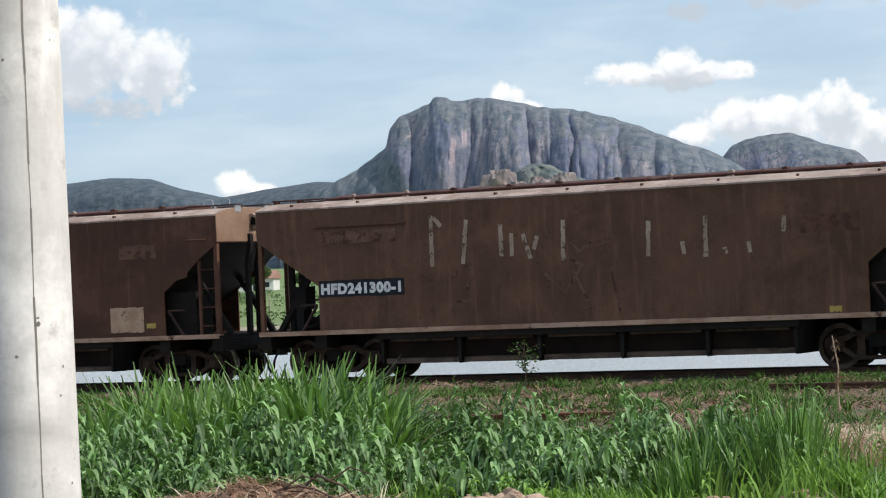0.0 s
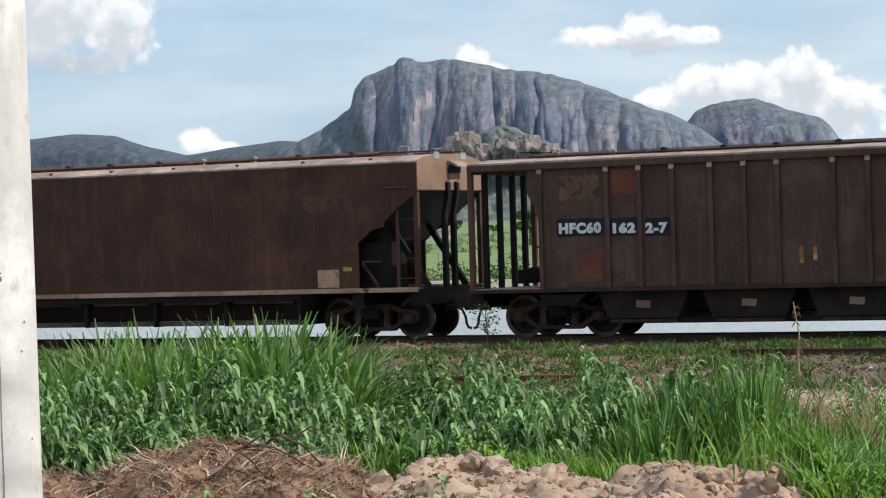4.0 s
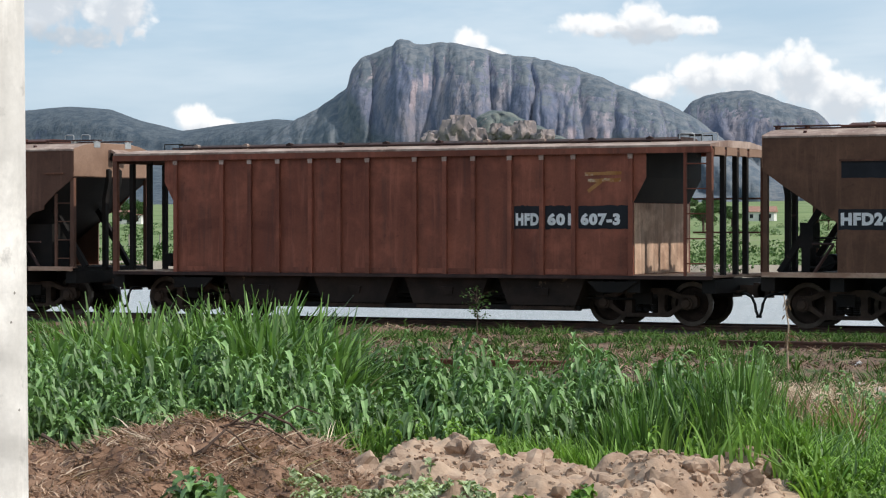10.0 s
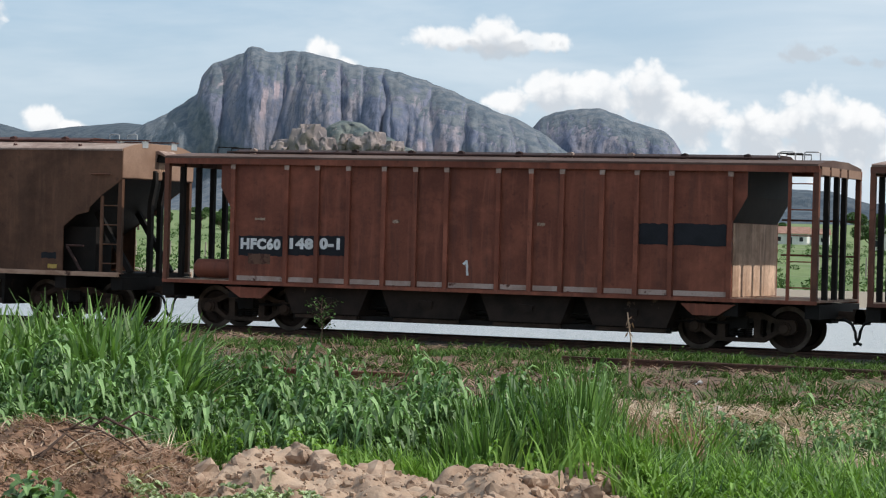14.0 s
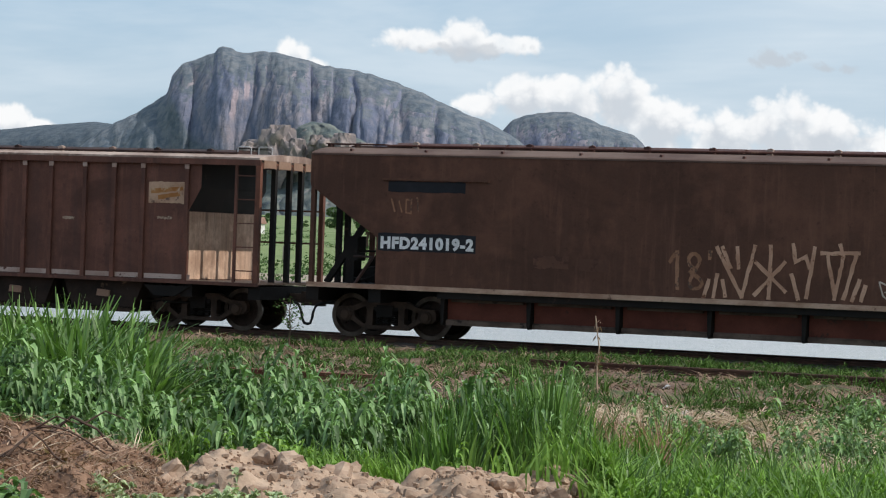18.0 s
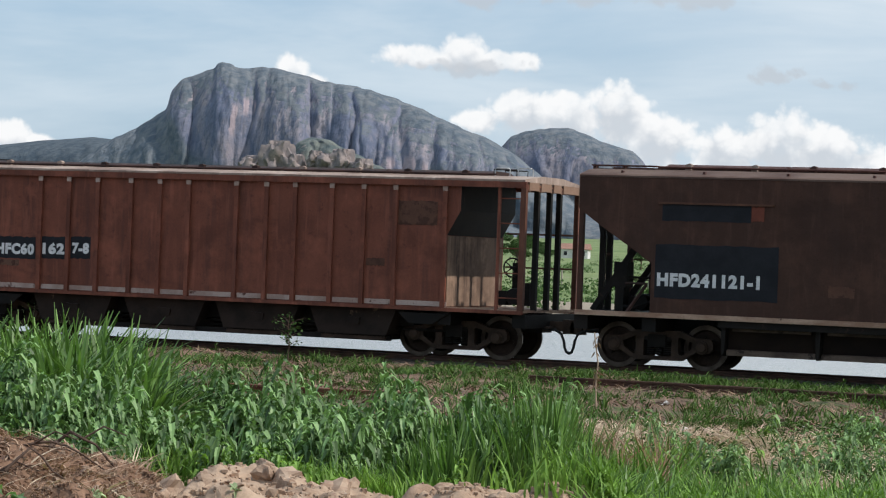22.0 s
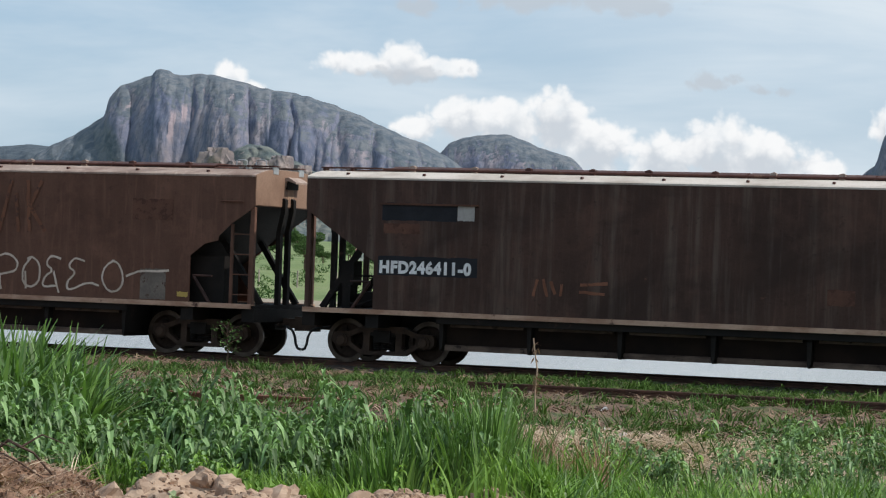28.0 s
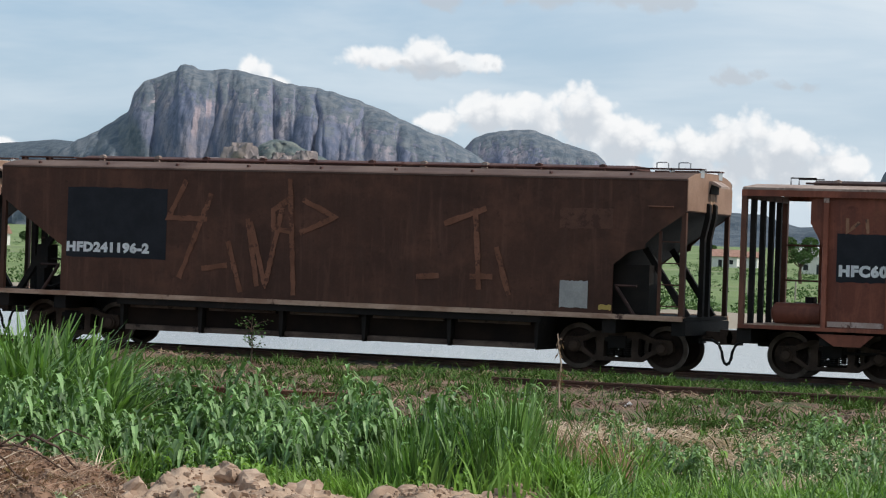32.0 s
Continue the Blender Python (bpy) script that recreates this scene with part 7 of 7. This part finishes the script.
def scatter(n, a0, a1, d0, d1, clump=0.0, seed=0, size=0.8):
    az, d = rng.uniform(a0, a1, n), rng.uniform(d0, d1, n)
    x, y = polar(az, d)
    if clump:
        keep = smooth_noise(x, y, size, seed) + 0.5 * smooth_noise(x, y, size * 0.4, seed + 1) + rng.uniform(-0.12, 0.12, n) > clump
        az, d, x, y = az[keep], d[keep], x[keep], y[keep]
    return az, d, x, y, lie(x, y) - 0.02


for n, mat, label in ((2600, DRYLEAF, "mat of dry brown roots on the mounds"), (2300, FIBRE, "pale torn root fibres on the mounds")):
    az, d, x, y, z = scatter(n, -37.5, -29.4, 18.2, 21.6)
    ribbons("root_mat", x, y, z + 0.03, rng.uniform(0.04, 0.12, n), rng.uniform(0.007, 0.018, n), rng.uniform(0.2, 1.6, n), rng.uniform(0.8, 1.9, n), mat, label, 5, "roots")
# tall reedy grass
def tussocks(n, a0, a1, d0, d1, blades, spread, seed):
    """Blades in tufts that fan out: places, the way each leans, how far out it stands in its tuft."""
    az, d = rng.uniform(a0, a1, n), rng.uniform(d0, d1, n)
    cx, cy = polar(az, d)
    k = rng.randint(int(blades * 0.5), int(blades * 1.5), n)
    size = np.repeat(rng.uniform(0.5, 1.4, n) * spread, k)
    turn, out = rng.uniform(0, math.tau, k.sum()), np.sqrt(rng.uniform(0, 1, k.sum()))
    x, y = np.repeat(cx, k) + np.cos(turn) * out * size, np.repeat(cy, k) + np.sin(turn) * out * size
    tall = np.repeat(rng.uniform(0.72, 1.12, n), k)
    sway = np.repeat(rng.normal(0, 0.7, n), k)
    return np.repeat(az, k), x, y, lie(x, y) - 0.02, turn + sway, out, tall


az, x, y, z, to, out, tall = tussocks(430, -41.0, -29.6, 25.0, 29.5, 30, 0.20, 81)
h = np.interp(az, [-41, -39.2, -38.6, -36.6, -36.0, -34.5, -33.4, -32.6, -31.6, -30.6, -29.5], [1.55, 1.5, 1.05, 0.95, 1.3, 1.5, 1.32, 1.5, 1.52, 1.32, 0.82]) * rng.uniform(0.55, 1.08, len(x)) * tall
ribbons("tall_grass", x, y, z, h, rng.uniform(0.046, 0.094, len(x)), 0.05 + 0.17 * out, rng.uniform(0.05, 0.9, len(x)) ** 1.2, BLADE, "tall reedy green grass bowing over in tufts", 6, to=to)
az, x, y, z, to, out, tall = tussocks(150, -41.0, -29.6, 25.0, 29.0, 26, 0.26, 82)
ribbons("grass_underbrush", x, y, z, tall * rng.uniform(0.25, 0.65, len(x)), rng.uniform(0.026, 0.05, len(x)), 0.2 + 0.4 * out, rng.uniform(0.1, 0.8, len(x)), BLADE, "short tangled blades at the foot of the reeds", 4, to=to)
n = 420
x, y = polar(rng.uniform(-41, -29.6, n), rng.uniform(25, 29, n))
ribbons("dead_blades", x, y, lie(x, y), rng.uniform(0.4, 1.1, n), rng.uniform(0.02, 0.045, n), rng.uniform(0.1, 0.7, n), rng.uniform(0.3, 1.0, n), STRAW, "dead straw-coloured blades among the reeds", 5)
# a second stand
az, x, y, z, to, out, tall = tussocks(130, -24.2, -19.4, 22.6, 25.2, 24, 0.16, 83)
h = np.interp(az, [-25.6, -24.5, -23, -21.6, -20.9, -20.4, -19.8], [0.35, 0.55, 0.9, 1.08, 1.1, 0.8, 0.5]) * rng.uniform(0.5, 1.05, len(x)) * tall
ribbons("grass_stand", x, y, z, h, rng.uniform(0.024, 0.046, len(x)), 0.02 + 0.08 * out, rng.uniform(0.0, 0.3, len(x)), BLADE, "stand of upright green grass", 5, to=to)
# fresh bright tufts
xs_, ys_, zs_, hs_ = [], [], [], []
for a, dd, wide, n, high in ((-25.6, 22.4, 0.45, 900, 0.45), (-24.3, 22.0, 0.3, 400, 0.35), (-30.2, 23.4, 0.35, 500, 0.5), (-18.9, 21.3, 0.4, 300, 0.45), (-16.6, 21.0, 0.7, 200, 0.35), (-14.4, 21.4, 0.8, 200, 0.35), (-12.4, 21.9, 0.8, 200, 0.35), (-18.3, 23.6, 0.14, 110, 0.7), (-19.6, 23.2, 0.25, 160, 0.6), (-20.0, 20.9, 0.4, 500, 0.45), (-13.6, 24.2, 0.2, 120, 0.4), (-36.6, 27.5, 0.8, 900, 0.5), (-17.6, 21.6, 0.5, 500, 0.5), (-16.0, 22.4, 0.5, 400, 0.5), (-18.2, 27.8, 0.3, 160, 0.4)):
    cx, cy = polar(a, dd)
    x, y = cx + rng.normal(0, wide, n), cy + rng.normal(0, wide * 0.8, n)
    xs_.append(x), ys_.append(y), zs_.append(lie(x, y) - 0.02), hs_.append(high * rng.uniform(0.4, 1.15, n))
x, y, z, h = (np.concatenate(v) for v in (xs_, ys_, zs_, hs_))
ribbons("fresh_grass", x, y, z, h, rng.uniform(0.018, 0.036, len(x)), rng.uniform(0.0, 0.2, len(x)), rng.uniform(0.1, 0.5, len(x)), BRIGHT, "fresh bright green grass tufts", 4)
# broad-leaved weeds
az, d, x, y, z = scatter(780, -38.4, -30.4, 22.2, 25.4, 0.0, 85, 0.8)
az2, d2, x2, y2, z2 = scatter(1420, -30.6, -20.6, 22.8, 26.3, -0.04, 87, 0.8)
x, y, z, d = np.concatenate([x, x2]), np.concatenate([y, y2]), np.concatenate([z, z2]), np.concatenate([d, d2])
h = np.where(x / y < -0.59, 1.2, 1.0) * np.interp(d, [22, 24, 26.5], [0.45, 0.76, 0.86]) * rng.uniform(0.6, 1.12, len(x)) * (1 + 0.9 * smooth_noise(x, y, 0.45, 88))
leaves("broad_leaved_weeds", x, y, z, h, 20, 0.205, LEAFY, "dense broad-leaved green weeds with drooping leaves", 1.25, broad=(0.19, 0.30))
# creeping plants on the trodden slope before the heaps
parts = [scatter(n, a0, a1, d0, d1) for n, a0, a1, d0, d1 in ((240, -31.3, -28.0, 17.2, 19.0), (90, -28.0, -26.6, 17.3, 18.8), (50, -29.4, -27.8, 18.8, 19.8))]
x, y, z = (np.concatenate([p[k] for p in parts]) for k in (2, 3, 4))
leaves("creeping_plants", x, y, z, rng.uniform(0.015, 0.07, len(x)), 9, 0.10, CREEP, "pale creeping weeds on the trodden slope", 0.7, broad=(0.35, 0.55))
parts = [scatter(n, a0, a1, d0, d1) for n, a0, a1, d0, d1 in ((210, -26.3, -24.5, 17.2, 18.4),)]
x, y, z = (np.concatenate([p[k] for p in parts]) for k in (2, 3, 4))
leaves("round_leaved_weeds", x, y, z, rng.uniform(0.05, 0.17, len(x)), 12, 0.12, BRIGHT, "lush round-leaved weeds at the foot of the heap", 0.8, broad=(0.5, 0.7))
cx, cy = polar(-33.15, 17.5)
x, y = cx + rng.normal(0, 0.11, 16), cy + rng.normal(0, 0.10, 16)
leaves("young_broad_plant", x, y, lie(x, y) - 0.02, rng.uniform(0.14, 0.42, 16), 8, 0.23, LEAFY, "young plant with long glossy green leaves", 0.8, broad=(0.26, 0.36))
# low lush weeds and bright bushes
az, d, x, y, z = scatter(1000, -20.0, -11.5, 19.6, 23.4, 0.0, 89, 0.5)
az2, d2, x2, y2, z2 = scatter(120, -18.0, -11.0, 25.0, 36.0, 0.28, 91, 0.9)
az3, d3, x3, y3, z3 = scatter(260, -31.5, -20.0, 21.0, 23.4, 0.02, 93, 0.6)
bx, by = [], []
for a, dd, wide, n in ((-16.7, 25.4, 0.26, 26), (-15.0, 27.6, 0.35, 26), (-13.2, 26.0, 0.4, 34), (-14.2, 31.5, 0.4, 26), (-18.4, 28.6, 0.25, 14), (-12.3, 28.8, 0.4, 30)):
    cx, cy = polar(a, dd)
    bx.append(cx + rng.normal(0, wide, n)), by.append(cy + rng.normal(0, wide * 0.7, n))
bx, by = np.concatenate(bx), np.concatenate(by)
leaves("bushy_weeds", bx, by, lie(bx, by) - 0.02, rng.uniform(0.2, 0.6, len(bx)), 16, 0.16, LEAFY, "bushy dark green weeds on the straw", 0.9)
x, y, z = np.concatenate([x, x2, x3]), np.concatenate([y, y2, y3]), np.concatenate([z, z2, z3])
leaves("low_weeds", x, y, z, rng.uniform(0.08, 0.32, len(x)) * (1 + smooth_noise(x, y, 0.5, 90)), 17, 0.115, BRIGHT, "low fresh green weeds", 0.9, broad=(0.26, 0.44))
az, x, y, z, to, out, tall = tussocks(105, -20.0, -11.5, 19.0, 23.6, 26, 0.17, 101)
ribbons("lush_grass", x, y, z, tall * rng.uniform(0.18, 0.5, len(x)), rng.uniform(0.020, 0.040, len(x)), 0.15 + 0.35 * out, rng.uniform(0.1, 0.8, len(x)), BRIGHT, "lush bright grass bending over the low weeds", 5, to=to)
az, x, y, z, to, out, tall = tussocks(90, -19.9, -12.0, 20.2, 24.0, 22, 0.14, 98)
ribbons("yard_grass", x, y, z, tall * rng.uniform(0.3, 0.62, len(x)), rng.uniform(0.016, 0.034, len(x)), 0.08 + 0.25 * out, rng.uniform(0.05, 0.6, len(x)), BLADE, "tufts of green grass among the low weeds", 5, to=to)
# dry straw
az, d, x, y, z = scatter(30000, -20.8, -11.0, 23.6, 34.0, -0.12, 95, 1.0)
az2, d2, x2, y2, z2 = scatter(250, -36.5, -30.0, 19.0, 22.0, 0.0, 96, 0.6)
x, y, z = np.concatenate([x, x2]), np.concatenate([y, y2]), np.concatenate([z, z2])
ribbons("dry_straw", x, y, z, rng.uniform(0.08, 0.26, len(x)), rng.uniform(0.012, 0.026, len(x)), rng.uniform(1.0, 2.6, len(x)), rng.uniform(0.6, 1.0, len(x)), STRAW, "flattened dry straw on bare earth", 3)
az, d, x, y, z = scatter(320, -22.0, -18.3, 23.6, 26.0, 0.0, 97, 0.6)
ribbons("withered_grass", x, y, z, rng.uniform(0.3, 0.95, len(x)), rng.uniform(0.008, 0.02, len(x)), rng.uniform(0.0, 0.3, len(x)), rng.uniform(0.1, 0.6, len(x)), DRYLEAF, "withered brown grass among the green", 3)
# sparse short grass on the yard, thick beside the tracks
az, d, x, y, z = scatter(26000, -41.0, -10.0, 29.0, 47.0, 0.20, 99, 1.4)
ok = y < 42.4
ribbons("short_grass", x[ok], y[ok], z[ok], rng.uniform(0.05, 0.2, ok.sum()), rng.uniform(0.010, 0.022, ok.sum()), rng.uniform(0.0, 0.6, ok.sum()), rng.uniform(0.2, 0.8, ok.sum()), LOWGRASS, "sparse short grass on the yard", 2)
n = 52000
x, y = rng.uniform(-44, 2, n), rng.uniform(42.75, 47.0, n)
ok = smooth_noise(x, y, 1.2, 103) + 0.6 * smooth_noise(x, y, 0.4, 104) > -0.22 + 0.30 * (y > 46.3) + np.interp(x, [-19, -14], [0.24, 0.0])
x, y = x[ok], y[ok]
z = ground_height(x, y) - 0.02
ribbons("trackside_grass", x, y, z, rng.uniform(0.05, 0.18, len(x)) * np.where(y > 46.0, 0.6, 1.0), rng.uniform(0.016, 0.036, len(x)), rng.uniform(0.0, 0.5, len(x)), rng.uniform(0.2, 0.7, len(x)), LOWGRASS, "rough green grass beside the rails", 2)
n = 240
x, y = rng.uniform(-42, 0, n), rng.uniform(42.9, 46.3, n)
leaves("trackside_weeds", x, y, ground_height(x, y) - 0.02, rng.uniform(0.06, 0.2, n), 9, 0.10, LOWGRASS, "small leafy weeds between the rails", 0.4)


# leaf litter, gravel and tufts on the bare yard
az, d, x, y, z = scatter(30000, -41.0, -10.0, 29.5, 54.0, -0.10, 111, 1.0)
ok = y < 46.2
ribbons("leaf_litter", x[ok], y[ok], z[ok] + 0.02, rng.uniform(0.05, 0.16, ok.sum()), rng.uniform(0.014, 0.04, ok.sum()), rng.uniform(0.8, 2.4, ok.sum()), rng.uniform(0.5, 1.0, ok.sum()), LITTERLEAF, "brown leaf litter and dead stems on the yard", 2, "leaf litter")
az, d, x, y, z = scatter(10000, -41.0, -10.0, 30.0, 54.0, 0.02, 113, 1.6)
keep = y < 46.3
x, y, z = x[keep], y[keep], z[keep]
r = rng.uniform(0.012, 0.05, len(x))
crumbs("gravel", x, y, z + 0.02, r, GRAVEL, "scattered grey gravel on the yard", "gravel")
cx, cy = polar(rng.uniform(-41, -10, 360), rng.uniform(29.0, 51.0, 360))
n = rng.randint(14, 60, 360)
x, y = np.repeat(cx, n) + rng.normal(0, 0.14, n.sum()), np.repeat(cy, n) + rng.normal(0, 0.14, n.sum())
ok = y < 46.2
x, y = x[ok], y[ok]
ribbons("grass_tufts", x, y, ground_height(x, y) - 0.02, rng.uniform(0.08, 0.32, len(x)), rng.uniform(0.016, 0.032, len(x)), rng.uniform(0.0, 0.5, len(x)), rng.uniform(0.1, 0.7, len(x)), LOWGRASS, "small green grass tufts on bare earth", 3)

az, d, x, y, z = scatter(8000, -27.0, -10.5, 27.0, 46.0, 0.26, 121, 1.3)
keep = y < 42.2
x, y, z = x[keep], y[keep], z[keep]
leaves("creeping_weeds", x, y, z, rng.uniform(0.04, 0.14, len(x)), 9, 0.085, LOWGRASS, "creeping dark green weeds matted on the earth", 0.5)


# sapling before the train
def sapling(az, d, high):
    x, y = polar(az, d)
    z = float(ground_height(np.array(x), np.array(y)))
    t = new("sapling")
    t.location = (x, y, z)
    r = random.Random(4)
    bm = bmesh.new()
    tips = []
    tube(bm, [(0, 0, -0.03), (0.03, 0, high * 0.4), (-0.02, 0.02, high * 0.75), (0.02, 0, high)], 0.02, 6, 0.006)
    for i in range(11):
        a, k = i * 2.4, 0.35 + 0.6 * i / 11
        b = Vector((0.01, 0, high * k))
        e = b + Vector((math.cos(a) * 0.34, math.sin(a) * 0.34, 0.16)) * r.uniform(0.7, 1.1)
        tips.append((b, e))
    part("stem", bm, DARKTWIG, t)
    for b, e in tips:
        bm = bmesh.new()
        tube(bm, [b, (b + e) / 2 + Vector((0, 0, 0.03)), e], 0.008, 5, 0.003)
        part("twig", bm, DARKTWIG, t)
    bm = bmesh.new()
    for b, e in tips:
        for j in range(13):
            c = b + (e - b) * r.uniform(0.15, 1.1) + Vector((r.gauss(0, 0.04), r.gauss(0, 0.04), r.gauss(0, 0.04)))
            q = Vector((r.gauss(0, 1), r.gauss(0, 1), r.gauss(0, 0.6))).normalized() * 0.075
            s = q.cross(Vector((r.random(), r.random(), 1))).normalized() * 0.026
            bm.faces.new([bm.verts.new(p) for p in (c, c + q * 0.5 + s, c + q, c + q * 0.5 - s)])
    tagged(part("foliage", bm, SHRUB, t), kind="stuff")
    return tagged(t, "young leafy sapling beside the track", "sapling")


sapling(SAPLING[0], SAPLING[1], SAPLING[2])


# dead flower stalk
def stalk(az, d, high):
    x, y = polar(az, d)
    z = float(lie(np.array(x), np.array(y)))
    t = new("dead_stalk")
    t.location = (x, y, z)
    bm = bmesh.new()
    tube(bm, [(0.02, 0, -0.03), (0.0, 0.02, high * 0.35), (0.03, 0, high * 0.6), (-0.02, 0, high * 0.85), (-0.045, 0, high)], 0.017, 6, 0.008)
    part("stem", bm, STRAW, t)
    bm = bmesh.new()
    r = random.Random(9)
    for i in range(26):
        c = Vector((r.gauss(0, 0.04), r.gauss(0, 0.04), high * (0.35 + 0.25 * r.random() if i < 18 else 0.75 + 0.22 * r.random())))
        q = Vector((r.gauss(0, 0.6), r.gauss(0, 0.6), r.uniform(-1.4, -0.2))).normalized() * 0.12
        s = q.cross(Vector((r.random(), 1, 0))).normalized() * 0.014
        bm.faces.new([bm.verts.new(p) for p in (c, c + q * 0.5 + s, c + q, c + q * 0.5 - s)])
    tagged(part("withered_leaf", bm, DRYLEAF, t), kind="stuff")
    return tagged(t, "tall dead brown stalk with withered leaves", "dead plant")


stalk(*STALK)

# loose rail, dead branch, litter
b = tagged(rail("loose_rail", -1.9, 1.9, 0, REDRAIL, "", 0), "short length of red rusty rail lying in weeds", "rail")
b.location, b.rotation_euler = (-17.7, 35.0, -0.06), (0.1, 0, radians(8))
bm = bmesh.new()
tube(bm, [(0, 0, 0), (0.12, 0.0, 0.16), (0.2, 0.05, 0.2), (0.38, 0.05, 0.46)], 0.022, 6, 0.008)
tube(bm, [(0.2, 0.05, 0.2), (0.1, 0.1, 0.42), (0.16, 0.1, 0.52)], 0.014, 6, 0.006)
tube(bm, [(0.1, 0, 0.12), (-0.25, 0.05, 0.22), (-0.38, 0.0, 0.16)], 0.014, 6, 0.006)
tw = new("dead_branch", mesh_of("dead_branch", bm, TWIG, True))
x, y = polar(-29.35, 37.2)
tw.location = (x, y, float(ground_height(np.array(x), np.array(y))))
tagged(tw, "forked bare grey branch stuck in the earth", "branch")
rr = random.Random(21)
for az, d, long in ((-33.6, 20.1, 1.3), (-32.2, 20.0, 1.0), (-31.2, 20.3, 0.8), (-34.8, 20.2, 0.9), (-32.9, 19.4, 0.7), (-35.6, 20.3, 0.8)):
    bm = bmesh.new()
    pts = [((k / 8 - 0.5) * long, rr.gauss(0, 0.04), 0.05 + 0.16 * math.sin(k * 0.55 + az) + rr.gauss(0, 0.025) - 0.02 * k) for k in range(9)]
    tube(bm, pts, 0.016, 6, 0.006)
    k = rr.randint(2, 5)
    tube(bm, [pts[k], (pts[k][0] + 0.16, rr.gauss(0, 0.05), pts[k][2] + 0.1), (pts[k][0] + 0.34, rr.gauss(0, 0.05), pts[k][2] + 0.04)], 0.010, 5, 0.004)
    o = new("dry_root", mesh_of("dry_root", bm, DARKTWIG, True))
    x, y = polar(az, d)
    o.location = (x, y, float(lie(np.array(x), np.array(y))) + 0.03)
    o.rotation_euler = (0, 0, radians(-az))
    tagged(o, "dark dry root on the earth heap", "root", "roots on the heap")
bm = bmesh.new()
bmesh.ops.create_grid(bm, x_segments=4, y_segments=4, size=0.5)
for v in bm.verts:
    v.co.z += 0.5 * noise.noise(v.co * 3)
LITTER = mesh_of("scrap", bm, PLASTIC)
for i in range(34):
    o = new("scrap", LITTER)
    x, y = polar(rng.uniform(-34, -13), rng.uniform(33, 43))
    s = rng.uniform(0.04, 0.13)
    o.location, o.scale, o.rotation_euler = (x, y, float(ground_height(np.array(x), np.array(y))) + 0.03), (s, s * 0.7, s), (rng.uniform(-0.4, 0.9), 0, rng.uniform(0, 6))
    tagged(o, "scrap of white plastic on the ground", "litter", "litter on the yard")

# ---- concrete pole close by ----
px, py = polar(-38.1, 9.0)
pole = new("utility_pole")
pole.location = (px, py, -0.25)
bm = bmesh.new()
N_SEG, R0, R1, HIGH = 40, 0.177, 0.125, 9.0
rings = []
for j in range(25):
    k = j / 24
    rings.append([bm.verts.new(((R0 + (R1 - R0) * k) * math.cos(i * math.tau / N_SEG), (R0 + (R1 - R0) * k) * math.sin(i * math.tau / N_SEG), HIGH * k)) for i in range(N_SEG)])
for a, b in zip(rings, rings[1:]):
    for i in range(N_SEG):
        bm.faces.new((a[i], a[(i + 1) % N_SEG], b[(i + 1) % N_SEG], b[i]))
bm.faces.new(rings[-1])
part("shaft", bm, CONCRETE, pole, smooth=True)
bm = bmesh.new()
r = random.Random(3)
face = math.atan2(-py, -px) + 0.20
pts = []
for j in range(60):
    k = j / 59
    a = face + r.uniform(-0.012, 0.012)
    rad = R0 + (R1 - R0) * k + 0.0005
    pts.append((rad * math.cos(a), rad * math.sin(a), HIGH * k))
for a, b in zip(pts, pts[1:]):
    w = r.uniform(0.0014, 0.004)
    t = Vector((-math.sin(face), math.cos(face), 0)) * w
    bm.faces.new([bm.verts.new(Vector(p)) for p in (Vector(a) - t, Vector(a) + t, Vector(b) + t, Vector(b) - t)])
part("mould_seam", bm, CRACK, pole, "dark mould seam")
for i in range(16):
    bm = bmesh.new()
    a, zz = face + r.uniform(-1.1, 1.1), r.uniform(1.2, 3.6)
    rad = R0 + (R1 - R0) * zz / HIGH + 0.0008
    s = r.uniform(0.004, 0.010)
    bm.faces.new([bm.verts.new((rad * math.cos(a + dx * s / rad), rad * math.sin(a + dx * s / rad), zz + dz * s * r.uniform(0.5, 1.4))) for dx, dz in ((-1, -0.5), (0.2, -1), (1, 0), (0.4, 1), (-0.6, 0.7))])
    part("pock_mark", bm, CRACK, pole)
tagged(pole, "pale round concrete utility pole with a moulded seam", "utility pole")


def motions():
    ts, run = [r[0] for r in RUN], [r[1] for r in RUN]
    fine = [i * 0.08 for i in range(401)]
    turn = [-math.degrees(np.interp(t, ts, run) / WHEEL_R) for t in fine]
    for wagon, x in TRAIN:
        walk(wagon, [(t, pose(x - s, SIDE + HALF, 0)) for t, s in RUN])
        for b in wagon.children:
            for ws in b.children:
                if ws.name.startswith("wheelset"):
                    side = ws.location.x
                    walk(ws, [(t, pose(side, 0, WHEEL_R, 0, a, 0)) for t, a in zip(fine, turn)])


motions()
